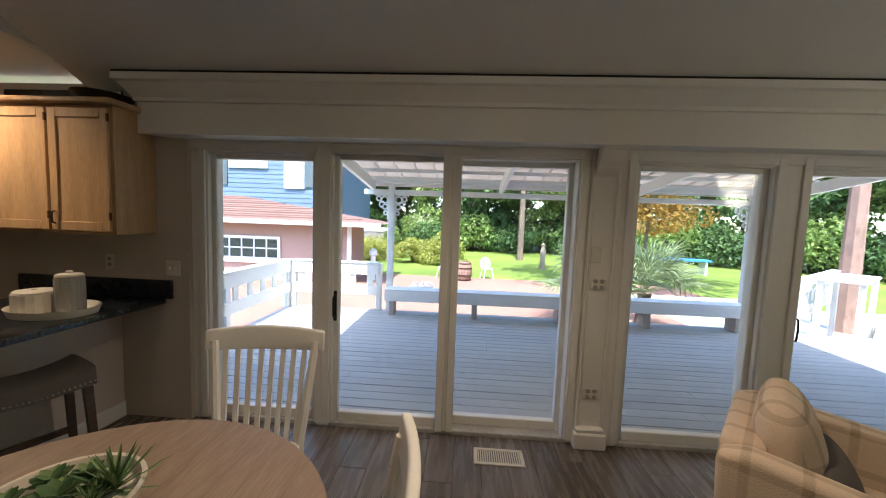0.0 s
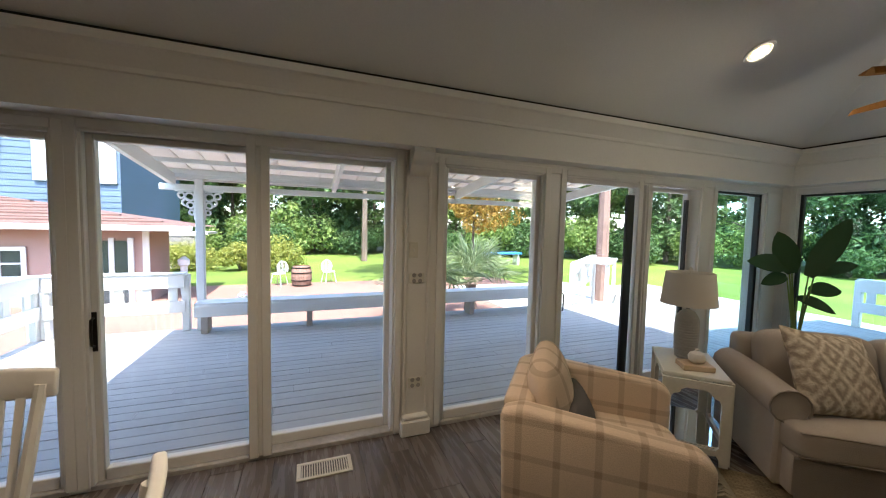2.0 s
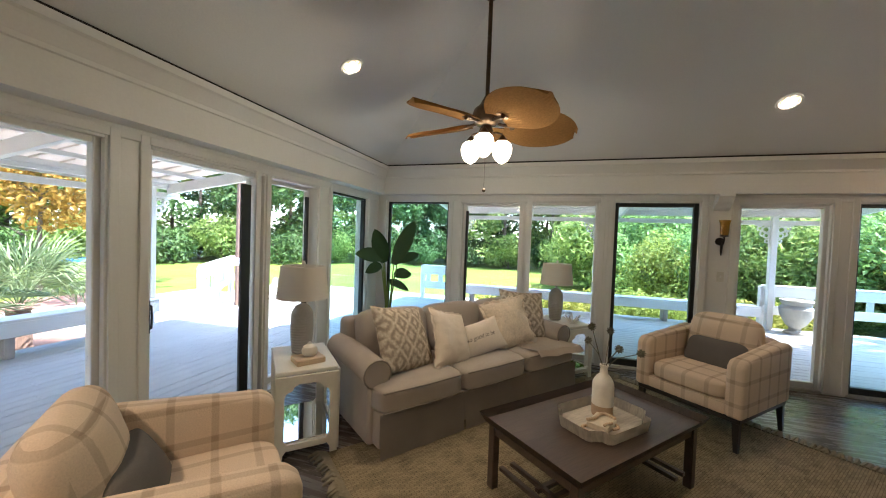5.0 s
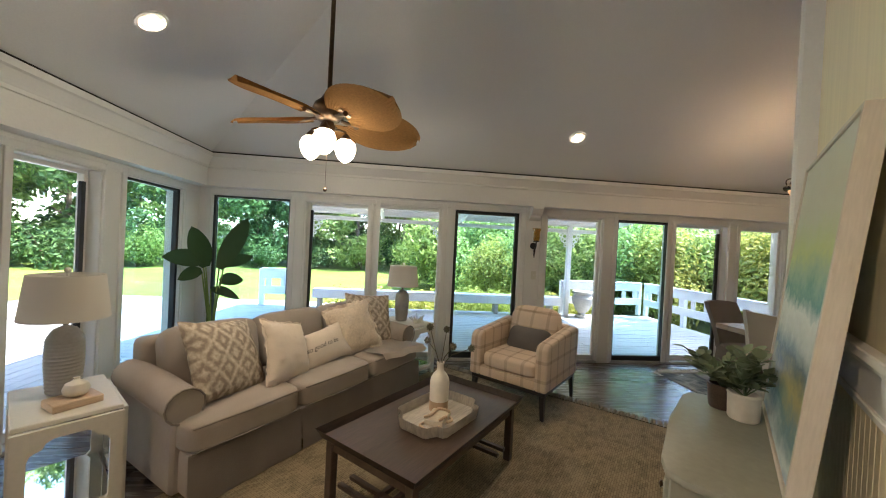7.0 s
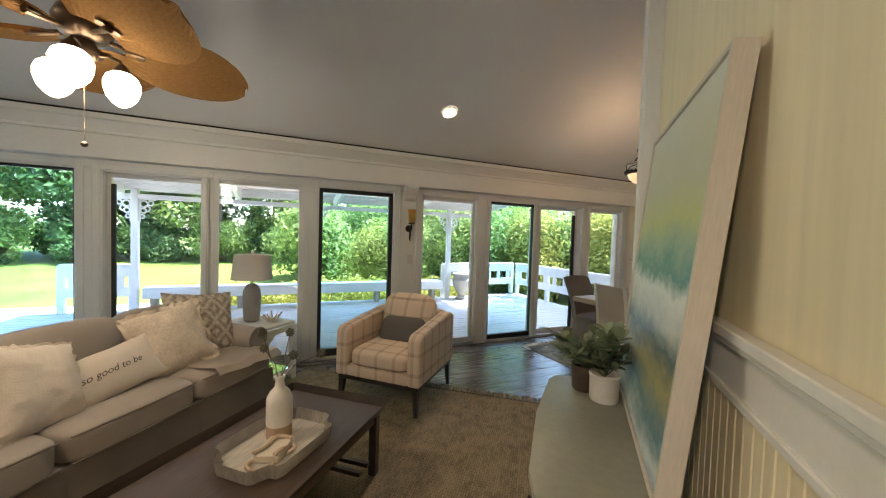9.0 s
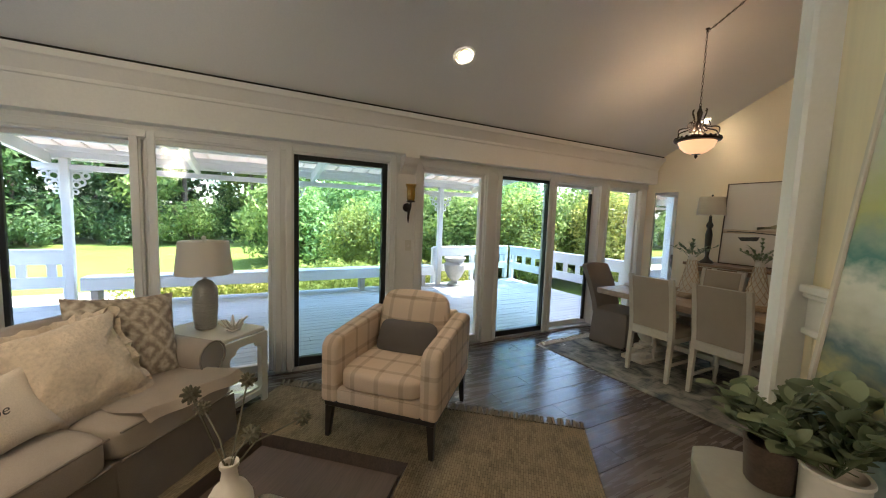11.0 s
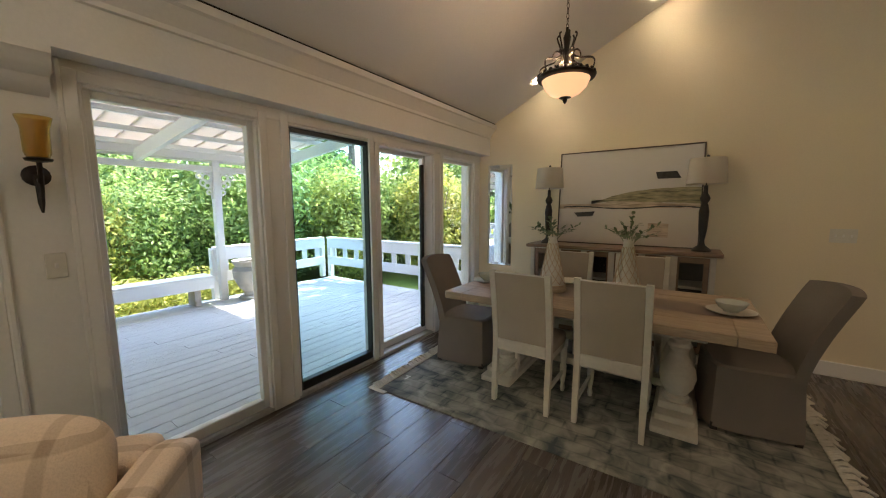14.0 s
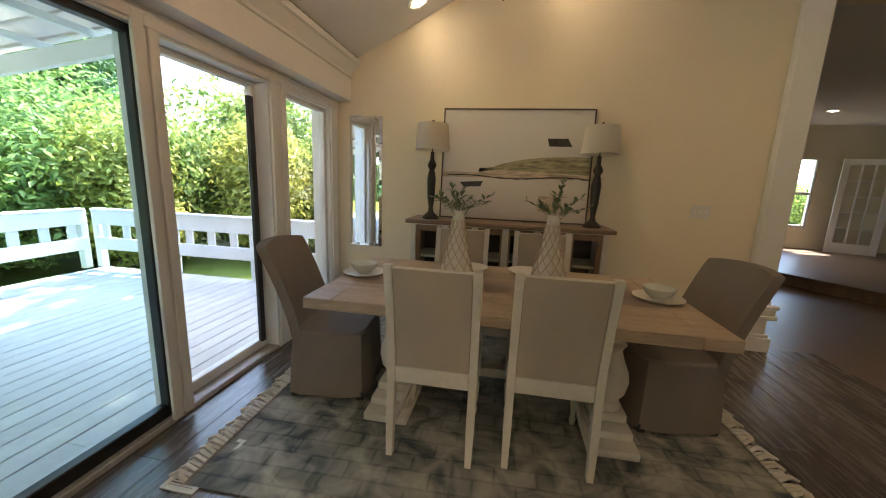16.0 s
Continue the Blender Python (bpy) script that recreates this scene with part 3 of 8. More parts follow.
def railing(name, p0, p1, label="white painted deck railing with wide boards", top=0.80, gap=0.34):
    """Deck railing: square posts, a top board, two rails and flat uprights between them."""
    p0, p1 = Vector((*p0, 0)), Vector((*p1, 0))
    d = p1 - p0
    L = d.length
    r = thing(name, Matrix.Translation(p0) @ pose(0, 0, 0, 0, 0, math.degrees(math.atan2(d.y, d.x))), label, "railing", group="deck railings")
    block("top_board", 0, L, -0.07, 0.07, top - 0.03, top, OUTWHITE, r, bevel=0.006)
    block("upper_rail", 0, L, -0.05, -0.02, top - 0.235, top - 0.03, OUTWHITE, r, bevel=0.005)
    block("lower_rail", 0, L, -0.05, -0.02, 0.19, 0.37, OUTWHITE, r, bevel=0.005)
    n = max(1, round(L / 1.5))
    for i in range(n + 1):
        block("post", L * i / n - 0.05, L * i / n + 0.05, -0.02, 0.08, DZ, top - 0.03, OUTWHITE, r, bevel=0.008)
    k = max(1, round(L / gap))
    for i in range(k):
        x = L * (i + 0.5) / k
        block("upright", x - 0.058, x + 0.058, -0.018, 0.012, 0.23, top - 0.07, OUTWHITE, r, bevel=0.004)
    return r


railing("railing", (-2.80, 3.6), (-2.80, 7.05))
railing("railing", (-2.72, 7.08), (-1.1, 7.08))
railing("railing", (10.15, -3.55), (10.3, -5.85))
railing("railing", (10.2, -5.95), (6.3, -6.0))
railing("railing", (6.2, 7.0), (8.6, 8.9), "white painted railing beside the steps", 0.85, 0.3)
railing("railing", (10.12, 4.0), (10.1, 2.98))


# ---- planting ----
def leaf_material(name, c0, c1, trans=0.35):
    m, n, l, b = nodes_of(name)
    out = n["Material Output"]
    g = n.new("ShaderNodeNewGeometry")
    mix = n.new("ShaderNodeMix")
    mix.data_type = "RGBA"
    mix.inputs["A"].default_value, mix.inputs["B"].default_value = (*c0, 1), (*c1, 1)
    l.new(g.outputs["Random Per Island"], mix.inputs["Factor"])
    l.new(mix.outputs["Result"], b.inputs["Base Color"])
    b.inputs["Roughness"].default_value = 0.5
    b.inputs["Specular IOR Level"].default_value = 0.3
    t, ms = n.new("ShaderNodeBsdfTranslucent"), n.new("ShaderNodeMixShader")
    l.new(mix.outputs["Result"], t.inputs[0])
    ms.inputs[0].default_value = trans
    l.new(b.outputs[0], ms.inputs[1])
    l.new(t.outputs[0], ms.inputs[2])
    l.new(ms.outputs[0], out.inputs["Surface"])
    return m


LEAF = leaf_material("green_leaves", (0.085, 0.16, 0.035), (0.38, 0.48, 0.15), 0.55)
LEAFDARK = leaf_material("dark_leaves", (0.03, 0.07, 0.022), (0.12, 0.20, 0.06))
LEAFYEL = leaf_material("yellow_green_leaves", (0.16, 0.20, 0.035), (0.52, 0.50, 0.13), 0.55)
LEAFORANGE = leaf_material("orange_leaves", (0.30, 0.17, 0.03), (0.50, 0.30, 0.06))
BARK = surface("bark", (0.16, 0.115, 0.085), 0.9, 0.35, 14, 3, 0.8, stretch=(1, 1, 0.25))
REDBARK = surface("red_brown_bark", (0.24, 0.15, 0.115), 0.9, 0.3, 14, 3, 0.8, stretch=(1, 1, 0.4))


def leaf_cloud(name, clumps, per, size, material, seed):
    """A crown of many small leaves: four-cornered blades strewn through clumps, each a little folded."""
    g = np.random.default_rng(seed)
    V, F = [], []
    for cx, cy, cz, rx, ry, rz in clumps:
        n = int(per * (rx * ry * rz) ** (2 / 3) + 8)
        d = g.normal(size=(n, 3))
        d /= np.linalg.norm(d, axis=1)[:, None]
        rr = g.uniform(0.45, 1.08, n) ** 0.6
        P = d * rr[:, None] * np.array((rx, ry, rz)) + np.array((cx, cy, cz))
        nrm = d + g.normal(size=(n, 3)) * 0.6 + np.array((0, 0, 0.35))
        nrm /= np.linalg.norm(nrm, axis=1)[:, None]
        t = np.cross(nrm, g.normal(size=(n, 3)))
        t /= np.linalg.norm(t, axis=1)[:, None]
        b = np.cross(nrm, t)
        s = (size * g.uniform(0.6, 1.3, n))[:, None]
        base = len(V) * 4
        V.append(np.stack([P - t * s, P - b * s * 0.42 + nrm * s * 0.12, P + t * s, P + b * s * 0.42 + nrm * s * 0.12], 1).reshape(-1, 3))
    V = np.concatenate(V)
    F = np.arange(len(V)).reshape(-1, 4)
    me = bpy.data.meshes.new(name)
    me.from_pydata(V.tolist(), [], F.tolist())
    me.materials.append(material)
    return me


def tree(name, m, height, spread, low, material, seed, label, bark=None, leaf=0.2, per=60, nclump=26, r0=0.16, group="trees of the wood"):
    g = random.Random(seed)
    t = thing(name, m, label, "tree", group=group)
    bm = nb()
    lean = [(g.uniform(-0.25, 0.25), g.uniform(-0.25, 0.25)) for _ in range(2)]
    tube(bm, [(0, 0, -0.05), (lean[0][0] * 0.4, lean[0][1] * 0.4, height * 0.35), (lean[1][0] + lean[0][0], lean[1][1] + lean[0][1], height * 0.85)], [r0, r0 * 0.72, r0 * 0.2], 8)
    for k in range(7):
        z = height * g.uniform(low + 0.05, 0.8)
        a = g.uniform(0, 6.28)
        L = spread * g.uniform(0.5, 0.9)
        tube(bm, [(0.1 * math.cos(a), 0.1 * math.sin(a), z), (L * 0.5 * math.cos(a), L * 0.5 * math.sin(a), z + L * 0.28), (L * math.cos(a), L * math.sin(a), z + L * 0.4)], [r0 * 0.4, r0 * 0.25, r0 * 0.08], 5)
    part("trunk", bm, bark or BARK, t)
    cl = []
    for k in range(nclump):
        f = g.random()
        z = height * (low + (1 - low) * f)
        rad = spread * (0.35 + 0.75 * math.sin(math.pi * min(1, 0.15 + f * 0.85))) * g.uniform(0.15, 1.0)
        a = g.uniform(0, 6.28)
        s = spread * g.uniform(0.22, 0.46)
        cl.append((rad * math.cos(a), rad * math.sin(a), z, s * g.uniform(0.8, 1.3), s * g.uniform(0.8, 1.3), s * g.uniform(0.55, 0.9)))
    ob = new("crown", leaf_cloud("crown", cl, per, leaf, material, seed))
    ob.parent = t
    return t


def shrub(name, m, sx, sy, h, material, seed, label, leaf=0.09, per=900, n=14, group="shrubs", category="shrub"):
    g = random.Random(seed)
    t = thing(name, m, label, category, group=group)
    bm = nb()
    for k in range(5):
        a = g.uniform(0, 6.28)
        tube(bm, [(0, 0, -0.02), (sx * 0.15 * math.cos(a), sy * 0.15 * math.sin(a), h * 0.4), (sx * 0.3 * math.cos(a), sy * 0.3 * math.sin(a), h * 0.75)], [0.03, 0.02, 0.008], 5)
    part("stems", bm, BARK, t)
    cl = []
    for k in range(n):
        a, q = g.uniform(0, 6.28), g.random() ** 0.5
        s = g.uniform(0.24, 0.4)
        x, y = q * math.cos(a) * 0.34 * sx, q * math.sin(a) * 0.34 * sy
        z = h * g.uniform(0.25, 0.78) * (1 - 0.25 * q)
        cl.append((x, y, z, sx * s * 0.7, sy * s * 0.7, h * s * 0.75))
    ob = new("crown", leaf_cloud("crown", cl, per, leaf, material, seed))
    ob.parent = t
    return t


GZ = -0.75
woods = [tree("tree", Matrix.Translation((2.0, 33.0, GZ)), 13, 3.4, 0.06, LEAFDARK, 11, "tall dark green woodland tree", leaf=0.21, per=235, nclump=34),
         tree("tree", Matrix.Translation((8.0, 31.5, GZ)), 15, 3.8, 0.10, LEAF, 12, "tall leafy woodland tree", leaf=0.21, per=225, nclump=34),
         tree("tree", Matrix.Translation((-5.0, 34.0, GZ)), 12, 3.0, 0.04, LEAF, 13, "leafy woodland tree with low boughs", leaf=0.20, per=235, nclump=32)]
wr = random.Random(9)
spots = []
for ring, (r, step) in enumerate(((31.5, 4.2), (36.5, 4.4), (43, 7.0))):
    a = -62.0
    while a < 128:
        spots.append((r + wr.uniform(-1.6, 1.6), a + wr.uniform(-1, 1)))
        a += math.degrees(step / r)
for r, a in spots:
    x, y = 2.0 + r * math.sin(radians(a)), 1.0 + r * math.cos(radians(a))
    if a > 95:
        x, y = x * 0.9, y
    copy_thing(wr.choice([woods[0]] + woods), pose(x, y, GZ, 0, 0, wr.uniform(0, 360)) @ Matrix.Scale(wr.uniform(0.85, 1.25), 4))

under = [shrub("bush", Matrix.Translation((4.0, 29.5, GZ)), 4.6, 3.0, 2.6, LEAFDARK, 21, "dark green woodland undergrowth bush", 0.12, 340, 16, "undergrowth bushes", "bush"),
         shrub("bush", Matrix.Translation((-3.0, 30.0, GZ)), 4.2, 3.0, 3.2, LEAF, 22, "green woodland undergrowth bush", 0.12, 340, 16, "undergrowth bushes", "bush")]
a = -60.0
while a < 125:
    r = 28.8 + wr.uniform(-0.8, 1.4)
    copy_thing(wr.choice(under), pose(2 + r * math.sin(radians(a)), 1 + r * math.cos(radians(a)), GZ, 0, 0, wr.uniform(0, 360)) @ Matrix.Scale(wr.uniform(0.8, 1.3), 4))
    a += 7.2

# pines whose trunks stand in the garden
tree("pine_tree", Matrix.Translation((9.7, 9.7, GZ)), 15, 2.6, 0.62, LEAF, 31, "tall pine with a bare red-brown trunk", REDBARK, 0.2, 90, 18, 0.21, "garden pines")
tree("pine_tree", Matrix.Translation((4.3, 12.4, GZ)), 15, 2.6, 0.62, LEAF, 32, "tall pine with a bare red-brown trunk", REDBARK, 0.2, 90, 18, 0.22, "garden pines")
tree("pine_tree", Matrix.Translation((4.1, 24.0, GZ)), 15, 2.6, 0.62, LEAFDARK, 33, "tall pine with a bare grey trunk", BARK, 0.2, 90, 18, 0.2, "garden pines")
tree("maple_tree", Matrix.Translation((8.6, 17.2, GZ)), 5.2, 2.2, 0.45, LEAFORANGE, 34, "small tree with orange and green leaves", BARK, 0.13, 260, 26, 0.1, "garden trees")
tree("pine_tree", Matrix.Translation((16.6, -12.4, GZ)), 14, 2.6, 0.55, LEAF, 35, "tall pine with a grey trunk behind the hedge", BARK, 0.2, 90, 18, 0.22, "garden pines")

# tall trees south of the deck, whose shade lies on its corner
tree("shade_tree", Matrix.Translation((7.0, -10.9, GZ)), 14, 2.7, 0.66, LEAF, 61, "tall leafy tree behind the screening hedge", BARK, 0.24, 230, 30, 0.2, "shade trees")

# clipped bushes on the lawn
shrub("box_bush", Matrix.Translation((-4.6, 20.6, GZ)), 3.8, 1.8, 1.5, LEAFYEL, 41, "clipped yellow-green bush on the lawn", 0.07, 1000, 18, "clipped bushes", "bush")
shrub("box_bush", Matrix.Translation((-2.4, 20.2, GZ)), 2.0, 1.8, 1.6, LEAFYEL, 42, "clipped yellow-green bush on the lawn", 0.07, 1200, 16, "clipped bushes", "bush")
shrub("box_bush", Matrix.Translation((-0.7, 19.6, GZ)), 2.5, 2.0, 1.75, LEAFYEL, 43, "rounded yellow-green bush on the lawn", 0.07, 1200, 18, "clipped bushes", "bush")

# hedge and shrubs east of the deck
hedge = shrub("hedge_shrub", Matrix.Translation((11.2, 1.9, GZ)), 1.5, 2.0, 1.25, LEAFYEL, 51, "low bright green hedge shrub behind the deck bench", 0.05, 1500, 16, "low hedge")
for k, y in enumerate((0.7, -0.6, -1.9, -3.1, -4.2)):
    copy_thing(hedge, pose(11.2 + 0.1 * (k % 2), y, GZ, 0, 0, 67 * k) @ Matrix.Scale(0.95 + 0.06 * (k % 3), 4))
big = shrub("tall_shrub", Matrix.Translation((19.5, -1.2, GZ)), 5.0, 5.0, 4.4, LEAF, 52, "large rounded green shrub at the edge of the lawn", 0.12, 420, 22, "tall shrubs")
for x, y, s in ((20.5, -5.0, 1.15), (23.5, -3.4, 1.1), (24.5, -8.2, 1.2), (18.0, -8.0, 1.1)):
    copy_thing(big, pose(x, y, GZ, 0, 0, x * 40) @ Matrix.Scale(s, 4))
screen = shrub("screen_shrub", Matrix.Translation((13.8, -6.6, GZ)), 3.6, 3.6, 3.9, LEAF, 53, "dense bright green screening shrub", 0.085, 900, 24, "screening hedge")
for x, y, s in ((14.6, -3.9, 0.85), (12.9, -9.2, 1.05), (11.2, -11.2, 1.0), (9.0, -12.2, 1.1), (15.6, -8.6, 1.3), (6.6, -12.6, 1.15), (15.8, -5.6, 1.2), (12.4, -12.8, 1.5)):
    copy_thing(screen, pose(x, y, GZ, 0, 0, x * 53) @ Matrix.Scale(s, 4))
yel = shrub("yellow_shrub", Matrix.Translation((12.3, -7.9, GZ)), 3.0, 3.0, 3.6, LEAFYEL, 54, "yellow-green flowering shrub beyond the deck", 0.075, 900, 22, "screening hedge")
for x, y, s in ((10.3, -10.0, 1.05), (14.2, -2.6, 0.8), (8.2, -11.2, 1.0)):
    copy_thing(yel, pose(x, y, GZ, 0, 0, x * 31) @ Matrix.Scale(s, 4))
for x, y, s in ((-3.4, -16.5, 1.0), (-5.6, -15.5, 0.8), (-1.2, -17.5, 1.2)):
    copy_thing(screen, pose(x, y, GZ, 0, 0, x * 53) @ Matrix.Scale(s, 4))


def fan_palm(m, h, seed):
    """A short fan palm: a fibrous trunk and stalks that each carry a pleated fan of blades."""
    g = random.Random(seed)
    t = thing("fan_palm", m, "fan palm with pale green pleated leaves beside the deck", "palm", group="fan palms")
    bm = nb()
    lathe(bm, [(0.16, -0.02), (0.17, 0.2), (0.13, h * 0.55), (0.15, h * 0.72), (0.05, h * 0.8)], 12)
    part("trunk", bm, REDBARK, t)
    for k in range(22):
        a = k * 2.4 + g.uniform(-0.3, 0.3)
        el = radians(g.uniform(5, 80))
        L = g.uniform(0.45, 0.75)
        d = Vector((math.cos(a) * math.cos(el), math.sin(a) * math.cos(el), math.sin(el)))
        o = Vector((0, 0, h * 0.74))
        tip = o + d * L
        bm = nb()
        tube(bm, [o, o + d * L * 0.5, tip], [0.012, 0.009, 0.006], 5)
        side = d.cross(Vector((0, 0, 1))).normalized()
        up = side.cross(d)
        R = g.uniform(0.7, 0.95)
        for j in range(-9, 10):
            f = radians(j * 10.5)
            e = (d * math.cos(f) + side * math.sin(f)).normalized()
            w = e.cross(up).normalized() * 0.018
            mid = tip + e * R * 0.55 + up * 0.01
            end = tip + e * R * (1 - 0.15 * abs(j) / 9) - Vector((0, 0, 0.12 + 0.1 * abs(j) / 9))
            v = [bm.verts.new(tip), bm.verts.new(mid + w + up * 0.012), bm.verts.new(end), bm.verts.new(mid - w + up * 0.012), bm.verts.new(mid - up * 0.006)]
            bm.faces.new((v[0], v[1], v[4]))
            bm.faces.new((v[0], v[4], v[3]))
            bm.faces.new((v[1], v[2], v[4]))
            bm.faces.new((v[4], v[2], v[3]))
        part("frond", bm, PALMLEAF, t, smooth=0)
    return t


PALMLEAF = leaf_material("palm_leaves", (0.15, 0.21, 0.09), (0.36, 0.42, 0.24), 0.35)
fan_palm(Matrix.Translation((3.25, 8.9, -0.74)), 1.12, 3)
fan_palm(Matrix.Translation((4.60, 8.95, -0.74)), 1.2, 5)


# ---- neighbouring buildings ----
def window_in(parent, x0, x1, y, z0, z1, cols, rows):
    w = block("window", x0, x1, y - 0.03, y + 0.02, z0, z1, DARKGLASS, parent)
    for i in range(cols + 1):
        x = x0 + (x1 - x0) * i / cols
        s = 0.05 if i in (0, cols) else 0.022
        block("glazing_bar", x - s, x + s, y - 0.06, y - 0.028, z0 - 0.05, z1 + 0.05, OUTWHITE, w)
    for j in range(rows + 1):
        z = z0 + (z1 - z0) * j / rows
        s = 0.05 if j in (0, rows) else 0.022
        block("glazing_bar", x0 - 0.05, x1 + 0.05, y - 0.064, y - 0.026, z - s, z + s, OUTWHITE, w)
    block("sill", x0 - 0.15, x1 + 0.15, y - 0.12, y - 0.02, z0 - 0.14, z0 - 0.05, OUTWHITE, w)
    return w


annex = thing("annex_building", Matrix(), "low pink stuccoed building with a hipped brown shingle roof", "building")
EAVE, RIDGE = 1.42, 2.28
block("wall", -14, -3.55, 13.0, 14.6, GZ, EAVE, PINKWALL, annex)
bm = nb()
e = [bm.verts.new(p) for p in ((-14.6, 12.3, EAVE), (-2.35, 12.3, EAVE), (-2.35, 15.3, EAVE), (-14.6, 15.3, EAVE))]
rg = [bm.verts.new(p) for p in ((-12.5, 13.8, RIDGE), (-8.0, 13.8, RIDGE))]
for f in ((e[0], e[1], rg[1], rg[0]), (e[1], e[2], rg[1]), (e[2], e[3], rg[0], rg[1]), (e[3], e[0], rg[0]), tuple(e[::-1])):
    bm.faces.new(f)
roof_a = part("roof", bm, SHINGLE, annex, "brown shingle hipped roof", 0)
for k in range(11):
    f = (k + 0.4) / 11
    y, z = 12.3 + 1.5 * f, EAVE + (RIDGE - EAVE) * f
    block("shingle_course", -14.6 + 2.1 * f, -2.35 - 5.65 * f, y - 0.02, y + 0.13, z - 0.03, z + 0.014 + 0.02 * (k % 2), SHINGLE, roof_a)
block("gutter", -14.6, -2.32, 12.22, 12.34, EAVE - 0.13, EAVE + 0.02, OUTWHITE, annex, bevel=0.02)
window_in(annex, -8.45, -6.15, 13.0, 0.02, 0.78, 5, 2)
d = block("door", -4.70, -4.0, 12.94, 13.0, GZ, 1.0, DARKGLASS, annex)
for x0, x1 in ((-4.82, -4.70), (-4.42, -4.30), (-4.0, -3.88)):
    block("frame", x0, x1, 12.92, 13.0, GZ, 1.08, OUTWHITE, d)
block("corner_board", -3.68, -3.53, 12.96, 13.02, GZ, EAVE, OUTWHITE, annex)

blue = thing("blue_house", Matrix(), "two-storey blue-grey shingled house with white shutters", "house")
block("wall", -16, -6.4, 18.9, 26, GZ, 8.0, BLUEWALL, blue)
for k in range(26):
    z = 1.8 + 0.24 * k
    block("shingle_course", -16, -6.4, 18.88, 18.92, z, z + 0.2, BLUEWALL, blue)
for x0, x1 in ((-7.9, -7.25), (-13.2, -12.1)):
    block("window", x0, x1, 18.82, 18.9, 3.1, 5.0, DARKGLASS, blue)
for x0, x1 in ((-9.0, -7.94), (-7.2, -6.5), (-12.0, -9.9)):
    zb = 4.0 if x1 - x0 > 2 else 3.0
    sh = block("shutter", x0, x1, 18.78, 18.86, zb, 5.1, OUTWHITE, blue)
    for j in range(int((5.0 - zb) / 0.095)):
        block("slat", x0 + 0.06, x1 - 0.06, 18.755, 18.79, zb + 0.07 + j * 0.095, zb + 0.13 + j * 0.095, OUTWHITE, sh)
bm = nb()
extrude_xz(bm, [(-16.5, 8.0), (-5.9, 8.0), (-11.2, 11.5)], 18.3, 26.5)
part("roof", bm, SHINGLE, blue, "brown shingle roof")

# lattice screen and lantern beside the annex
lat = thing("lattice_screen", Matrix.Translation((-6.2, 21.5, GZ)), "grey timber lattice screen under a raised porch", "lattice")
for k in range(22):
    for s in (1, -1):
        bm = nb()
        x0 = -0.9 + k * 0.13 - 0.55
        a = (max(0, x0), max(0, -x0))
        z0, z1 = 0.0, 1.6
        xa, xb = (x0, x0 + 1.6) if s == 1 else (x0 + 1.6, x0)
        pts = [(xa, z0), (xb, z1)]
        lo, hi = 0.0, 1.9
        dx = (pts[1][0] - pts[0][0]) / 1.6
        za = max(0, min(1.6, (lo - xa) / dx if dx > 0 else (hi - xa) / dx))
        zb = max(0, min(1.6, (hi - xa) / dx if dx > 0 else (lo - xa) / dx))
        if zb - za < 0.1:
            bm.free()
            continue
        tube(bm, [(xa + dx * za, 0.012 * s, za), (xa + dx * zb, 0.012 * s, zb)], 0.02, 4)
        part("lath", bm, surface_bench, lat, smooth=0)
block("rail", -0.03, 1.93, -0.04, 0.04, 1.6, 1.68, surface_bench, lat)
block("porch_floor", -0.6, 2.2, 0.0, 2.0, 1.68, 1.8, surface_bench, lat)

# ---- living room ----
LINEN = surface("grey_beige_linen", (0.36, 0.315, 0.275), 0.9, 0.10, 220, 4, 0.35, spec=0.2, sheen=0.15)
PIPING = surface("dark_piping", (0.22, 0.19, 0.165), 0.9, 0.1, 120, 4, 0.2)
IVORY = surface("ivory_fabric", (0.66, 0.58, 0.49), 0.95, 0.08, 160, 6, 0.4, spec=0.15, sheen=0.2)
FUR = surface("cream_shag", (0.68, 0.58, 0.46), 0.95, 0.14, 60, 9, 1.0, spec=0.1, sheen=0.3)
GREYFAB = surface("slate_grey_fabric", (0.125, 0.115, 0.11), 0.9, 0.12, 220, 5, 0.35, spec=0.2)
DARKWOOD = surface("dark_brown_wood", (0.075, 0.052, 0.040), 0.36, 0.30, 30, 4, 0.06, stretch=(0.4, 5, 5))
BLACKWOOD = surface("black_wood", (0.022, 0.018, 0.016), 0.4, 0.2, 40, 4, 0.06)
CREAMPAINT = surface("cream_paint", (0.66, 0.64, 0.57), 0.45, 0.05, 50, 4, 0.06)
SAGE = surface("olive_grey_paint", (0.285, 0.285, 0.235), 0.42, 0.08, 40, 3, 0.06)
CERAMIC = surface("cream_ceramic", (0.68, 0.64, 0.57), 0.35, 0.06, 40, 5, 0.08)
GREYCER = surface("grey_ribbed_ceramic", (0.30, 0.29, 0.275), 0.4, 0.08, 60, 4, 0.1)
PALEWOOD = surface("pale_wood", (0.55, 0.42, 0.29), 0.5, 0.14, 30, 4, 0.08, stretch=(0.5, 5, 5))
OAK = surface("golden_oak", (0.50, 0.32, 0.165), 0.42, 0.18, 30, 4, 0.06, stretch=(5, 5, 0.5))
MIRROR, _n, _l, _b = nodes_of("silvered_mirror")
_b.inputs["Base Color"].default_value = (0.86, 0.88, 0.87, 1)
_b.inputs["Metallic"].default_value, _b.inputs["Roughness"].default_value = 1.0, 0.02
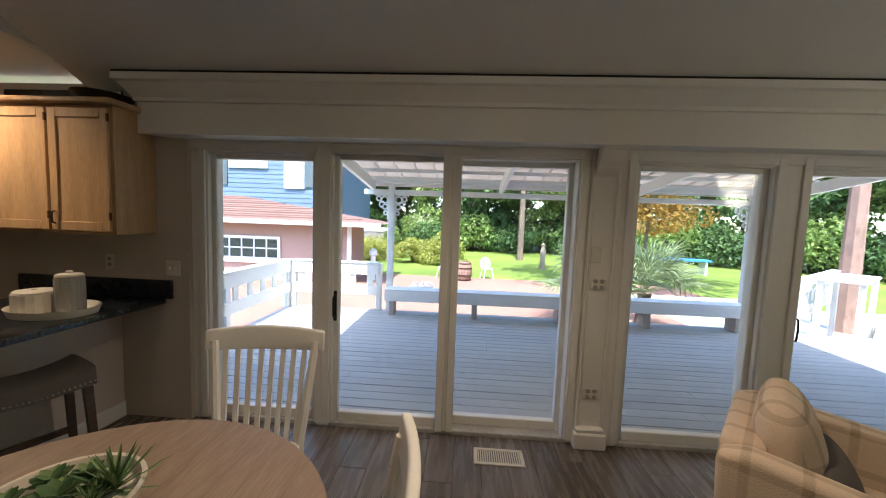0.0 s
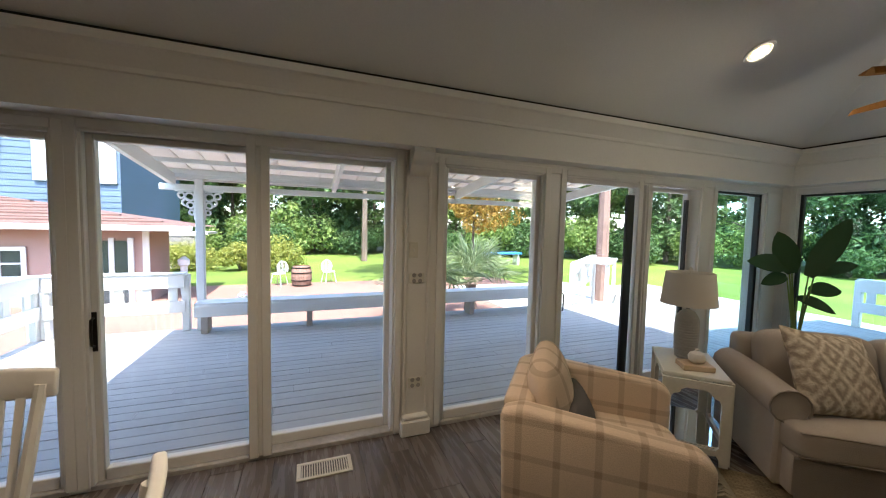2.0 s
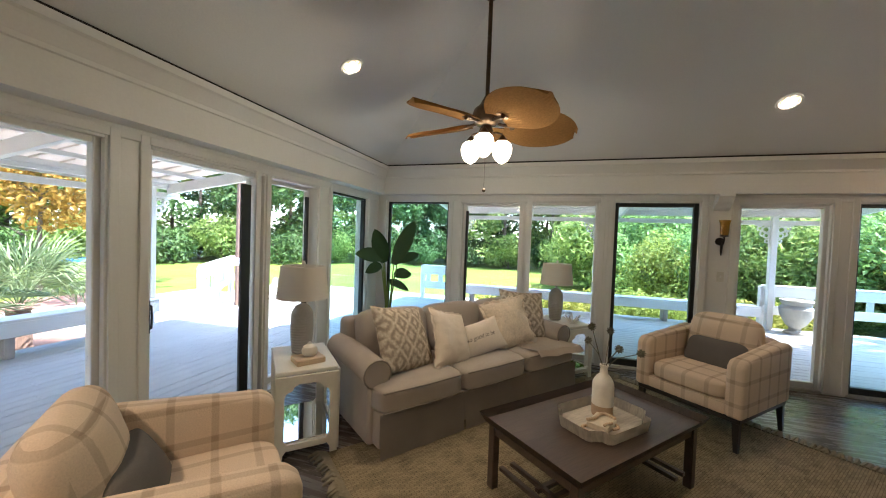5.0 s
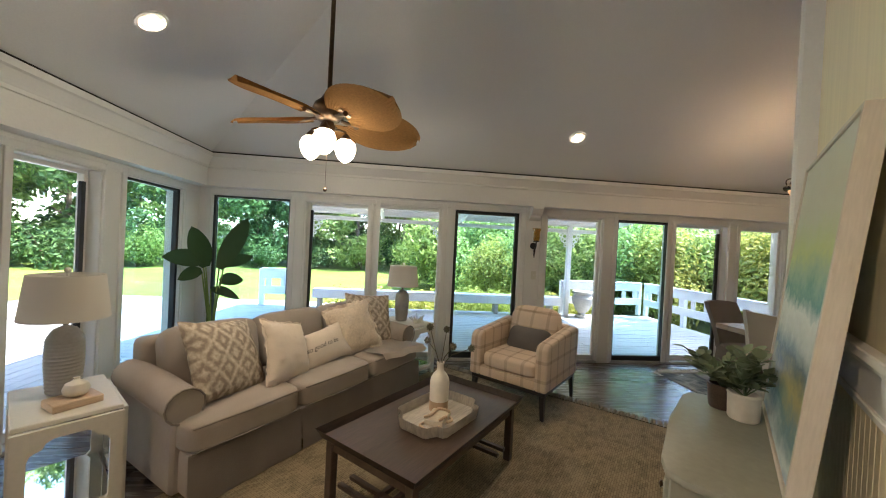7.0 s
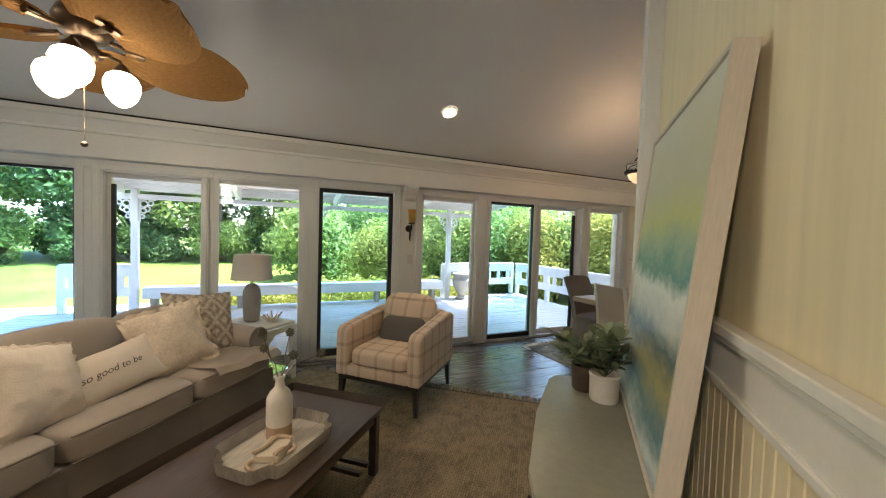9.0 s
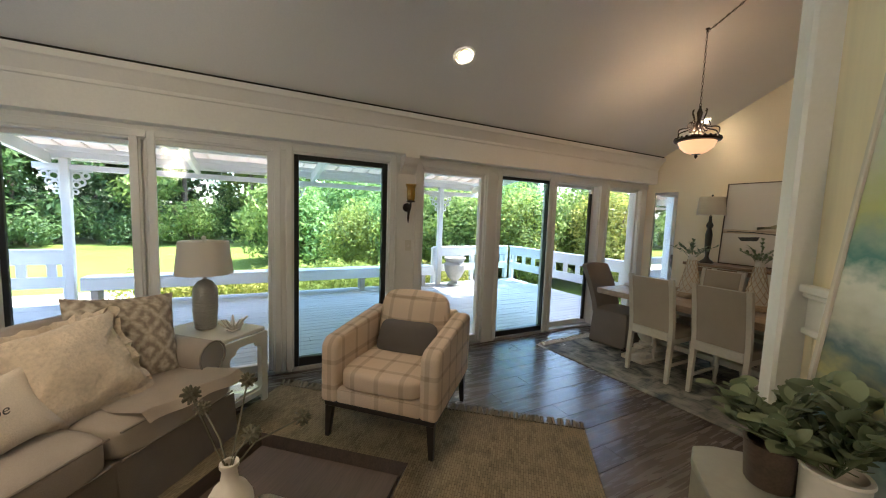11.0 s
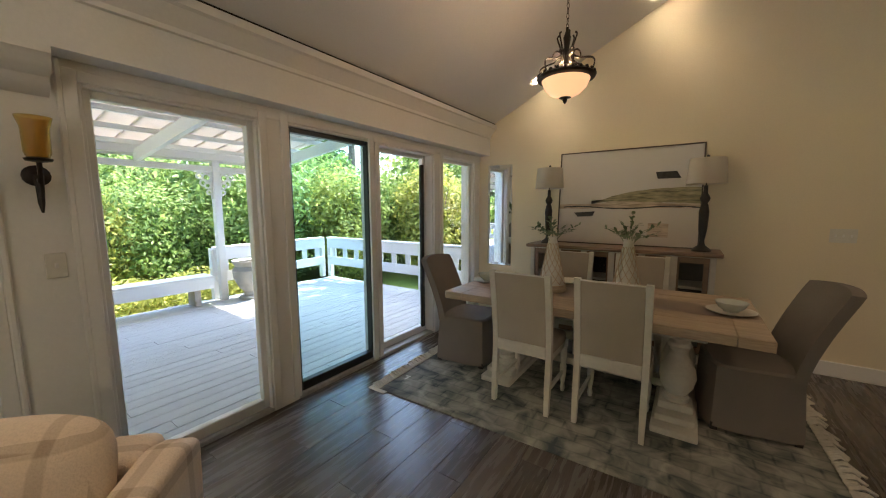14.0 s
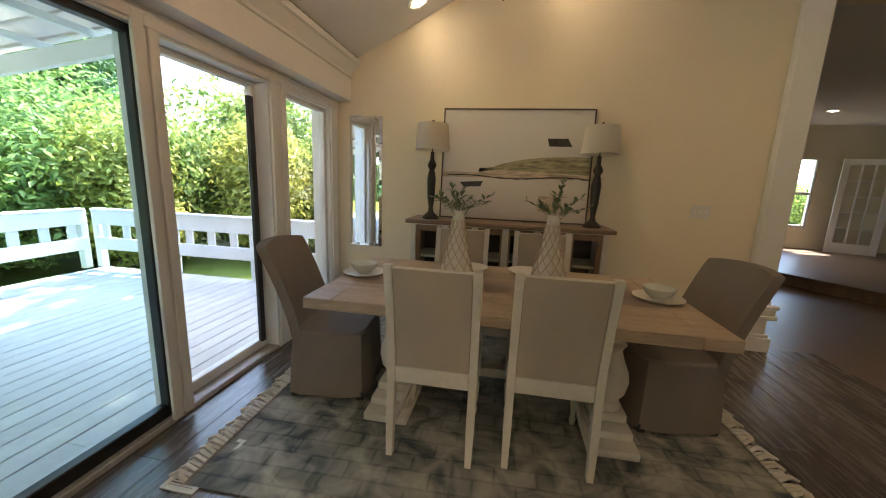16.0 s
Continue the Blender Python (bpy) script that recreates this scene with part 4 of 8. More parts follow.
BRONZE = surface("dark_bronze", (0.10, 0.065, 0.04), 0.35, 0.25, 40, 4, 0.05, metal=0.8)
IRON = surface("black_iron", (0.025, 0.02, 0.018), 0.45, 0.3, 40, 5, 0.1, metal=0.6)


def shade_material(name, colour, trans=0.5):
    m, n, l, b = nodes_of(name)
    out = n["Material Output"]
    tc, nz = n.new("ShaderNodeTexCoord"), n.new("ShaderNodeTexNoise")
    nz.inputs["Scale"].default_value = 150
    l.new(tc.outputs["Object"], nz.inputs["Vector"])
    bp = n.new("ShaderNodeBump")
    bp.inputs["Strength"].default_value = 0.2
    l.new(nz.outputs[0], bp.inputs["Height"])
    l.new(bp.outputs[0], b.inputs["Normal"])
    b.inputs["Base Color"].default_value = (*colour, 1)
    b.inputs["Roughness"].default_value = 0.9
    t, ms = n.new("ShaderNodeBsdfTranslucent"), n.new("ShaderNodeMixShader")
    t.inputs[0].default_value = (*colour, 1)
    ms.inputs[0].default_value = trans
    l.new(b.outputs[0], ms.inputs[1])
    l.new(t.outputs[0], ms.inputs[2])
    l.new(ms.outputs[0], out.inputs["Surface"])
    return m


SHADE = shade_material("linen_lampshade", (0.78, 0.74, 0.67))


def plaid_material(name, base, stripe, step=0.17, width=0.15):
    """Woven plaid: soft crossing stripes on a pale cloth."""
    m, n, l, b = nodes_of(name)
    tc = n.new("ShaderNodeTexCoord")
    sp = n.new("ShaderNodeSeparateXYZ")
    l.new(tc.outputs["Object"], sp.inputs[0])
    def band(sock, off):
        a, f, c, w = (n.new("ShaderNodeMath") for _ in range(4))
        a.operation, a.inputs[1].default_value = "MULTIPLY_ADD", 1 / step
        a.inputs[2].default_value = off
        f.operation = "FRACT"
        c.operation, c.inputs[1].default_value = "SUBTRACT", 0.5
        w.operation = "ABSOLUTE"
        l.new(sock, a.inputs[0]); l.new(a.outputs[0], f.inputs[0]); l.new(f.outputs[0], c.inputs[0]); l.new(c.outputs[0], w.inputs[0])
        r = n.new("ShaderNodeMapRange")
        r.inputs[1].default_value, r.inputs[2].default_value = width * 0.5 + 0.03, width * 0.5
        l.new(w.outputs[0], r.inputs[0])
        return r.outputs[0]
    g = n.new("ShaderNodeNewGeometry")
    sn = n.new("ShaderNodeSeparateXYZ")
    vt = n.new("ShaderNodeVectorTransform")
    vt.vector_type, vt.convert_from, vt.convert_to = "NORMAL", "WORLD", "OBJECT"
    l.new(g.outputs["Normal"], vt.inputs[0])
    l.new(vt.outputs[0], sn.inputs[0])
    total = None
    for ax, off in (("X", 0.5), ("Y", 0.5), ("Z", 0.35)):
        s = band(sp.outputs[ax], off)
        ab, lt, mu = (n.new("ShaderNodeMath") for _ in range(3))
        ab.operation, lt.operation, mu.operation = "ABSOLUTE", "LESS_THAN", "MULTIPLY"
        lt.inputs[1].default_value = 0.75
        l.new(sn.outputs[ax], ab.inputs[0]); l.new(ab.outputs[0], lt.inputs[0])
        l.new(s, mu.inputs[0]); l.new(lt.outputs[0], mu.inputs[1])
        if total is None:
            total = mu.outputs[0]
        else:
            ad = n.new("ShaderNodeMath")
            ad.operation = "ADD"
            l.new(total, ad.inputs[0]); l.new(mu.outputs[0], ad.inputs[1])
            total = ad.outputs[0]
    hf = n.new("ShaderNodeMath")
    hf.operation, hf.inputs[1].default_value = "MULTIPLY", 0.42
    l.new(total, hf.inputs[0])
    mix = n.new("ShaderNodeMix")
    mix.data_type = "RGBA"
    mix.inputs["A"].default_value, mix.inputs["B"].default_value = (*base, 1), (*stripe, 1)
    l.new(hf.outputs[0], mix.inputs["Factor"])
    nz = n.new("ShaderNodeTexNoise")
    nz.inputs["Scale"].default_value = 180
    l.new(tc.outputs["Object"], nz.inputs["Vector"])
    m2 = n.new("ShaderNodeMix")
    m2.data_type, m2.blend_type = "RGBA", "MULTIPLY"
    m2.inputs["Factor"].default_value = 0.25
    l.new(mix.outputs["Result"], m2.inputs["A"]); l.new(nz.outputs[0], m2.inputs["B"])
    l.new(m2.outputs["Result"], b.inputs["Base Color"])
    bp = n.new("ShaderNodeBump")
    bp.inputs["Strength"].default_value, bp.inputs["Distance"].default_value = 0.3, 0.01
    l.new(nz.outputs[0], bp.inputs["Height"]); l.new(bp.outputs[0], b.inputs["Normal"])
    b.inputs["Roughness"].default_value, b.inputs["Specular IOR Level"].default_value = 0.92, 0.2
    return m


PLAID = plaid_material("cream_plaid", (0.72, 0.585, 0.455), (0.36, 0.275, 0.20))


def weave_material(name, c0, c1, scale, ratio=1.0, rough=0.95, contrast=0.5, diamond=False):
    """Coarse weave, or a diamond motif, over mottled yarn."""
    m, n, l, b = nodes_of(name)
    tc, mp = n.new("ShaderNodeTexCoord"), n.new("ShaderNodeMapping")
    mp.inputs["Scale"].default_value = (scale, scale * ratio, scale)
    l.new(tc.outputs["Object"], mp.inputs[0])
    if diamond:
        t = n.new("ShaderNodeTexVoronoi")
        t.voronoi_dimensions, t.feature, t.distance = "2D", "F1", "MANHATTAN"
        t.inputs["Randomness"].default_value, t.inputs["Scale"].default_value = 0.0, 1.0
        sn = n.new("ShaderNodeMath")
        sn.operation = "SINE"
        mu = n.new("ShaderNodeMath")
        mu.operation, mu.inputs[1].default_value = "MULTIPLY", 15.0
        l.new(mp.outputs[0], t.inputs["Vector"]); l.new(t.outputs["Distance"], mu.inputs[0]); l.new(mu.outputs[0], sn.inputs[0])
        f = sn.outputs[0]
    else:
        t = n.new("ShaderNodeTexBrick")
        t.inputs["Color1"].default_value, t.inputs["Color2"].default_value, t.inputs["Mortar"].default_value = (1, 1, 1, 1), (0.55, 0.55, 0.55, 1), (0, 0, 0, 1)
        t.inputs["Scale"].default_value, t.inputs["Mortar Size"].default_value, t.inputs["Mortar Smooth"].default_value = 1.0, 0.06, 1.0
        t.inputs["Brick Width"].default_value, t.inputs["Row Height"].default_value = 1.0, 0.5
        l.new(mp.outputs[0], t.inputs["Vector"])
        f = t.outputs["Color"]
    nz = n.new("ShaderNodeTexNoise")
    nz.inputs["Scale"].default_value, nz.inputs["Detail"].default_value = 9 if not diamond else 40, 5
    l.new(tc.outputs["Object"], nz.inputs["Vector"])
    ad = n.new("ShaderNodeMath")
    ad.operation, ad.inputs[1].default_value = "MULTIPLY_ADD", contrast
    l.new(f, ad.inputs[0]); l.new(nz.outputs[0], ad.inputs[2])
    mr = n.new("ShaderNodeMapRange")
    mr.inputs[1].default_value, mr.inputs[2].default_value = 0.3, 0.75 + contrast * 0.6
    l.new(ad.outputs[0], mr.inputs[0])
    mix = n.new("ShaderNodeMix")
    mix.data_type = "RGBA"
    mix.inputs["A"].default_value, mix.inputs["B"].default_value = (*c0, 1), (*c1, 1)
    l.new(mr.outputs[0], mix.inputs["Factor"]); l.new(mix.outputs["Result"], b.inputs["Base Color"])
    bp = n.new("ShaderNodeBump")
    bp.inputs["Strength"].default_value, bp.inputs["Distance"].default_value = 0.6, 0.01
    l.new(ad.outputs[0], bp.inputs["Height"]); l.new(bp.outputs[0], b.inputs["Normal"])
    b.inputs["Roughness"].default_value, b.inputs["Specular IOR Level"].default_value = rough, 0.15
    return m


JUTE = weave_material("jute_weave", (0.055, 0.043, 0.026), (0.29, 0.235, 0.15), 20, 1.7, contrast=0.8)
MOTIF = weave_material("diamond_motif", (0.27, 0.225, 0.18), (0.60, 0.53, 0.43), 6.4, 0.8, contrast=0.20, diamond=True)


def rug(name, m, sx, sy, material, fringe_mat, label, fringe="x"):
    """A woven rug with knotted fringe on two ends."""
    r = thing(name, m, label, "rug")
    bm = nb()
    nx, ny = 40, 30
    grid = [[bm.verts.new((-sx / 2 + sx * i / nx, -sy / 2 + sy * j / ny, 0.010 + 0.002 * noise.noise(Vector((i * 0.4, j * 0.4, 1)))) ) for j in range(ny + 1)] for i in range(nx + 1)]
    for i in range(nx):
        for j in range(ny):
            bm.faces.new((grid[i][j], grid[i + 1][j], grid[i + 1][j + 1], grid[i][j + 1]))
    box(bm, -sx / 2, sx / 2, -sy / 2, sy / 2, 0.001, 0.006)
    part("field", bm, material, r)
    g = random.Random(5)
    bm = nb()
    L = sy if fringe == "x" else sx
    k = int(L / 0.028)
    for s in (-1, 1):
        for i in range(k):
            u = -L / 2 + L * (i + 0.5) / k
            o = g.uniform(0.06, 0.11)
            w = g.uniform(-0.02, 0.02)
            pts = [(s * (sx if fringe == "x" else sy) / 2 - s * 0.01, u, 0.012), (s * ((sx if fringe == "x" else sy) / 2 + o * 0.5), u + w, 0.03), (s * ((sx if fringe == "x" else sy) / 2 + o), u + w * 1.6, 0.005)]
            if fringe == "y":
                pts = [(b, a, c) for a, b, c in pts]
            tube(bm, pts, [0.014, 0.013, 0.008], 5)
    f = part("fringe", bm, fringe_mat, r, "knotted fringe")
    f["kind"] = "stuff"
    return r


rug("jute_rug", pose(3.62, 0.16, 0, 0, 0, -39.5), 3.2, 2.5, JUTE, surface("jute_fringe", (0.22, 0.19, 0.135), 0.95, 0.2, 60, 5, 0.4), "coarse olive-brown jute rug with a knotted fringe", "x")


# sofa
def pillow(name, m, w, h, t, material, label, seed=1, lumps=0.004, ruffle=0.0):
    bm = nb()
    k = 22
    sides = []
    for s in (1, -1):
        rows = []
        for i in range(k + 1):
            row = []
            for j in range(k + 1):
                u, v = 2 * i / k - 1, 2 * j / k - 1
                z = 0.5 * t * ((1 - abs(u) ** 2.6) * (1 - abs(v) ** 2.6)) ** 0.55
                x, y = w / 2 * u * (1 - 0.075 * (1 - v * v)), h / 2 * v * (1 - 0.075 * (1 - u * u))
                q = noise.noise_vector(Vector((x, y, seed)) * 9) * lumps + noise.noise_vector(Vector((x, y, seed + 4)) * 26) * lumps * 0.5
                sag = 0.03 * noise.noise(Vector((x * 3, y * 3, seed * 5.1)))
                row.append(bm.verts.new((x + q.x, y + q.y, s * (z + 0.002) + q.z + sag)))
            rows.append(row)
        for i in range(k):
            for j in range(k):
                bm.faces.new((rows[i][j], rows[i + 1][j], rows[i + 1][j + 1], rows[i][j + 1]))
        sides.append(rows)
    a, b = sides
    rim = [(i, 0) for i in range(k)] + [(k, j) for j in range(k)] + [(i, k) for i in range(k, 0, -1)] + [(0, j) for j in range(k, 0, -1)]
    for p, q in zip(rim, rim[1:] + rim[:1]):
        bm.faces.new((a[p[0]][p[1]], a[q[0]][q[1]], b[q[0]][q[1]], b[p[0]][p[1]]))
    if ruffle:
        # gathered frill or tasselled edge
        g = random.Random(seed)
        last = None
        for n, (i, j) in enumerate(rim + rim[:1]):
            c = (a[i][j].co + b[i][j].co) / 2
            d = Vector((c.x / w, c.y / h, 0)).normalized()
            o = c + d * ruffle * g.uniform(0.7, 1.25) + Vector((0, 0, g.uniform(-1, 1) * ruffle * 0.7))
            pair = (bm.verts.new(c), bm.verts.new(o))
            if last:
                bm.faces.new((last[0], pair[0], pair[1], last[1]))
            last = pair
    ob = solid(name, bm, material, label, "pillow", m=m, group="sofa pillows")
    return ob


SO = pose(3.22, 1.75, 0, 0, 0, -36.7)
sofa = thing("sofa", SO, "grey-beige linen three-seat sofa with rolled arms and a skirt", "sofa")
SL = 2.24
bm = nb()
box(bm, 0.02, SL - 0.02, 0.05, 0.95, 0.05, 0.30, 0.02, None, 2)
part("frame", bm, LINEN, sofa)
for k in range(3):
    x0 = SL * k / 3
    bm = nb()
    pts = 12
    # skirt panel with a slight flare
    vs = [[bm.verts.new((x0 + 0.006 + (SL / 3 - 0.012) * i / pts, 0.015 - 0.022 * (1 - z / 0.28) + 0.004 * math.sin(i * 1.7 + k), z + 0.015)) for z in (0.0, 0.09, 0.19, 0.28)] for i in range(pts + 1)]
    for a, b in zip(vs, vs[1:]):
        for j in range(3):
            bm.faces.new((a[j], b[j], b[j + 1], a[j + 1]))
    bmesh.ops.solidify(bm, geom=bm.faces, thickness=0.012)
    part("skirt_panel", bm, LINEN, sofa)
    bm = nb()
    cushion(bm, SL / 3 - 0.006, 0.66, 0.19, Matrix.Translation((x0 + SL / 6, 0.325, 0.385)), 7, 10, 0.004, k)
    c = part("seat_cushion", bm, LINEN, sofa)
    bm = nb()
    for z in (0.455, 0.315):
        tube(bm, [(x0 + 0.025, 0.012, z), (x0 + SL / 6, -0.006, z + 0.003), (x0 + SL / 3 - 0.025, 0.012, z)], 0.006, 6)
    part("piping", bm, PIPING, c)
    bm = nb()
    cushion(bm, 0.66, 0.24, 0.46, Matrix.Translation((SL / 2 + (k - 1) * 0.665, 0.70, 0.655)) @ pose(0, 0, 0, -12, 0, 0), 5, 10, 0.006, k + 5)
    part("back_cushion", bm, LINEN, sofa)
bm = nb()
box(bm, 0.06, SL - 0.06, 0.80, 0.98, 0.05, 0.80, 0.05, None, 3)
part("backrest", bm, LINEN, sofa)
for x, s in ((0.06, -1), (SL - 0.06, 1)):
    bm = nb()
    prof = [(0.10 * math.cos(a) * 1.0, 0.10 * math.sin(a)) for a in np.linspace(-2.3, 3.7, 14)]
    out = [(x + s * px * 1.05 + s * 0.02, 0.545 + pz) for px, pz in prof]
    rows = []
    for y in (0.14, 0.16, 0.5, 0.9):
        k = 0.93 if y == 0.14 else 1
        rows.append([bm.verts.new(((px - x) * k + x, y, (pz - 0.545) * k + 0.545 + 0.02 * (y > 0.3))) for px, pz in out])
    for a, b in zip(rows, rows[1:]):
        for i in range(len(a)):
            j = (i + 1) % len(a)
            bm.faces.new((a[i], a[j], b[j], b[i]))
    bm.faces.new(rows[0])
    bm.faces.new(rows[-1][::-1])
    box(bm, x - 0.08, x + 0.08, 0.15, 0.95, 0.04, 0.5, 0.02)
    arm = part("arm", bm, LINEN, sofa)
    bm = nb()
    ring = [(px, 0.136, pz) for px, pz in out]
    tube(bm, ring, 0.006, 6)
    part("piping", bm, PIPING, arm)

def on_sofa(x, y, z, rx, ry, rz):
    return SO @ pose(x, y, z, rx, ry, rz)


pillow("throw_pillow", on_sofa(0.38, 0.38, 0.70, 62, 8, 16), 0.58, 0.54, 0.19, MOTIF, "square throw pillow with a woven diamond pattern", 1)
pillow("fringed_pillow", on_sofa(0.80, 0.30, 0.665, 66, 12, 8), 0.42, 0.46, 0.17, IVORY, "small cream ruffled pillow", 2, 0.020, 0.02)
script = pillow("lumbar_pillow", on_sofa(1.14, 0.33, 0.60, 58, -10, -4), 0.60, 0.31, 0.14, IVORY, "oblong ivory pillow with a line of dark script", 3)
pillow("shag_pillow", on_sofa(1.60, 0.37, 0.69, 64, -10, -10), 0.48, 0.48, 0.17, FUR, "fluffy cream shag pillow", 4, 0.022, 0.035)
pillow("throw_pillow", on_sofa(1.93, 0.48, 0.72, 68, 6, -20), 0.54, 0.54, 0.17, MOTIF, "square throw pillow with a woven diamond pattern", 5)
# script on the oblong pillow
font = bpy.data.curves.new("script", "FONT")
font.body, font.size, font.shear, font.align_x, font.align_y = "so good to be", 0.07, 0.35, "CENTER", "CENTER"
letters = new("letters", font)
bpy.context.view_layer.update()
flat = bpy.data.meshes.new_from_object(letters)
bpy.data.objects.remove(letters)
bm = nb()
bm.from_mesh(flat)
bmesh.ops.subdivide_edges(bm, edges=bm.edges[:], cuts=1)
for v in bm.verts:
    x, y = v.co.x * 0.82, v.co.y * 0.8
    u, w = x / 0.30, y / 0.155
    sag = 0.03 * noise.noise(Vector((x * 3, y * 3, 15.3)))
    v.co = Vector((x, y, 0.07 * ((1 - abs(u) ** 2.6) * (1 - abs(w) ** 2.6)) ** 0.55 + sag + 0.012))
part("script", bm, surface("dark_ink", (0.06, 0.05, 0.05), 0.8), script, "dark handwriting stitched on the pillow")
# folded throw over the end seat
bm = nb()
nx, ny = 22, 14
vs = [[None] * (ny + 1) for _ in range(nx + 1)]
for i in range(nx + 1):
    for j in range(ny + 1):
        u, v = i / nx, j / ny
        yy = 0.50 - 0.54 * v
        zz = 0.497 + 0.010 * noise.noise(Vector((u * 4, v * 4, 2))) + 0.006 * math.sin(v * 9)
        if yy < 0.0:
            zz += yy * 1.2
        vs[i][j] = bm.verts.new((1.60 + 0.56 * u + 0.10 * (1 - v) * 0.3 + 0.02 * math.sin(v * 7), yy - 0.10 * u * v + 0.015 * math.sin(u * 14), zz))
for i in range(nx):
    for j in range(ny):
        bm.faces.new((vs[i][j], vs[i + 1][j], vs[i + 1][j + 1], vs[i][j + 1]))
bmesh.ops.solidify(bm, geom=bm.faces, thickness=0.012)
solid("throw_blanket", bm, IVORY, "cream knitted throw draped over the sofa seat", "blanket", m=SO)


# armchairs
def armchair(m):
    """Faces local -y: plaid shell with sloping arms, loose seat, dark plinth and tapered legs."""
    c = thing("armchair", m, "cream plaid armchair on a dark base with grey lumbar pillow", "armchair", group="plaid armchairs")
    W, D = 0.82, 0.86
    for s in (-1, 1):
        bm = nb()
        x0, x1 = (-W / 2, -W / 2 + 0.12) if s < 0 else (W / 2 - 0.12, W / 2)
        outl = [(-D / 2, 0.26), (D / 2 - 0.02, 0.26), (D / 2, 0.725), (D / 2 - 0.10, 0.76), (-D / 2 + 0.05, 0.695), (-D / 2, 0.65)]
        a = [bm.verts.new((x0, y, z)) for y, z in outl]
        b = [bm.verts.new((x1, y, z)) for y, z in outl]
        bm.faces.new(a); bm.faces.new(b[::-1])
        for i in range(6):
            j = (i + 1) % 6
            bm.faces.new((a[j], a[i], b[i], b[j]))
        bmesh.ops.recalc_face_normals(bm, faces=bm.faces)
        bmesh.ops.bevel(bm, geom=bm.edges[:], offset=0.028, segments=3, profile=0.5, affect="EDGES", clamp_overlap=True)
        part("arm", bm, PLAID, c)
    bm = nb()
    box(bm, -W / 2 + 0.10, W / 2 - 0.10, D / 2 - 0.15, D / 2, 0.26, 0.76, 0.03, None, 3)
    part("backrest", bm, PLAID, c)
    bm = nb()
    box(bm, -W / 2 + 0.115, W / 2 - 0.115, -D / 2 + 0.012, D / 2 - 0.14, 0.262, 0.36, 0.015, None, 2)
    part("seat_frame", bm, PLAID, c)
    bm = nb()
    cushion(bm, W - 0.235, D - 0.15, 0.15, Matrix.Translation((0, -0.075, 0.425)), 6, 10, 0.004, 2)
    part("seat_cushion", bm, PLAID, c)
    bm = nb()
    cushion(bm, 0.57, 0.47, 0.23, Matrix.Translation((0, D / 2 - 0.215, 0.69)) @ pose(0, 0, 0, 76, 0, 0), 3.2, 10, 0.008, 3, 0.5)
    part("back_cushion", bm, PLAID, c)
    bm = nb()
    cushion(bm, 0.46, 0.27, 0.13, Matrix.Translation((0, D / 2 - 0.365, 0.59)) @ pose(0, 0, 0, 62, 0, 0), 3.4, 10, 0.008, 4, 0.6)
    part("lumbar_pillow", bm, GREYFAB, c, "slate grey lumbar pillow")
    block("plinth", -W / 2 + 0.02, W / 2 - 0.02, -D / 2 + 0.02, D / 2 - 0.02, 0.225, 0.262, BLACKWOOD, c, bevel=0.006)
    for x in (-1, 1):
        for y in (-1, 1):
            bm = nb()
            px, py = x * (W / 2 - 0.05), y * (D / 2 - 0.05)
            tube(bm, [(px + x * 0.012, py + y * 0.012, 0.0), (px, py, 0.235)], [0.020, 0.034], 4)
            part("leg", bm, BLACKWOOD, c, smooth=20)
    return c


chair = armchair(pose(2.055, 2.08, 0, 0, 0, 49.5))
copy_thing(chair, pose(4.77, -0.675, 0, 0, 0, -134.5))


# coffee table
CT = pose(3.465, 0.405, 0, 0, 0, -41.5)
ct = thing("coffee_table", CT, "dark brown tray-top coffee table with double stretchers", "coffee table")
bm = nb()
box(bm, -0.59, 0.59, -0.34, 0.34, 0.405, 0.425, 0.004)
part("tabletop", bm, DARKWOOD, ct)
for ax in range(4):
    bm = nb()
    lx, ly = (0.59, 0.34)
    if ax < 2:
        s = (-1, 1)[ax]
        a = [(-lx, s * ly, 0.405), (lx, s * ly, 0.405), (lx + 0.03, s * (ly + 0.03), 0.462), (-lx - 0.03, s * (ly + 0.03), 0.462)]
    else:
        s = (-1, 1)[ax - 2]
        a = [(s * lx, -ly, 0.405), (s * lx, ly, 0.405), (s * (lx + 0.03), ly + 0.03, 0.462), (s * (lx + 0.03), -ly - 0.03, 0.462)]
    bm.faces.new([bm.verts.new(p) for p in a])
    bmesh.ops.solidify(bm, geom=bm.faces, thickness=0.016)
    part("rim", bm, DARKWOOD, ct)
for sx in (-1, 1):
    for sy in (-1, 1):
        block("leg", sx * 0.55 - 0.025, sx * 0.55 + 0.025, sy * 0.30 - 0.025, sy * 0.30 + 0.025, 0.0, 0.405, DARKWOOD, ct, bevel=0.004)
for s in (-1, 1):
    block("apron", -0.55, 0.55, s * 0.30 - 0.012, s * 0.30 + 0.012, 0.34, 0.405, DARKWOOD, ct)
    block("apron", s * 0.55 - 0.012, s * 0.55 + 0.012, -0.30, 0.30, 0.34, 0.405, DARKWOOD, ct)
    for o in (-0.045, 0.045):
        block("stretcher", s * 0.44 + o - 0.016 + s * 0.0, s * 0.44 + o + 0.016, -0.30, 0.30, 0.09, 0.115, DARKWOOD, ct, bevel=0.003)
for o in (-0.045, 0.045):
    block("stretcher", -0.44, 0.44, o - 0.016, o + 0.016, 0.09, 0.115, DARKWOOD, ct, bevel=0.003)

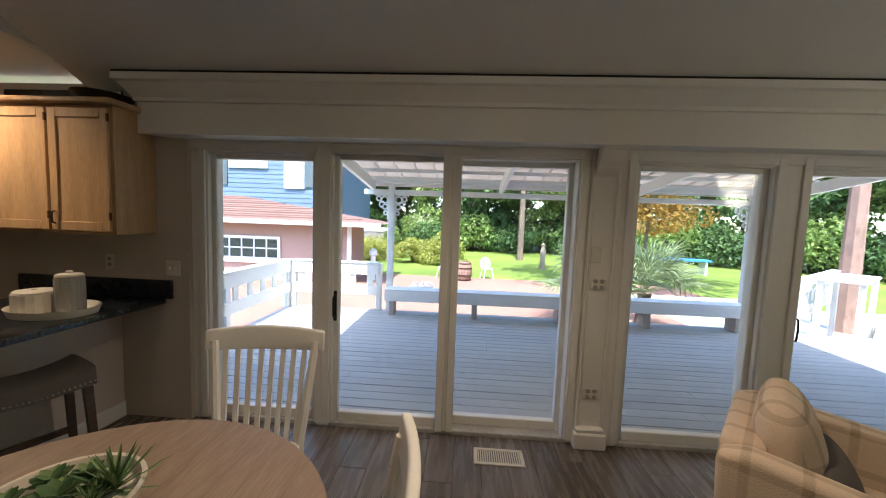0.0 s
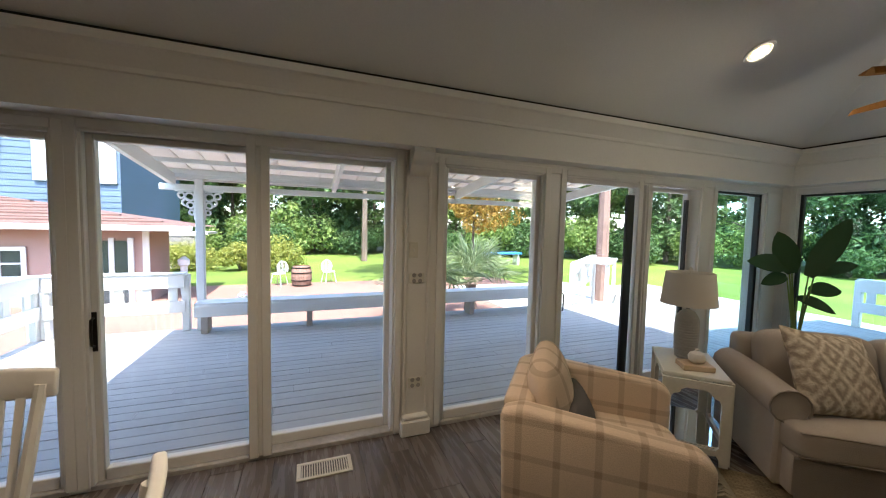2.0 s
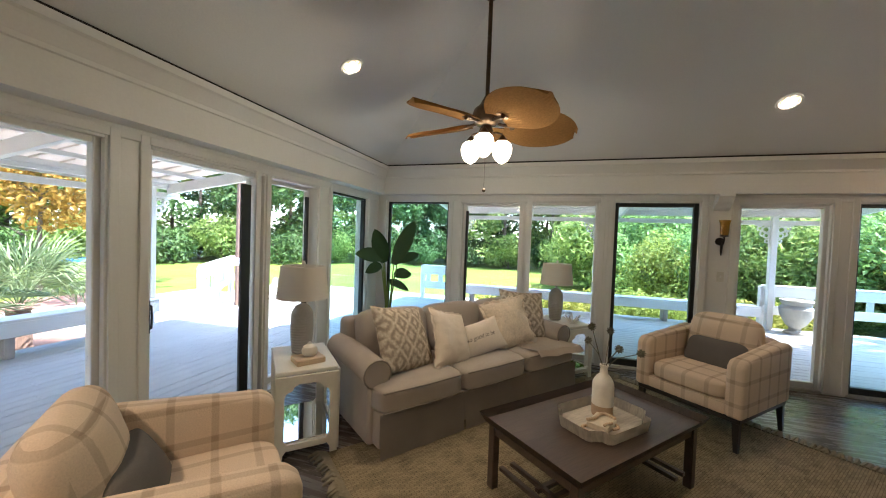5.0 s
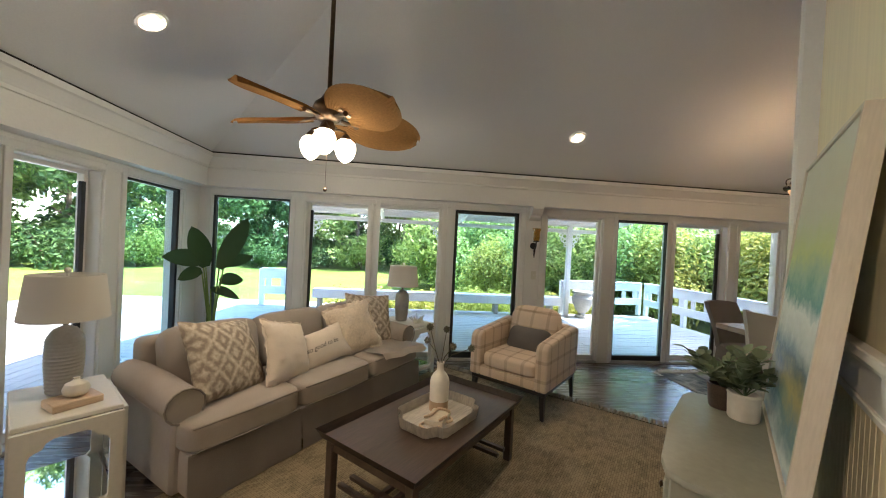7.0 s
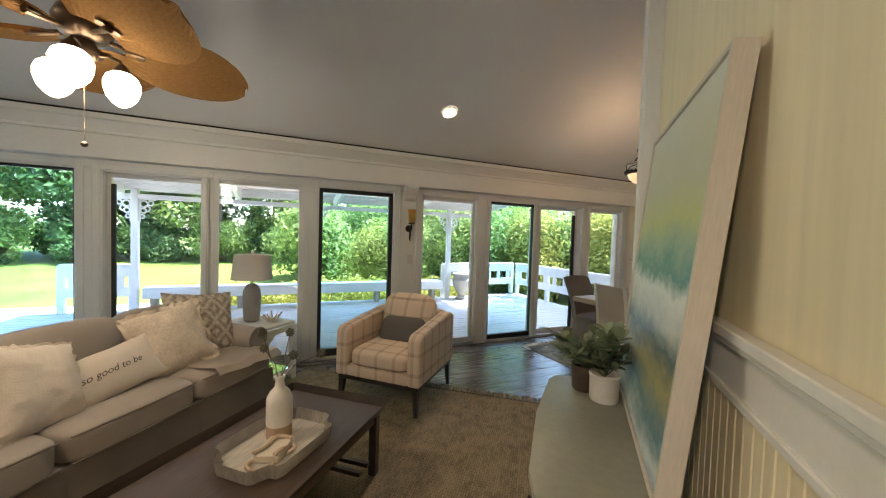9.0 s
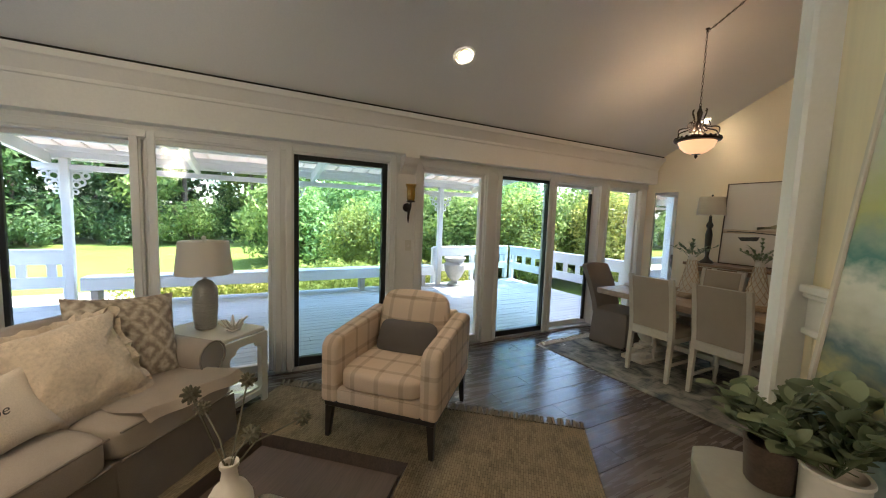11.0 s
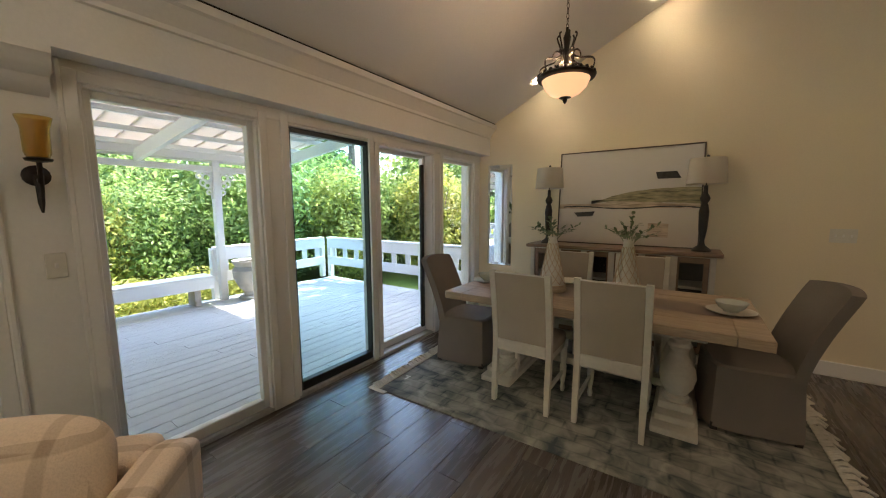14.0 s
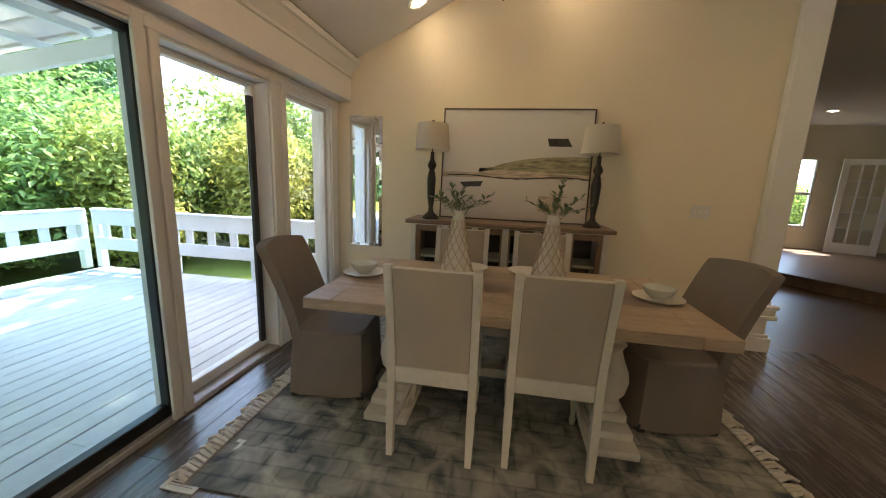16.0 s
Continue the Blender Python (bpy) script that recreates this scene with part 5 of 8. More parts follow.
# tray with scalloped corners, its bottle, book and beads
TR = pose(3.44, 0.365, 0.428, 0, 0, -43)
WHITEWASH = surface("whitewashed_wood", (0.50, 0.46, 0.40), 0.7, 0.22, 24, 8, 0.3, stretch=(0.6, 4, 1))
tray = thing("serving_tray", TR, "whitewashed wooden tray with scalloped corners", "tray")
def tray_outline(w, h, c):
    pts = []
    for sx, sy in ((1, 1), (-1, 1), (-1, -1), (1, -1)):
        q = [(w - c, h), (w - c * 0.75, h - c * 0.15), (w - c * 0.7, h - c * 0.5), (w - c * 0.35, h - c * 0.7), (w - c * 0.12, h - c * 0.78), (w, h - c)]
        q = [(sx * x, sy * y) for x, y in q]
        pts += q[::-1] if sx * sy > 0 else q
    return pts
outl = tray_outline(0.26, 0.185, 0.10)
bm = nb()
_c = [bm.verts.new((0, 0, z)) for z in (0.010, 0.001)]
_o = [[bm.verts.new((x * 0.985, y * 0.985, z)) for x, y in outl] for z in (0.010, 0.001)]
for i in range(len(outl)):
    j = (i + 1) % len(outl)
    bm.faces.new((_c[0], _o[0][i], _o[0][j]))
    bm.faces.new((_c[1], _o[1][j], _o[1][i]))
    bm.faces.new((_o[0][i], _o[1][i], _o[1][j], _o[0][j]))
part("base", bm, WHITEWASH, tray, smooth=0)
bm = nb()
n = len(outl)
lo, hi = [bm.verts.new((x, y, 0.0)) for x, y in outl], [bm.verts.new((x * 1.05, y * 1.06, 0.068)) for x, y in outl]
for i in range(n):
    j = (i + 1) % n
    bm.faces.new((lo[i], lo[j], hi[j], hi[i]))
bmesh.ops.solidify(bm, geom=bm.faces, thickness=0.012)
part("rim", bm, WHITEWASH, tray)
bottle = thing("bottle_vase", TR @ pose(0.075, 0.06, 0.011) @ Matrix.Scale(1.27, 4), "tall cream stoneware bottle with a bare clay base", "vase")
bm = nb()
lathe(bm, [(0.048, 0.0), (0.05, 0.012), (0.05, 0.055)], 24)
part("clay_base", bm, surface("bare_clay", (0.42, 0.30, 0.20), 0.8, 0.1), bottle, "tan unglazed base")
bm = nb()
lathe(bm, [(0.0505, 0.055), (0.051, 0.15), (0.049, 0.165), (0.036, 0.19), (0.020, 0.205), (0.016, 0.235), (0.021, 0.243), (0.021, 0.252), (0.014, 0.252), (0.012, 0.22)], 24)
part("body", bm, CERAMIC, bottle)
POD = surface("dry_seed_pods", (0.14, 0.13, 0.09), 0.9, 0.3, 40, 9, 0.6)
for k, (a, r, zt) in enumerate(((0.4, 0.11, 0.40), (2.6, 0.07, 0.44), (1.2, 0.15, 0.33), (4.4, 0.10, 0.36), (5.4, 0.16, 0.33))):
    bm = nb()
    tip = (r * math.cos(a), r * math.sin(a), zt)
    tube(bm, [(0, 0, 0.225), (tip[0] * 0.35, tip[1] * 0.35, 0.29), tip], 0.0022, 5)
    for i in range(26):
        d = Vector((math.cos(i * 2.4) * math.sqrt(1 - (1 - i / 13) ** 2 if i < 26 else 0), math.sin(i * 2.4) * math.sqrt(max(0, 1 - (1 - i / 13) ** 2)), 1 - i / 13))
        tube(bm, [Vector(tip) + d * 0.006, Vector(tip) + d * 0.021], [0.006, 0.002], 4)
    part("seed_head", bm, POD, bottle, "dried round seed head on a stem")
book = solid("book", (lambda b: (box(b, -0.085, 0.085, -0.06, 0.06, 0, 0.035, 0.004), b)[1])(nb()), surface("cream_book_cloth", (0.62, 0.55, 0.44), 0.8), "cream cloth-bound book lying in the tray", "book", m=TR @ pose(-0.05, -0.03, 0.011, 0, 0, 18))
bm = nb()
for i in range(46):
    a = i / 46 * 2 * math.pi
    x, y = -0.09 + 0.11 * math.cos(a), -0.05 + 0.06 * math.sin(a) + 0.02 * math.sin(3 * a)
    on = abs((x + 0.05) * 0.95 + (y + 0.03) * 0.31) < 0.088 and abs((y + 0.03) * 0.95 - (x + 0.05) * 0.31) < 0.064
    bmesh.ops.create_uvsphere(bm, u_segments=10, v_segments=6, radius=0.0095, matrix=Matrix.Translation((x, y, 0.0205 + (0.036 if on else 0))))
solid("bead_garland", bm, PALEWOOD, "string of pale wooden beads draped over the book", "beads", m=TR)


# side tables with cut-out arches
def side_table(m, with_mirror):
    t = thing("side_table", m, "cream painted side table with shaped arches and a mirrored shelf", "side table", group="side tables")
    W, D, H = 0.40, 0.60, 0.60
    block("tabletop", -W / 2, W / 2, -D / 2, D / 2, H - 0.028, H, CREAMPAINT, t, bevel=0.006)
    def face(w):
        """Frame outline with an ogee-headed opening."""
        q = w / 2
        i = q - 0.055
        out = [(-q, 0), (-q, H - 0.03), (q, H - 0.03), (q, 0), (q - 0.045, 0), (q - 0.05, 0.05), (i - 0.02, 0.085), (i - 0.02, 0.075), (-i + 0.02, 0.075), (-i + 0.02, 0.085), (-q + 0.05, 0.05), (-q + 0.045, 0)]
        hole = [(-i, 0.14), (-i, H - 0.17), (-i + 0.012, H - 0.14), (-i + 0.05, H - 0.125), (-i + 0.06, H - 0.10), (-i + 0.09, H - 0.085), (i - 0.09, H - 0.085), (i - 0.06, H - 0.10), (i - 0.05, H - 0.125), (i - 0.012, H - 0.14), (i, H - 0.17), (i, 0.14), (i - 0.02, 0.115), (-i + 0.02, 0.115)]
        return out, hole
    for nm, w, mm in (("front_frame", W, pose(0, -D / 2 + 0.011, 0)), ("back_frame", W, pose(0, D / 2 - 0.011, 0)), ("side_frame", D - 0.05, pose(-W / 2 + 0.011, 0, 0, 0, 0, 90)), ("side_frame", D - 0.05, pose(W / 2 - 0.011, 0, 0, 0, 0, 90))):
        out, hole = face(w)
        bm = nb()
        ev = [bm.verts.new((x, 0, z)) for x, z in out]
        hv = [bm.verts.new((x, 0, z)) for x, z in hole]
        edges = [bm.edges.new((ev[i], ev[(i + 1) % len(ev)])) for i in range(len(ev))] + [bm.edges.new((hv[i], hv[(i + 1) % len(hv)])) for i in range(len(hv))]
        bmesh.ops.triangle_fill(bm, use_beauty=True, use_dissolve=False, edges=edges, normal=(0, 1, 0))
        bmesh.ops.solidify(bm, geom=bm.faces[:], thickness=0.022)
        bmesh.ops.transform(bm, matrix=mm @ Matrix.Translation((0, -0.011, 0)), verts=bm.verts)
        part(nm, bm, CREAMPAINT, t, smooth=25)
    block("shelf", -W / 2 + 0.02, W / 2 - 0.02, -D / 2 + 0.02, D / 2 - 0.02, 0.09, 0.112, CREAMPAINT, t)
    block("mirror_top", -W / 2 + 0.025, W / 2 - 0.025, -D / 2 + 0.025, D / 2 - 0.025, 0.112, 0.117, MIRROR, t, "mirrored shelf")
    return t


ST1, ST2 = pose(3.33, 2.46, 0, 0, 0, -45), pose(5.53, 0.585, 0, 0, 0, -45)
side = side_table(ST1, True)
copy_thing(side, ST2)


def table_lamp(m):
    l = thing("table_lamp", m, "table lamp with grey ribbed ceramic base and linen drum shade", "lamp", group="living room lamps")
    bm = nb()
    prof = [(0.055, 0.0), (0.07, 0.01)]
    for i in range(15):
        z = 0.02 + i * 0.02
        r = 0.074 + 0.012 * math.sin(i / 14 * math.pi * 0.75)
        prof += [(r, z), (r - 0.003, z + 0.008), (r - 0.003, z + 0.012)]
    prof += [(0.072, 0.33), (0.05, 0.365), (0.02, 0.38), (0.012, 0.385), (0.012, 0.44)]
    lathe(bm, prof, 24)
    part("base", bm, GREYCER, l)
    bm = nb()
    for rr in (0.0, 0.004):
        k = 32
        lo = [bm.verts.new(((0.19 - rr) * math.cos(2 * math.pi * i / k), (0.19 - rr) * math.sin(2 * math.pi * i / k), 0.425)) for i in range(k)]
        hi = [bm.verts.new(((0.162 - rr) * math.cos(2 * math.pi * i / k), (0.162 - rr) * math.sin(2 * math.pi * i / k), 0.67)) for i in range(k)]
        for i in range(k):
            bm.faces.new((lo[i], lo[(i + 1) % k], hi[(i + 1) % k], hi[i]))
    part("shade", bm, SHADE, l, "white linen drum shade")
    bm = nb()
    lathe(bm, [(0.006, 0.44), (0.006, 0.68), (0.014, 0.685), (0.016, 0.695), (0.010, 0.708), (0.0, 0.712)], 10)
    for a in range(3):
        tube(bm, [(0, 0, 0.66), (0.16 * math.cos(a * 2.1), 0.16 * math.sin(a * 2.1), 0.665)], 0.003, 4)
    part("finial", bm, CERAMIC, l)
    return l


lampa = table_lamp(ST1 @ pose(0.0, 0.09, 0.60))
copy_thing(lampa, ST2 @ pose(-0.02, 0.05, 0.60))
bm = nb()
box(bm, -0.10, 0.10, -0.075, 0.075, 0.0, 0.04, 0.005)
solid("wooden_box", bm, PALEWOOD, "flat pale wooden box on the side table", "box", m=ST1 @ pose(0.02, -0.14, 0.60, 0, 0, 12))
bm = nb()
lathe(bm, [(0.03, 0), (0.05, 0.015), (0.056, 0.04), (0.045, 0.068), (0.018, 0.082), (0.012, 0.09), (0.015, 0.098), (0.009, 0.098)], 20)
solid("bud_vase", bm, CERAMIC, "small round cream bud vase on a wooden box", "vase", m=ST1 @ pose(0.03, -0.13, 0.64))
bm = nb()
g = random.Random(8)
box(bm, -0.045, 0.045, -0.03, 0.03, 0, 0.012, 0.004)
for k in range(16):
    a, e = k * 2.4, g.uniform(0.5, 1.3)
    d = Vector((math.cos(a) * math.cos(e) * 1.3, math.sin(a) * math.cos(e), math.sin(e)))
    tube(bm, [(0, 0, 0.005), d * 0.06, d * 0.11 + Vector((g.uniform(-0.02, 0.02), 0, 0.01))], [0.011, 0.008, 0.005], 6)
solid("coral_ornament", bm, CERAMIC, "cream branching coral ornament on the side table", "ornament", m=ST2 @ pose(0.03, -0.17, 0.60))


# tall plant with paddle leaves in the window corner
def paddle(bm, base, tip, w, droop, fold=0.25, facing=None):
    base, tip = Vector(base), Vector(tip)
    d = tip - base
    side_v = d.cross(Vector(facing or (0, 0, 1)))
    side_v = side_v.normalized() if side_v.length > 1e-4 else Vector((1, 0, 0))
    up = side_v.cross(d).normalized()
    rows = []
    for i in range(11):
        t = i / 10
        ww = w * math.sin(math.pi * min(1, t * 0.93 + 0.07)) ** 0.7
        c = base + d * t - Vector((0, 0, droop * t * t))
        rows.append([bm.verts.new(c - side_v * ww + up * ww * fold), bm.verts.new(c - side_v * ww * 0.5 + up * ww * fold * 0.35), bm.verts.new(c), bm.verts.new(c + side_v * ww * 0.5 + up * ww * fold * 0.35), bm.verts.new(c + side_v * ww + up * ww * fold)])
    for a, b in zip(rows, rows[1:]):
        for j in range(4):
            bm.faces.new((a[j], a[j + 1], b[j + 1], b[j]))


PADDLE = leaf_material("paddle_leaf", (0.02, 0.045, 0.022), (0.06, 0.11, 0.035), 0.25)
PL = Matrix.Translation((5.42, 2.76, 0))
plant = thing("paddle_plant", PL, "tall bird-of-paradise plant with dark paddle leaves in the window corner", "plant")
bm = nb()
lathe(bm, [(0.12, 0), (0.15, 0.05), (0.17, 0.30), (0.18, 0.33), (0.16, 0.33), (0.15, 0.29)], 24)
part("pot", bm, GREYCER, plant)
bm = nb()
lathe(bm, [(0.152, 0.27), (0.1, 0.285), (0.0, 0.29)], 20)
part("soil", bm, surface("potting_soil", (0.05, 0.035, 0.025), 0.95, 0.3, 60, 8, 0.8), plant)
for k, (b0, t0, w, dr) in enumerate((((0.02, -0.05, 1.15), (0.36, -0.20, 1.78), 0.085, 0.02), ((-0.12, 0.02, 1.18), (-0.34, 0.06, 1.63), 0.085, 0.02), ((-0.14, 0.04, 1.24), (-0.60, 0.17, 1.36), 0.075, 0.06), ((0.06, -0.08, 1.18), (0.40, -0.26, 1.34), 0.055, 0.05), ((-0.14, 0.05, 1.14), (-0.40, 0.14, 1.12), 0.055, 0.06), ((0.05, -0.05, 1.00), (0.24, -0.22, 1.08), 0.065, 0.06), ((0.0, 0.02, 0.92), (0.10, -0.25, 0.90), 0.045, 0.10))):
    bm = nb()
    tube(bm, [(0.03 * math.cos(k), 0.03 * math.sin(k), 0.27), (b0[0] * 0.4, b0[1] * 0.4, b0[2] * 0.6), b0], [0.012, 0.010, 0.006], 6)
    stalk = part("stalk", bm, LEAF, plant)
    bm = nb()
    paddle(bm, b0, t0, w * 1.25, dr, 0.2, (-0.8, -0.5, 0.35))
    part("leaf", bm, PADDLE, stalk)

# ---- ceiling fan with palm-leaf blades ----
FX, FY = 3.775, 1.22
GLOBE_TURN = 185.0
fan = thing("ceiling_fan", Matrix.Translation((FX, FY, 0.04)), "bronze ceiling fan with palm-leaf blades and lit glass globes", "ceiling fan")
bm = nb()
lathe(bm, [(0.016, 2.50), (0.016, 3.36)], 12)
part("rod", bm, BRONZE, fan)
bm = nb()
lathe(bm, [(0.02, 3.27), (0.075, 3.32), (0.08, 3.40)], 20)
part("canopy", bm, BRONZE, fan)
bm = nb()
lathe(bm, [(0.03, 2.33), (0.075, 2.345), (0.105, 2.38), (0.11, 2.42), (0.095, 2.46), (0.06, 2.49), (0.03, 2.54), (0.02, 2.56)], 28)
part("motor", bm, BRONZE, fan)
PALMBLADE, _n, _l, _b = nodes_of("palm_leaf_blade")
_w = _n.new("ShaderNodeTexNoise")
_w.inputs["Scale"].default_value = 30
_c = _n.new("ShaderNodeMix")
_c.data_type = "RGBA"
_c.inputs["A"].default_value, _c.inputs["B"].default_value = (0.17, 0.09, 0.032, 1), (0.32, 0.18, 0.07, 1)
_l.new(_w.outputs[0], _c.inputs["Factor"])
_l.new(_c.outputs["Result"], _b.inputs["Base Color"])
_b.inputs["Roughness"].default_value = 0.9
_b.inputs["Specular IOR Level"].default_value = 0.02
for k in range(5):
    a = radians(151 + 72 * k)
    M = pose(0, 0, 2.36, 0, 0, math.degrees(a)) @ pose(0, 0, 0, -17, -1, 0)
    bm = nb()
    cols = []
    for i in range(25):
        t = i / 24
        x = 0.15 + 0.555 * t
        ww = 0.035 + 0.20 * math.sin(math.pi * min(1.0, (t * 0.86 + 0.08))) ** 0.8 * (1 - 0.25 * max(0, t - 0.85) / 0.15)
        if t > 0.93:
            ww *= math.sqrt(max(0.02, 1 - ((t - 0.93) / 0.075) ** 2))
        cols.append([bm.verts.new(M @ Vector((x, ww * (2 * j / 30 - 1), -0.03 * t * t + 0.0022 * (j % 2) - 0.03 * (2 * j / 30 - 1) ** 2 + 0.004 * math.sin(7 * t + 2 * k)))) for j in range(31)])
    for p, q in zip(cols, cols[1:]):
        for j in range(30):
            bm.faces.new((p[j], p[j + 1], q[j + 1], q[j]))
    bmesh.ops.solidify(bm, geom=bm.faces[:], thickness=0.004)
    bl = part("blade", bm, PALMBLADE, fan, "golden brown pleated palm-leaf blade", smooth=20)
    bm = nb()
    tube(bm, [M @ Vector((0.09, 0, 0.0)), M @ Vector((0.16, 0.0, -0.012)), M @ Vector((0.22, 0, -0.014))], [0.012, 0.014, 0.02], 8)
    for s in (-1, 1):
        lathe(bm, [(0.0, -0.006), (0.02, -0.004), (0.02, 0.0)], 12, M @ Matrix.Translation((0.21, 0.028 * s, -0.012)))
    part("blade_iron", bm, BRONZE, bl)
GLOBE = glow("lit_opal_glass", (1.0, 0.82, 0.56), 2.0)
for k in range(3):
    a = radians(GLOBE_TURN + 120 * k)
    gx, gy = 0.14 * math.cos(a), 0.14 * math.sin(a)
    bm = nb()
    tube(bm, [(0.03 * math.cos(a), 0.03 * math.sin(a), 2.285), (gx * 0.6, gy * 0.6, 2.30), (gx * 0.95, gy * 0.95, 2.295), (gx, gy, 2.27)], 0.008, 8)
    lathe(bm, [(0.010, 2.285), (0.030, 2.262), (0.044, 2.236)], 16, Matrix.Translation((gx, gy, 0)))
    arm = part("light_arm", bm, BRONZE, fan)
    bm = nb()
    lathe(bm, [(0.040, 2.240), (0.062, 2.222), (0.074, 2.190), (0.073, 2.158), (0.060, 2.118), (0.036, 2.088), (0.014, 2.074), (0.0, 2.071)], 24, Matrix.Translation((gx, gy, 0)))
    part("globe", bm, GLOBE, arm, "lit opal glass globe")
bm = nb()
tube(bm, [(0, 0, 2.28), (0.0, 0, 1.87)], 0.0016, 5)
bmesh.ops.create_uvsphere(bm, u_segments=12, v_segments=8, radius=0.014, matrix=Matrix.Translation((0, 0, 1.855)))
part("pull_chain", bm, BRONZE, fan)
bm = nb()
lathe(bm, [(0.0, 2.205), (0.010, 2.21), (0.014, 2.235), (0.045, 2.26), (0.055, 2.30), (0.04, 2.335)], 18)
part("fitter", bm, BRONZE, fan)


# ---- recessed lights in the slopes ----
CANGLOW = glow("lit_lamp_face", (1.0, 0.80, 0.55), 8.0)
def can_light(name, x, y, slope, power):
    """A recessed lamp: white ring, tan cone and lit bulb, square to its ceiling."""
    if slope == "n":
        z, m = CROWN + LIFT + SLOPE * (CN - y), pose(0, 0, 0, -math.degrees(math.atan(SLOPE)))
    elif slope == "e":
        z, m = CROWN + LIFT + SLOPE * (CE - x), pose(0, 0, 0, 0, math.degrees(math.atan(SLOPE)))
    else:
        z, m = slope, Matrix()
    M = Matrix.Translation((x, y, z - 0.002)) @ m
    c = thing("recessed_light", M, "recessed ceiling light with a white ring and a warm lit bulb", "ceiling light", group="recessed lights")
    bm = nb()
    k = 28
    rings = [[bm.verts.new((r * math.cos(2 * math.pi * i / k), r * math.sin(2 * math.pi * i / k), h)) for i in range(k)] for r, h in ((0.095, -0.001), (0.092, -0.010), (0.075, -0.010), (0.068, -0.004))]
    for p, q in zip(rings, rings[1:]):
        for i in range(k):
            bm.faces.new((p[i], p[(i + 1) % k], q[(i + 1) % k], q[i]))
    part("trim_ring", bm, WHITE, c)
    bm = nb()
    lathe(bm, [(0.068, -0.0045), (0.066, -0.004), (0.0, -0.0035)], 28)
    part("reflector", bm, surface("warm_reflector", (0.75, 0.5, 0.3), 0.4, 0.05), c)
    bm = nb()
    lathe(bm, [(0.046, -0.004), (0.044, -0.014), (0.03, -0.020), (0.0, -0.022)], 20)
    part("bulb", bm, CANGLOW, c, "warm lit bulb")
    if power:
        li = new("recessed_lamp", bpy.data.lights.new("recessed_lamp", "SPOT"))
        li.data.energy, li.data.color, li.data.spot_size, li.data.spot_blend, li.data.shadow_soft_size = power, (1.0, 0.72, 0.46), radians(150 if power > 10 else 95), 1.0, 0.05
        li.matrix_basis = M @ Matrix.Translation((0, 0, -0.06))
    return c


can_light("recessed_light", 3.61, 2.29, "n", 4)
can_light("recessed_light", 5.03, -1.25, "e", 4)
can_light("recessed_light", 5.01, -4.81, "e", 0.9)
can_light("recessed_light", 3.88, -4.88, "e", 1.1)
can_light("recessed_light", -2.75, 2.45, 2.60, 13)
can_light("recessed_light", 0.6, 2.27, "n", 18)
# two added fill lamps, out of view in the flat top, brighten kitchen and floor
for x, y, w in ((-1.0, -0.8, 22), (1.4, -3.9, 5)):
    can_light("recessed_light", x, y, CROWN + LIFT + RISE * SLOPE, w)
can_light("recessed_light", -1.6, -9.6, 2.95, 7)
fl = new("fan_lamp", bpy.data.lights.new("fan_lamp", "POINT"))
fl.data.energy, fl.data.color, fl.data.shadow_soft_size = 1.6, (1.0, 0.82, 0.6), 0.12
fl.matrix_basis = Matrix.Translation((FX, FY, 2.0))

# ---- console, leaning canvas, potted plants ----
con = thing("console_table", DW @ pose(0, -0.09, 0), "olive-grey painted console table with a bowed top against the slanted wall", "console")
bm = nb()
pts = [(0.54, -0.03), (0.54, -0.34), (0.56, -0.40), (0.63, -0.425), (1.00, -0.445), (1.40, -0.425), (1.49, -0.40), (1.52, -0.34), (1.52, -0.03)]
lo, hi = [bm.verts.new((x, y, 0.782)) for x, y in pts], [bm.verts.new((x, y, 0.81)) for x, y in pts]
bm.faces.new(lo); bm.faces.new(hi[::-1])
for i in range(len(pts)):
    j = (i + 1) % len(pts)
    bm.faces.new((lo[j], lo[i], hi[i], hi[j]))
bmesh.ops.recalc_face_normals(bm, faces=bm.faces)
bmesh.ops.bevel(bm, geom=bm.edges[:], offset=0.006, segments=2, profile=0.5, affect="EDGES", clamp_overlap=True)
part("tabletop", bm, SAGE, con)
block("body", 0.57, 1.48, -0.39, -0.04, 0.08, 0.782, SAGE, con, bevel=0.006)
for k in range(3):
    x0 = 0.585 + k * 0.298
    d = block("drawer", x0, x0 + 0.282, -0.408, -0.388, 0.57, 0.76, SAGE, con, bevel=0.005)
    bm = nb()
    lathe(bm, [(0.008, 0), (0.008, 0.015), (0.016, 0.022), (0.0, 0.03)], 12, Matrix.Translation((x0 + 0.141, -0.408, 0.665)) @ pose(0, 0, 0, 90))
    part("knob", bm, BRONZE, d)
    block("door", x0, x0 + 0.282, -0.408, -0.388, 0.11, 0.55, SAGE, con, bevel=0.005)
for x in (0.58, 1.42):
    block("foot", x, x + 0.05, -0.35, -0.05, 0.0, 0.08, SAGE, con, bevel=0.004)


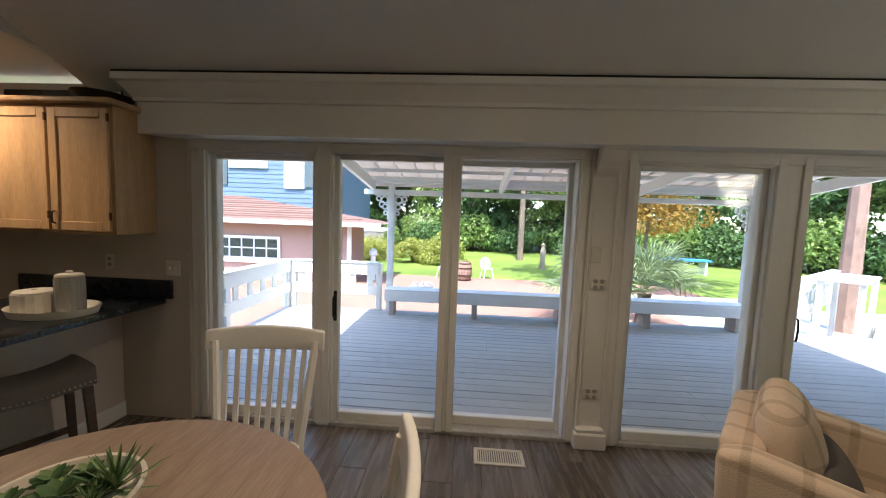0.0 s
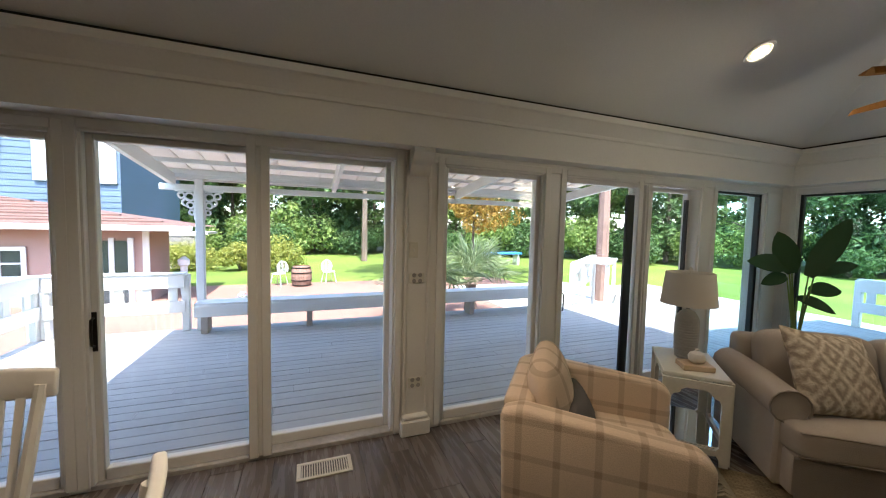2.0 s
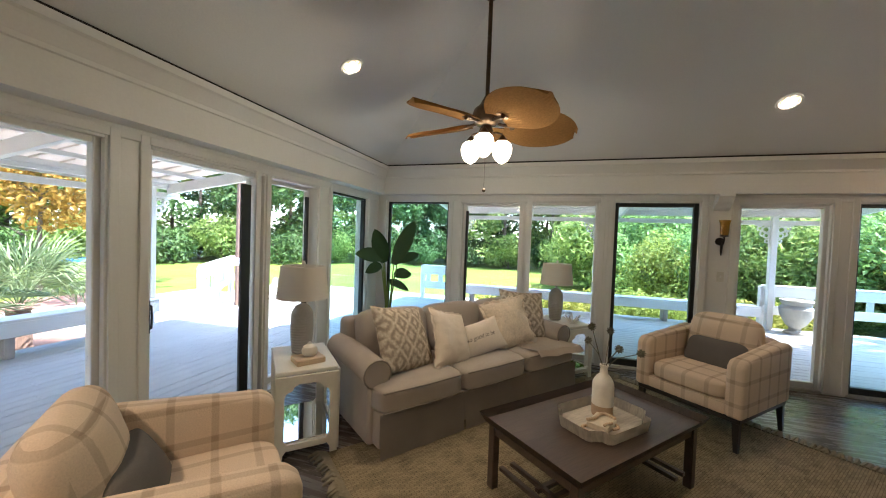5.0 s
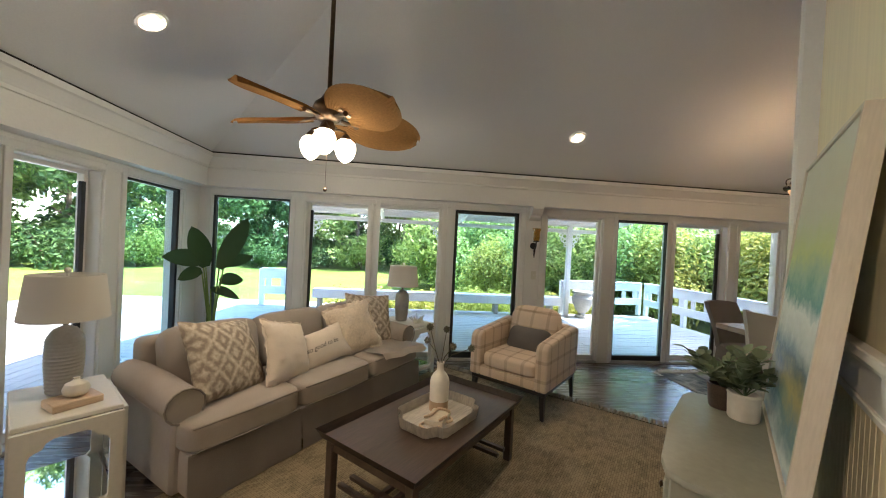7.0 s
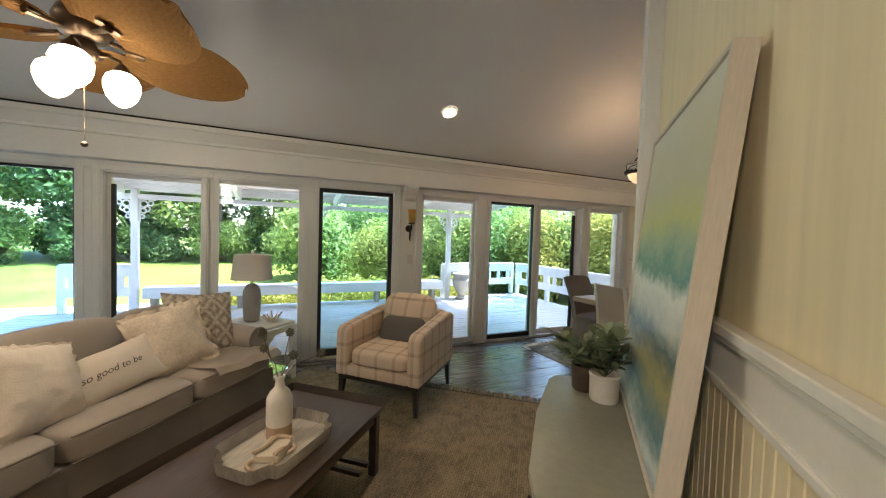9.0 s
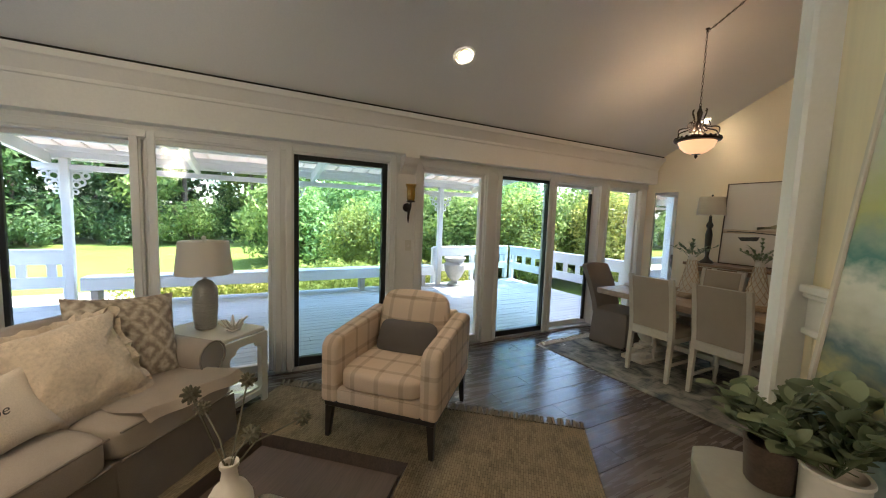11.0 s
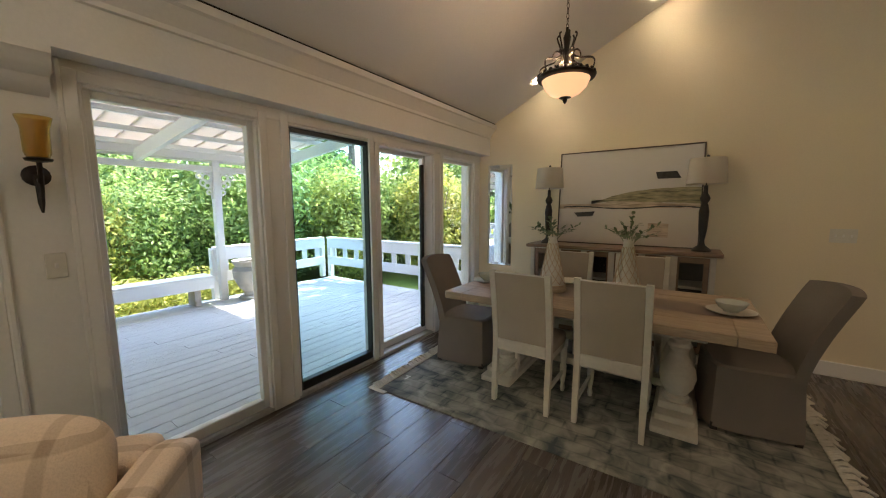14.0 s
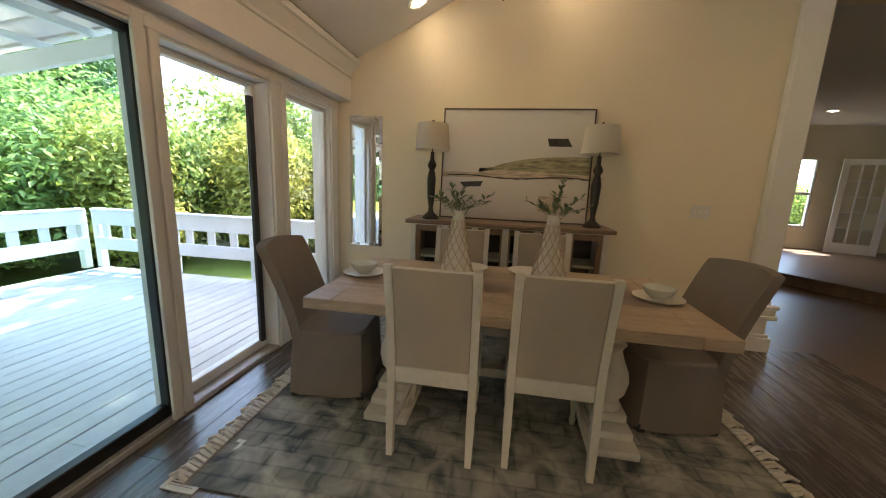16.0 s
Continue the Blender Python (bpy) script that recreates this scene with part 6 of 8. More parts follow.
def paint_material(name, layers, rough=0.6, scale=(1, 1, 1), warp=0.15, zscale=1.0):
    """A brushed painting: colours banded along local z and broken by strokes."""
    m, n, l, b = nodes_of(name)
    tc, sp, nz, nf = n.new("ShaderNodeTexCoord"), n.new("ShaderNodeSeparateXYZ"), n.new("ShaderNodeTexNoise"), n.new("ShaderNodeTexNoise")
    mp = n.new("ShaderNodeMapping")
    mp.inputs["Scale"].default_value = scale
    l.new(tc.outputs["Object"], sp.inputs[0])
    l.new(tc.outputs["Object"], mp.inputs[0])
    nz.inputs["Scale"].default_value, nz.inputs["Detail"].default_value = 2.2, 6
    nf.inputs["Scale"].default_value, nf.inputs["Detail"].default_value = 14, 5
    l.new(mp.outputs[0], nz.inputs["Vector"]); l.new(mp.outputs[0], nf.inputs["Vector"])
    ad = n.new("ShaderNodeMath")
    ad.operation, ad.inputs[1].default_value = "MULTIPLY_ADD", warp
    zs = n.new("ShaderNodeMath")
    zs.operation, zs.inputs[1].default_value = "MULTIPLY", zscale
    l.new(sp.outputs["Z"], zs.inputs[0])
    l.new(nz.outputs[0], ad.inputs[0]); l.new(zs.outputs[0], ad.inputs[2])
    a2 = n.new("ShaderNodeMath")
    a2.operation, a2.inputs[1].default_value = "MULTIPLY_ADD", warp * 0.5
    l.new(nf.outputs[0], a2.inputs[0]); l.new(ad.outputs[0], a2.inputs[2])
    r = n.new("ShaderNodeValToRGB")
    while len(r.color_ramp.elements) < len(layers):
        r.color_ramp.elements.new(0.5)
    for e, (p, c) in zip(r.color_ramp.elements, layers):
        e.position, e.color = p, (*c, 1)
    l.new(a2.outputs[0], r.inputs[0]); l.new(r.outputs[0], b.inputs["Base Color"])
    b.inputs["Roughness"].default_value = rough
    bp = n.new("ShaderNodeBump")
    bp.inputs["Strength"].default_value, bp.inputs["Distance"].default_value = 0.3, 0.004
    l.new(nf.outputs[0], bp.inputs["Height"]); l.new(bp.outputs[0], b.inputs["Normal"])
    return m


SEAPAINT = paint_material("seascape_paint", [(0.0, (0.07, 0.16, 0.30)), (0.10, (0.10, 0.22, 0.38)), (0.16, (0.55, 0.62, 0.60)), (0.24, (0.08, 0.20, 0.24)), (0.31, (0.38, 0.34, 0.14)), (0.37, (0.07, 0.12, 0.13)), (0.44, (0.50, 0.50, 0.42)), (0.52, (0.70, 0.70, 0.64)), (0.57, (0.08, 0.24, 0.22)), (0.62, (0.30, 0.40, 0.32)), (0.68, (0.48, 0.52, 0.22)), (0.78, (0.52, 0.54, 0.42)), (1.0, (0.60, 0.62, 0.54))], 0.45, (1.2, 1, 2.0), 0.16, 0.72)
lean1 = math.degrees(math.atan2(0.115, 1.20))
cv = thing("canvas_painting", DW @ pose(0.46, -0.18, 0.812, 0, 0, 0) @ pose(0, 0, 0, -lean1, 0, 0), "large blue-green seascape canvas in a pale frame leaning on the wall", "painting")
block("canvas", 0.02, 0.96, -0.004, 0.03, 0.02, 1.18, SEAPAINT, cv)
FRAMEW = surface("pale_wood_frame", (0.60, 0.55, 0.47), 0.6, 0.08, 40, 4, 0.1, stretch=(4, 4, 0.5))
for x0, x1, z0, z1 in ((0.0, 0.018, 0, 1.20), (0.962, 0.98, 0, 1.20), (0.018, 0.962, 0, 0.018), (0.018, 0.962, 1.182, 1.20)):
    block("frame", x0, x1, -0.012, 0.045, z0, z1, FRAMEW, cv, bevel=0.002)


def potted_plant(name, m, pot_mat, pot_profile, label, seed, n=70, spread=0.16, h=0.20, leaf=0.03, pot_label=""):
    g = random.Random(seed)
    p = thing(name, m, label, "plant", group="console plants")
    bm = nb()
    lathe(bm, pot_profile, 24)
    part("pot", bm, pot_mat, p, pot_label)
    top = max(z for r, z in pot_profile)
    for k in range(12):
        a, e = k * 2.4 + g.uniform(-0.3, 0.3), g.uniform(0.25, 1.45)
        d = Vector((math.cos(a) * math.cos(e), math.sin(a) * math.cos(e), math.sin(e)))
        L = g.uniform(0.8, 1.15)
        bm = nb()
        o = Vector((0, 0, top - 0.02))
        end = o + Vector((d.x * spread, d.y * spread, d.z * h)) * L
        tube(bm, [o, o + (end - o) * 0.5 + Vector((0, 0, 0.02)), end], [0.003, 0.0025, 0.0015], 5)
        for j in range(n // 12):
            t = 0.25 + 0.78 * j / (n // 12)
            c = o + (end - o) * min(1, t) + Vector((0, 0, 0.015))
            ld = (d * 0.5 + Vector((g.uniform(-1, 1), g.uniform(-1, 1), g.uniform(-0.2, 0.8)))).normalized()
            paddle(bm, c, c + ld * leaf * g.uniform(1.2, 2.0), leaf * g.uniform(0.5, 0.72), 0.006, 0.2)
        part("sprig", bm, EUCALYPT, p)
    return p


EUCALYPT = leaf_material("eucalyptus_leaves", (0.09, 0.13, 0.07), (0.26, 0.31, 0.19), 0.2)
potted_plant("potted_plant", DW @ pose(0.775, -0.27, 0.811), CERAMIC, [(0.055, 0), (0.06, 0.008), (0.062, 0.11), (0.066, 0.115), (0.064, 0.122), (0.055, 0.122), (0.054, 0.09)], "leafy grey-green plant in a cream ceramic pot", 3, 150, 0.21, 0.21, 0.036)
potted_plant("potted_plant", DW @ pose(0.685, -0.35, 0.811), DARKWOOD, [(0.05, 0), (0.055, 0.008), (0.062, 0.10), (0.064, 0.118), (0.055, 0.118), (0.05, 0.09)], "leafy grey-green plant in a dark wooden pot", 4, 140, 0.20, 0.21, 0.036)

# ---- fixtures on the window walls ----
def scroll_bracket(name, m):
    bm = nb()
    outl = [(0, 0), (0.15, 0), (0.15, -0.03), (0.135, -0.045), (0.125, -0.07), (0.10, -0.095), (0.07, -0.11), (0.06, -0.135), (0.035, -0.165), (0.0, -0.18)]
    extrude_xz(bm, outl, -0.075, 0.075)
    return solid(name, bm, WHITE, "white carved bracket under the soffit", "bracket", group="soffit brackets", m=m)


scroll_bracket("bracket", Matrix.Translation((1.40, NI, SOFF)) @ pose(0, 0, 0, 0, 0, -90))
scroll_bracket("bracket", Matrix.Translation((EI, -1.11, SOFF)) @ pose(0, 0, 0, 0, 0, 180))
bm = nb()
for x0, x1, y0, y1, z1 in ((1.28, 1.51, 3.13, 3.2, 0.12), ):
    box(bm, x0, x1, y0, y1, 0, z1, 0.01)
    box(bm, x0 + 0.015, x1 - 0.015, y0 + 0.012, y1, z1, z1 + 0.03, 0.008)
structure("baseboard_post", bm, WHITE, "white plinth at the foot of the window post", "baseboard")
bm = nb()
box(bm, EI - 0.05, EI, -1.22, -0.99, 0, 0.12, 0.01)
structure("baseboard_post_side", bm, WHITE, "white plinth at the foot of the window post", "baseboard")
bm = nb()
box(bm, 1.30, 1.325, NI - 0.018, NI, 0.12, SOFF, 0.006)
box(bm, 1.475, 1.50, NI - 0.018, NI, 0.12, SOFF, 0.006)
box(bm, EI - 0.018, EI, -1.005, -0.98, 0.12, SOFF, 0.006)
box(bm, EI - 0.018, EI, -1.23, -1.205, 0.12, SOFF, 0.006)
structure("trim_post_casing", bm, WHITE, "white casing strips on the window posts", "casing")


def wall_plate(name, m, w, h, kind_word, label):
    """Local x across, local z up, local -y out of the wall."""
    p = thing(name, m, label, kind_word, group="wall plates")
    block("plate", -w / 2, w / 2, -0.007, 0, -h / 2, h / 2, CREAMPAINT, p, bevel=0.003)
    n = max(1, round(w / 0.055))
    for i in range(n):
        x = (i - (n - 1) / 2) * 0.046
        if kind_word == "switch":
            block("toggle", x - 0.006, x + 0.006, -0.016, -0.007, -0.012, 0.012, WHITE, p, bevel=0.002)
        else:
            for z in (-0.022, 0.022):
                bm = nb()
                lathe(bm, [(0.016, 0), (0.016, 0.003), (0.0, 0.003)], 14, Matrix.Translation((x, -0.0075, z)) @ pose(0, 0, 0, 90))
                part("socket", bm, GREYCER, p)
    return p


wall_plate("switch_plate", Matrix.Translation((1.37, NI - 0.001, 1.40)), 0.07, 0.115, "switch", "cream single light switch on the window post")
wall_plate("outlet_plate", Matrix.Translation((1.40, NI - 0.001, 1.19)), 0.115, 0.07, "outlet", "cream wall plate with two jacks on the window post")
wall_plate("outlet_plate", Matrix.Translation((1.40, NI - 0.001, 0.39)), 0.115, 0.075, "outlet", "cream double outlet low on the window post")
wall_plate("switch_plate", Matrix.Translation((EI - 0.001, -1.14, 1.20)) @ pose(0, 0, 0, 0, 0, -90), 0.07, 0.115, "switch", "cream light switch on the window post")
wall_plate("switch_plate", Matrix.Translation((2.47, SY - 0.001, 1.21)) @ pose(0, 0, 0, 0, 0, 180), 0.16, 0.115, "switch", "cream triple light switch on the dining wall")
wall_plate("switch_plate", Matrix.Translation((-1.72, NI - 0.031, 1.17)), 0.115, 0.115, "switch", "cream double light switch beside the bar")
wall_plate("outlet_plate", Matrix.Translation((-2.22, NI - 0.031, 1.20)), 0.07, 0.115, "outlet", "cream outlet on the kitchen wall")

sc = thing("wall_sconce", Matrix.Translation((EI, -1.115, 0)), "black iron wall sconce with an amber glass shade", "sconce")
bm = nb()
lathe(bm, [(0.045, -0.0), (0.045, 0.015), (0.02, 0.025), (0.0, 0.026)], 16, Matrix.Translation((0, 0, 1.60)) @ pose(0, 0, 0, 0, -90))
tube(bm, [(-0.02, 0, 1.60), (-0.09, 0, 1.57), (-0.11, 0, 1.61), (-0.11, 0, 1.655)], 0.009, 8)
tube(bm, [(-0.05, 0, 1.60), (-0.06, 0, 1.55), (-0.05, 0, 1.48), (-0.055, 0, 1.44)], [0.018, 0.014, 0.011, 0.004], 8)
lathe(bm, [(0.01, 1.65), (0.04, 1.655), (0.045, 1.665), (0.03, 1.67)], 16, Matrix.Translation((-0.11, 0, 0)))
part("bracket", bm, IRON, sc)
bm = nb()
lathe(bm, [(0.034, 1.668), (0.042, 1.69), (0.043, 1.79), (0.056, 1.835), (0.052, 1.835), (0.038, 1.78), (0.038, 1.70), (0.030, 1.672)], 20, Matrix.Translation((-0.11, 0, 0)))
AMBER, _n, _l, _b = nodes_of("amber_glass")
_b.inputs["Base Color"].default_value, _b.inputs["Roughness"].default_value = (0.80, 0.55, 0.16, 1), 0.15
_b.inputs["Transmission Weight"].default_value = 0.85
part("shade", bm, AMBER, sc, "amber glass cylinder shade")


def door_pull(m, mat, L=0.17):
    bm = nb()
    tube(bm, [(0, 0, -L / 2), (0, -0.035, -L / 2 + 0.012), (0, -0.04, 0), (0, -0.035, L / 2 - 0.012), (0, 0, L / 2)], 0.007, 8)
    box(bm, -0.014, 0.014, -0.006, 0, -L / 2 - 0.03, L / 2 + 0.03, 0.003)
    me = finish(bm, "handle", mat)
    ob = new("handle", me)
    ob.matrix_basis = m
    return ob


for par, m, mt in ((door1, Matrix.Translation((-0.508, NY - 0.03, 0.93)), IRON), (door2, Matrix.Translation((2.765, NY - 0.03, 0.93)), IRON), (door3, Matrix.Translation((EX - 0.03, 0.175, 0.95)) @ pose(0, 0, 0, 0, 0, -90), WHITE), (door4, Matrix.Translation((EX - 0.03, -3.14, 0.95)) @ pose(0, 0, 0, 0, 0, -90), WHITE)):
    hd = door_pull(m, mt)
    hd.parent = par


def floor_vent(m, label):
    v = thing("floor_vent", m, label, "vent", group="floor vents")
    for x0, x1, y0, y1 in ((-0.17, 0.17, -0.085, -0.062), (-0.17, 0.17, 0.062, 0.085), (-0.17, -0.145, -0.062, 0.062), (0.145, 0.17, -0.062, 0.062)):
        block("frame", x0, x1, y0, y1, 0.0, 0.008, CREAMPAINT, v, bevel=0.002)
    # thin black sheet that paints the darkness between the slats; no opening is cut
    block("duct_shade", -0.145, 0.145, -0.062, 0.062, 0.0, 0.002, BLACKWOOD, v)
    for i in range(19):
        x = -0.137 + i * 0.0152
        block("slat", x - 0.0035, x + 0.0035, -0.062, 0.062, 0.002, 0.0065, CREAMPAINT, v)
    return v


floor_vent(pose(0.738, 2.983, 0.001), "cream metal floor vent by the patio door")
floor_vent(pose(5.50, -2.90, 0.001, 0, 0, 90), "cream metal floor vent by the dining rug")

# ---- dining room ----
DROOM = weave_material("faded_rug_pile", (0.07, 0.085, 0.09), (0.44, 0.42, 0.36), 5, 1.0, contrast=0.10)
for nd in DROOM.node_tree.nodes:
    if nd.bl_idname == "ShaderNodeTexNoise":
        nd.inputs["Scale"].default_value, nd.inputs["Detail"].default_value, nd.inputs["Distortion"].default_value = 5.5, 7, 0.9
    if nd.bl_idname == "ShaderNodeMapRange":
        nd.inputs[1].default_value, nd.inputs[2].default_value = 0.38, 0.76
rug("dining_rug", pose(4.15, -3.87, 0, 0, 0, 1.5), 2.76, 2.14, DROOM, surface("cream_fringe", (0.62, 0.58, 0.50), 0.9, 0.15), "faded blue-grey patterned rug with a cream fringe", "x")

OAKTOP = surface("bleached_oak", (0.44, 0.335, 0.235), 0.5, 0.20, 26, 4, 0.08, stretch=(0.5, 6, 6))
CHALK = surface("chalky_cream_paint", (0.64, 0.60, 0.52), 0.6, 0.06, 40, 4, 0.1)
dt = thing("dining_table", Matrix.Translation((4.145, -3.78, 0)), "bleached oak trestle dining table on cream baluster pedestals", "dining table")
TW, TD = 2.07, 1.07
for k in range(5):
    y0 = -TD / 2 + TD * k / 5
    block("plank", -TW / 2 + 0.16, TW / 2 - 0.16, y0 + 0.0015, y0 + TD / 5 - 0.0015, 0.70, 0.76, OAKTOP, dt, bevel=0.003)
for s in (-1, 1):
    a, b = sorted((s * (TW / 2 - 0.158), s * TW / 2))
    block("breadboard_end", a, b, -TD / 2, TD / 2, 0.70, 0.76, OAKTOP, dt, bevel=0.004)
for s in (-1, 1):
    block("apron", -0.76, 0.76, s * 0.30 - 0.02, s * 0.30 + 0.02, 0.62, 0.70, CHALK, dt, bevel=0.004)
    px = s * 0.62
    p = thing("pedestal", pose(px, 0, 0), "", "")
    p.parent = dt
    for y0, y1, z0, z1, e in ((-0.42, 0.42, 0.0, 0.055, 0.13), (-0.34, 0.34, 0.055, 0.105, 0.115), (-0.26, 0.26, 0.105, 0.16, 0.10), (-0.36, 0.36, 0.66, 0.70, 0.09), (-0.28, 0.28, 0.62, 0.66, 0.075)):
        block("plinth", -e, e, y0, y1, z0, z1, CHALK, p, bevel=0.014, seg=2)
    for y in (-0.17, 0.17):
        bm = nb()
        lathe(bm, [(0.075, 0.16), (0.078, 0.19), (0.06, 0.205), (0.095, 0.26), (0.108, 0.32), (0.10, 0.38), (0.07, 0.45), (0.055, 0.50), (0.06, 0.52), (0.075, 0.54), (0.06, 0.56), (0.065, 0.62)], 20, Matrix.Translation((0, y, 0)))
        part("baluster", bm, CHALK, p)
block("stretcher", -0.62, 0.62, -0.045, 0.045, 0.16, 0.22, CHALK, dt, bevel=0.006)


def side_chair(m, group="side chairs"):
    """Faces local +y; the back is at local -y, upholstered in a white frame."""
    c = thing("dining_chair", m, "white-framed dining chair with beige linen seat and back", "dining chair", group=group)
    W = 0.44
    for s in (-1, 1):
        bm = nb()
        x = s * (W / 2 - 0.02)
        path = [(0.035, 0.0), (0.045, 0.2), (0.06, 0.42), (0.055, 0.55), (0.02, 0.80), (-0.02, 1.0)]
        for i, (a, b) in enumerate(zip(path, path[1:])):
            w0, w1 = 0.019, 0.019
            va = [bm.verts.new((x + dx * w0 * (1 if i else 0.8), a[0] + dy * 0.021 * (1 if i else 0.85), a[1])) for dx, dy in ((-1, -1), (1, -1), (1, 1), (-1, 1))]
            vb = [bm.verts.new((x + dx * w1, b[0] + dy * 0.021, b[1])) for dx, dy in ((-1, -1), (1, -1), (1, 1), (-1, 1))]
            for j in range(4):
                k = (j + 1) % 4
                bm.faces.new((va[j], va[k], vb[k], vb[j]))
            if i == 0:
                bm.faces.new(va[::-1])
            if i == 4:
                bm.faces.new(vb)
        bmesh.ops.remove_doubles(bm, verts=bm.verts, dist=0.0008)
        part("back_leg", bm, CHALK, c, smooth=30)
        bm = nb()
        lathe(bm, [(0.014, 0.0), (0.02, 0.03), (0.014, 0.06), (0.022, 0.12), (0.026, 0.2), (0.018, 0.24), (0.026, 0.26), (0.026, 0.36)], 12, Matrix.Translation((s * (W / 2 - 0.03), 0.45, 0)))
        box(bm, s * (W / 2 - 0.03) - 0.026, s * (W / 2 - 0.03) + 0.026, 0.424, 0.476, 0.36, 0.43, 0.003)
        part("front_leg", bm, CHALK, c)
        block("side_rail", s * (W / 2 - 0.03) - 0.012, s * (W / 2 - 0.03) + 0.012, 0.07, 0.43, 0.37, 0.43, CHALK, c)
        block("stretcher", s * (W / 2 - 0.03) - 0.01, s * (W / 2 - 0.03) + 0.01, 0.06, 0.43, 0.15, 0.175, CHALK, c)
    block("front_rail", -W / 2 + 0.05, W / 2 - 0.05, 0.438, 0.462, 0.37, 0.43, CHALK, c)
    bm = nb()
    box(bm, -W / 2 + 0.04, W / 2 - 0.04, 0.035, 0.075, 0.40, 0.485, 0.004)
    part("back_rail", bm, CHALK, c)
    block("top_rail", -W / 2 + 0.04, W / 2 - 0.04, -0.03, 0.0, 0.965, 0.99, CHALK, c, m=None)
    bm = nb()
    prof = [(0.487, 0.056), (0.55, 0.055), (0.70, 0.035), (0.85, 0.008), (0.985, -0.018)]
    N = 8
    def sheet(off, bulge):
        g = []
        for z, y in prof:
            r = []
            for i in range(N + 1):
                u = i / N * 2 - 1
                r.append(bm.verts.new((u * (W / 2 - 0.042), y + off + bulge * (1 - u * u) * (1 if 0.5 < z < 0.95 else 0.2), z)))
            g.append(r)
        return g
    A, Bk = sheet(-0.017, -0.010), sheet(0.022, 0.018)
    for g in (A, Bk):
        for p, q in zip(g, g[1:]):
            for i in range(N):
                bm.faces.new((p[i], p[i + 1], q[i + 1], q[i]))
    for i in range(len(prof) - 1):
        for e in (0, N):
            bm.faces.new((A[i][e], A[i + 1][e], Bk[i + 1][e], Bk[i][e]))
    for i in range(N):
        for e in (0, -1):
            bm.faces.new((A[e][i], A[e][i + 1], Bk[e][i + 1], Bk[e][i]))
    part("back_pad", bm, BEIGE, c, "beige linen back")
    bm = nb()
    cushion(bm, W - 0.01, 0.44, 0.09, Matrix.Translation((0, 0.262, 0.455)), 6, 8, 0.0)
    part("seat", bm, BEIGE, c, "dark shaded linen seat")
    return c


BEIGE = surface("beige_linen", (0.44, 0.375, 0.30), 0.92, 0.08, 260, 4, 0.3, spec=0.15)
SLIP = surface("taupe_slipcover", (0.235, 0.20, 0.175), 0.95, 0.10, 240, 4, 0.3, spec=0.15)
ch = side_chair(pose(4.46, -3.11, 0.012, 0, 0, 180))
copy_thing(ch, pose(3.883, -3.15, 0.012, 0, 0, 180))
copy_thing(ch, pose(4.50, -4.52, 0.012, 0, 0, 0))
copy_thing(ch, pose(3.86, -4.52, 0.012, 0, 0, 0))


def slip_chair(m):
    """Faces local +y; slipcovered to the floor with a scooped raked back."""
    c = thing("slipcovered_chair", m, "taupe slipcovered dining chair with a curved back", "dining chair", group="end chairs")
    bm = nb()
    sec = [(0.06, -0.25, 0.27, 0.27), (0.2, -0.245, 0.262, 0.262), (0.40, -0.235, 0.255, 0.25), (0.46, -0.235, 0.25, 0.245), (0.475, -0.22, 0.235, 0.23)]
    rings = []
    K = 24
    for z, yb, yf, hx in sec:
        ring = []
        for i in range(K):
            a = 2 * math.pi * i / K
            cx, sy = math.cos(a), math.sin(a)
            q = (abs(cx) ** 6 + abs(sy) ** 6) ** (-1 / 6)
            fl = 0.006 * math.sin(a * 7) * (1 - z / 0.5)
            ring.append(bm.verts.new((cx * q * (hx + fl), sy * q * ((yf - yb) / 2 + fl) + (yf + yb) / 2, z - 0.035)))
        rings.append(ring)
    for a, b in zip(rings, rings[1:]):
        for i in range(K):
            j = (i + 1) % K
            bm.faces.new((a[i], a[j], b[j], b[i]))
    bm.faces.new(rings[-1])
    part("skirted_seat", bm, SLIP, c)
    bm = nb()
    g1, g2 = [], []
    for j in range(11):
        t = j / 10
        z = 0.40 + 0.57 * t
        y = -0.19 - 0.20 * t ** 1.4
        top = 1.0 if t < 0.9 else 1 - (t - 0.9) * 0.3
        r1, r2 = [], []
        for i in range(11):
            u = i / 10 * 2 - 1
            zz = z - 0.02 * abs(u) ** 3 * t
            curve = 0.05 * u * u
            r1.append(bm.verts.new((u * 0.245 * top, y + curve, zz)))
            r2.append(bm.verts.new((u * 0.25 * top, y + curve - 0.06, zz - 0.004)))
        g1.append(r1); g2.append(r2)
    for g in (g1, g2):
        for p, q in zip(g, g[1:]):
            for i in range(10):
                bm.faces.new((p[i], p[i + 1], q[i + 1], q[i]))
    for p, q in zip(range(10), range(1, 11)):
        for e in (0, 10):
            bm.faces.new((g1[p][e], g1[q][e], g2[q][e], g2[p][e]))
    for i in range(10):
        for e in (0, -1):
            bm.faces.new((g1[e][i], g1[e][i + 1], g2[e][i + 1], g2[e][i]))
    part("backrest", bm, SLIP, c, smooth=60)
    for x in (-0.22, 0.22):
        for y in (-0.2, 0.22):
            block("foot", x - 0.02, x + 0.02, y - 0.02, y + 0.02, 0.0, 0.05, BLACKWOOD, c)
    return c


e1 = slip_chair(pose(5.23, -3.74, 0.012, 0, 0, 96))
copy_thing(e1, pose(3.13, -3.88, 0.012, 0, 0, -81))

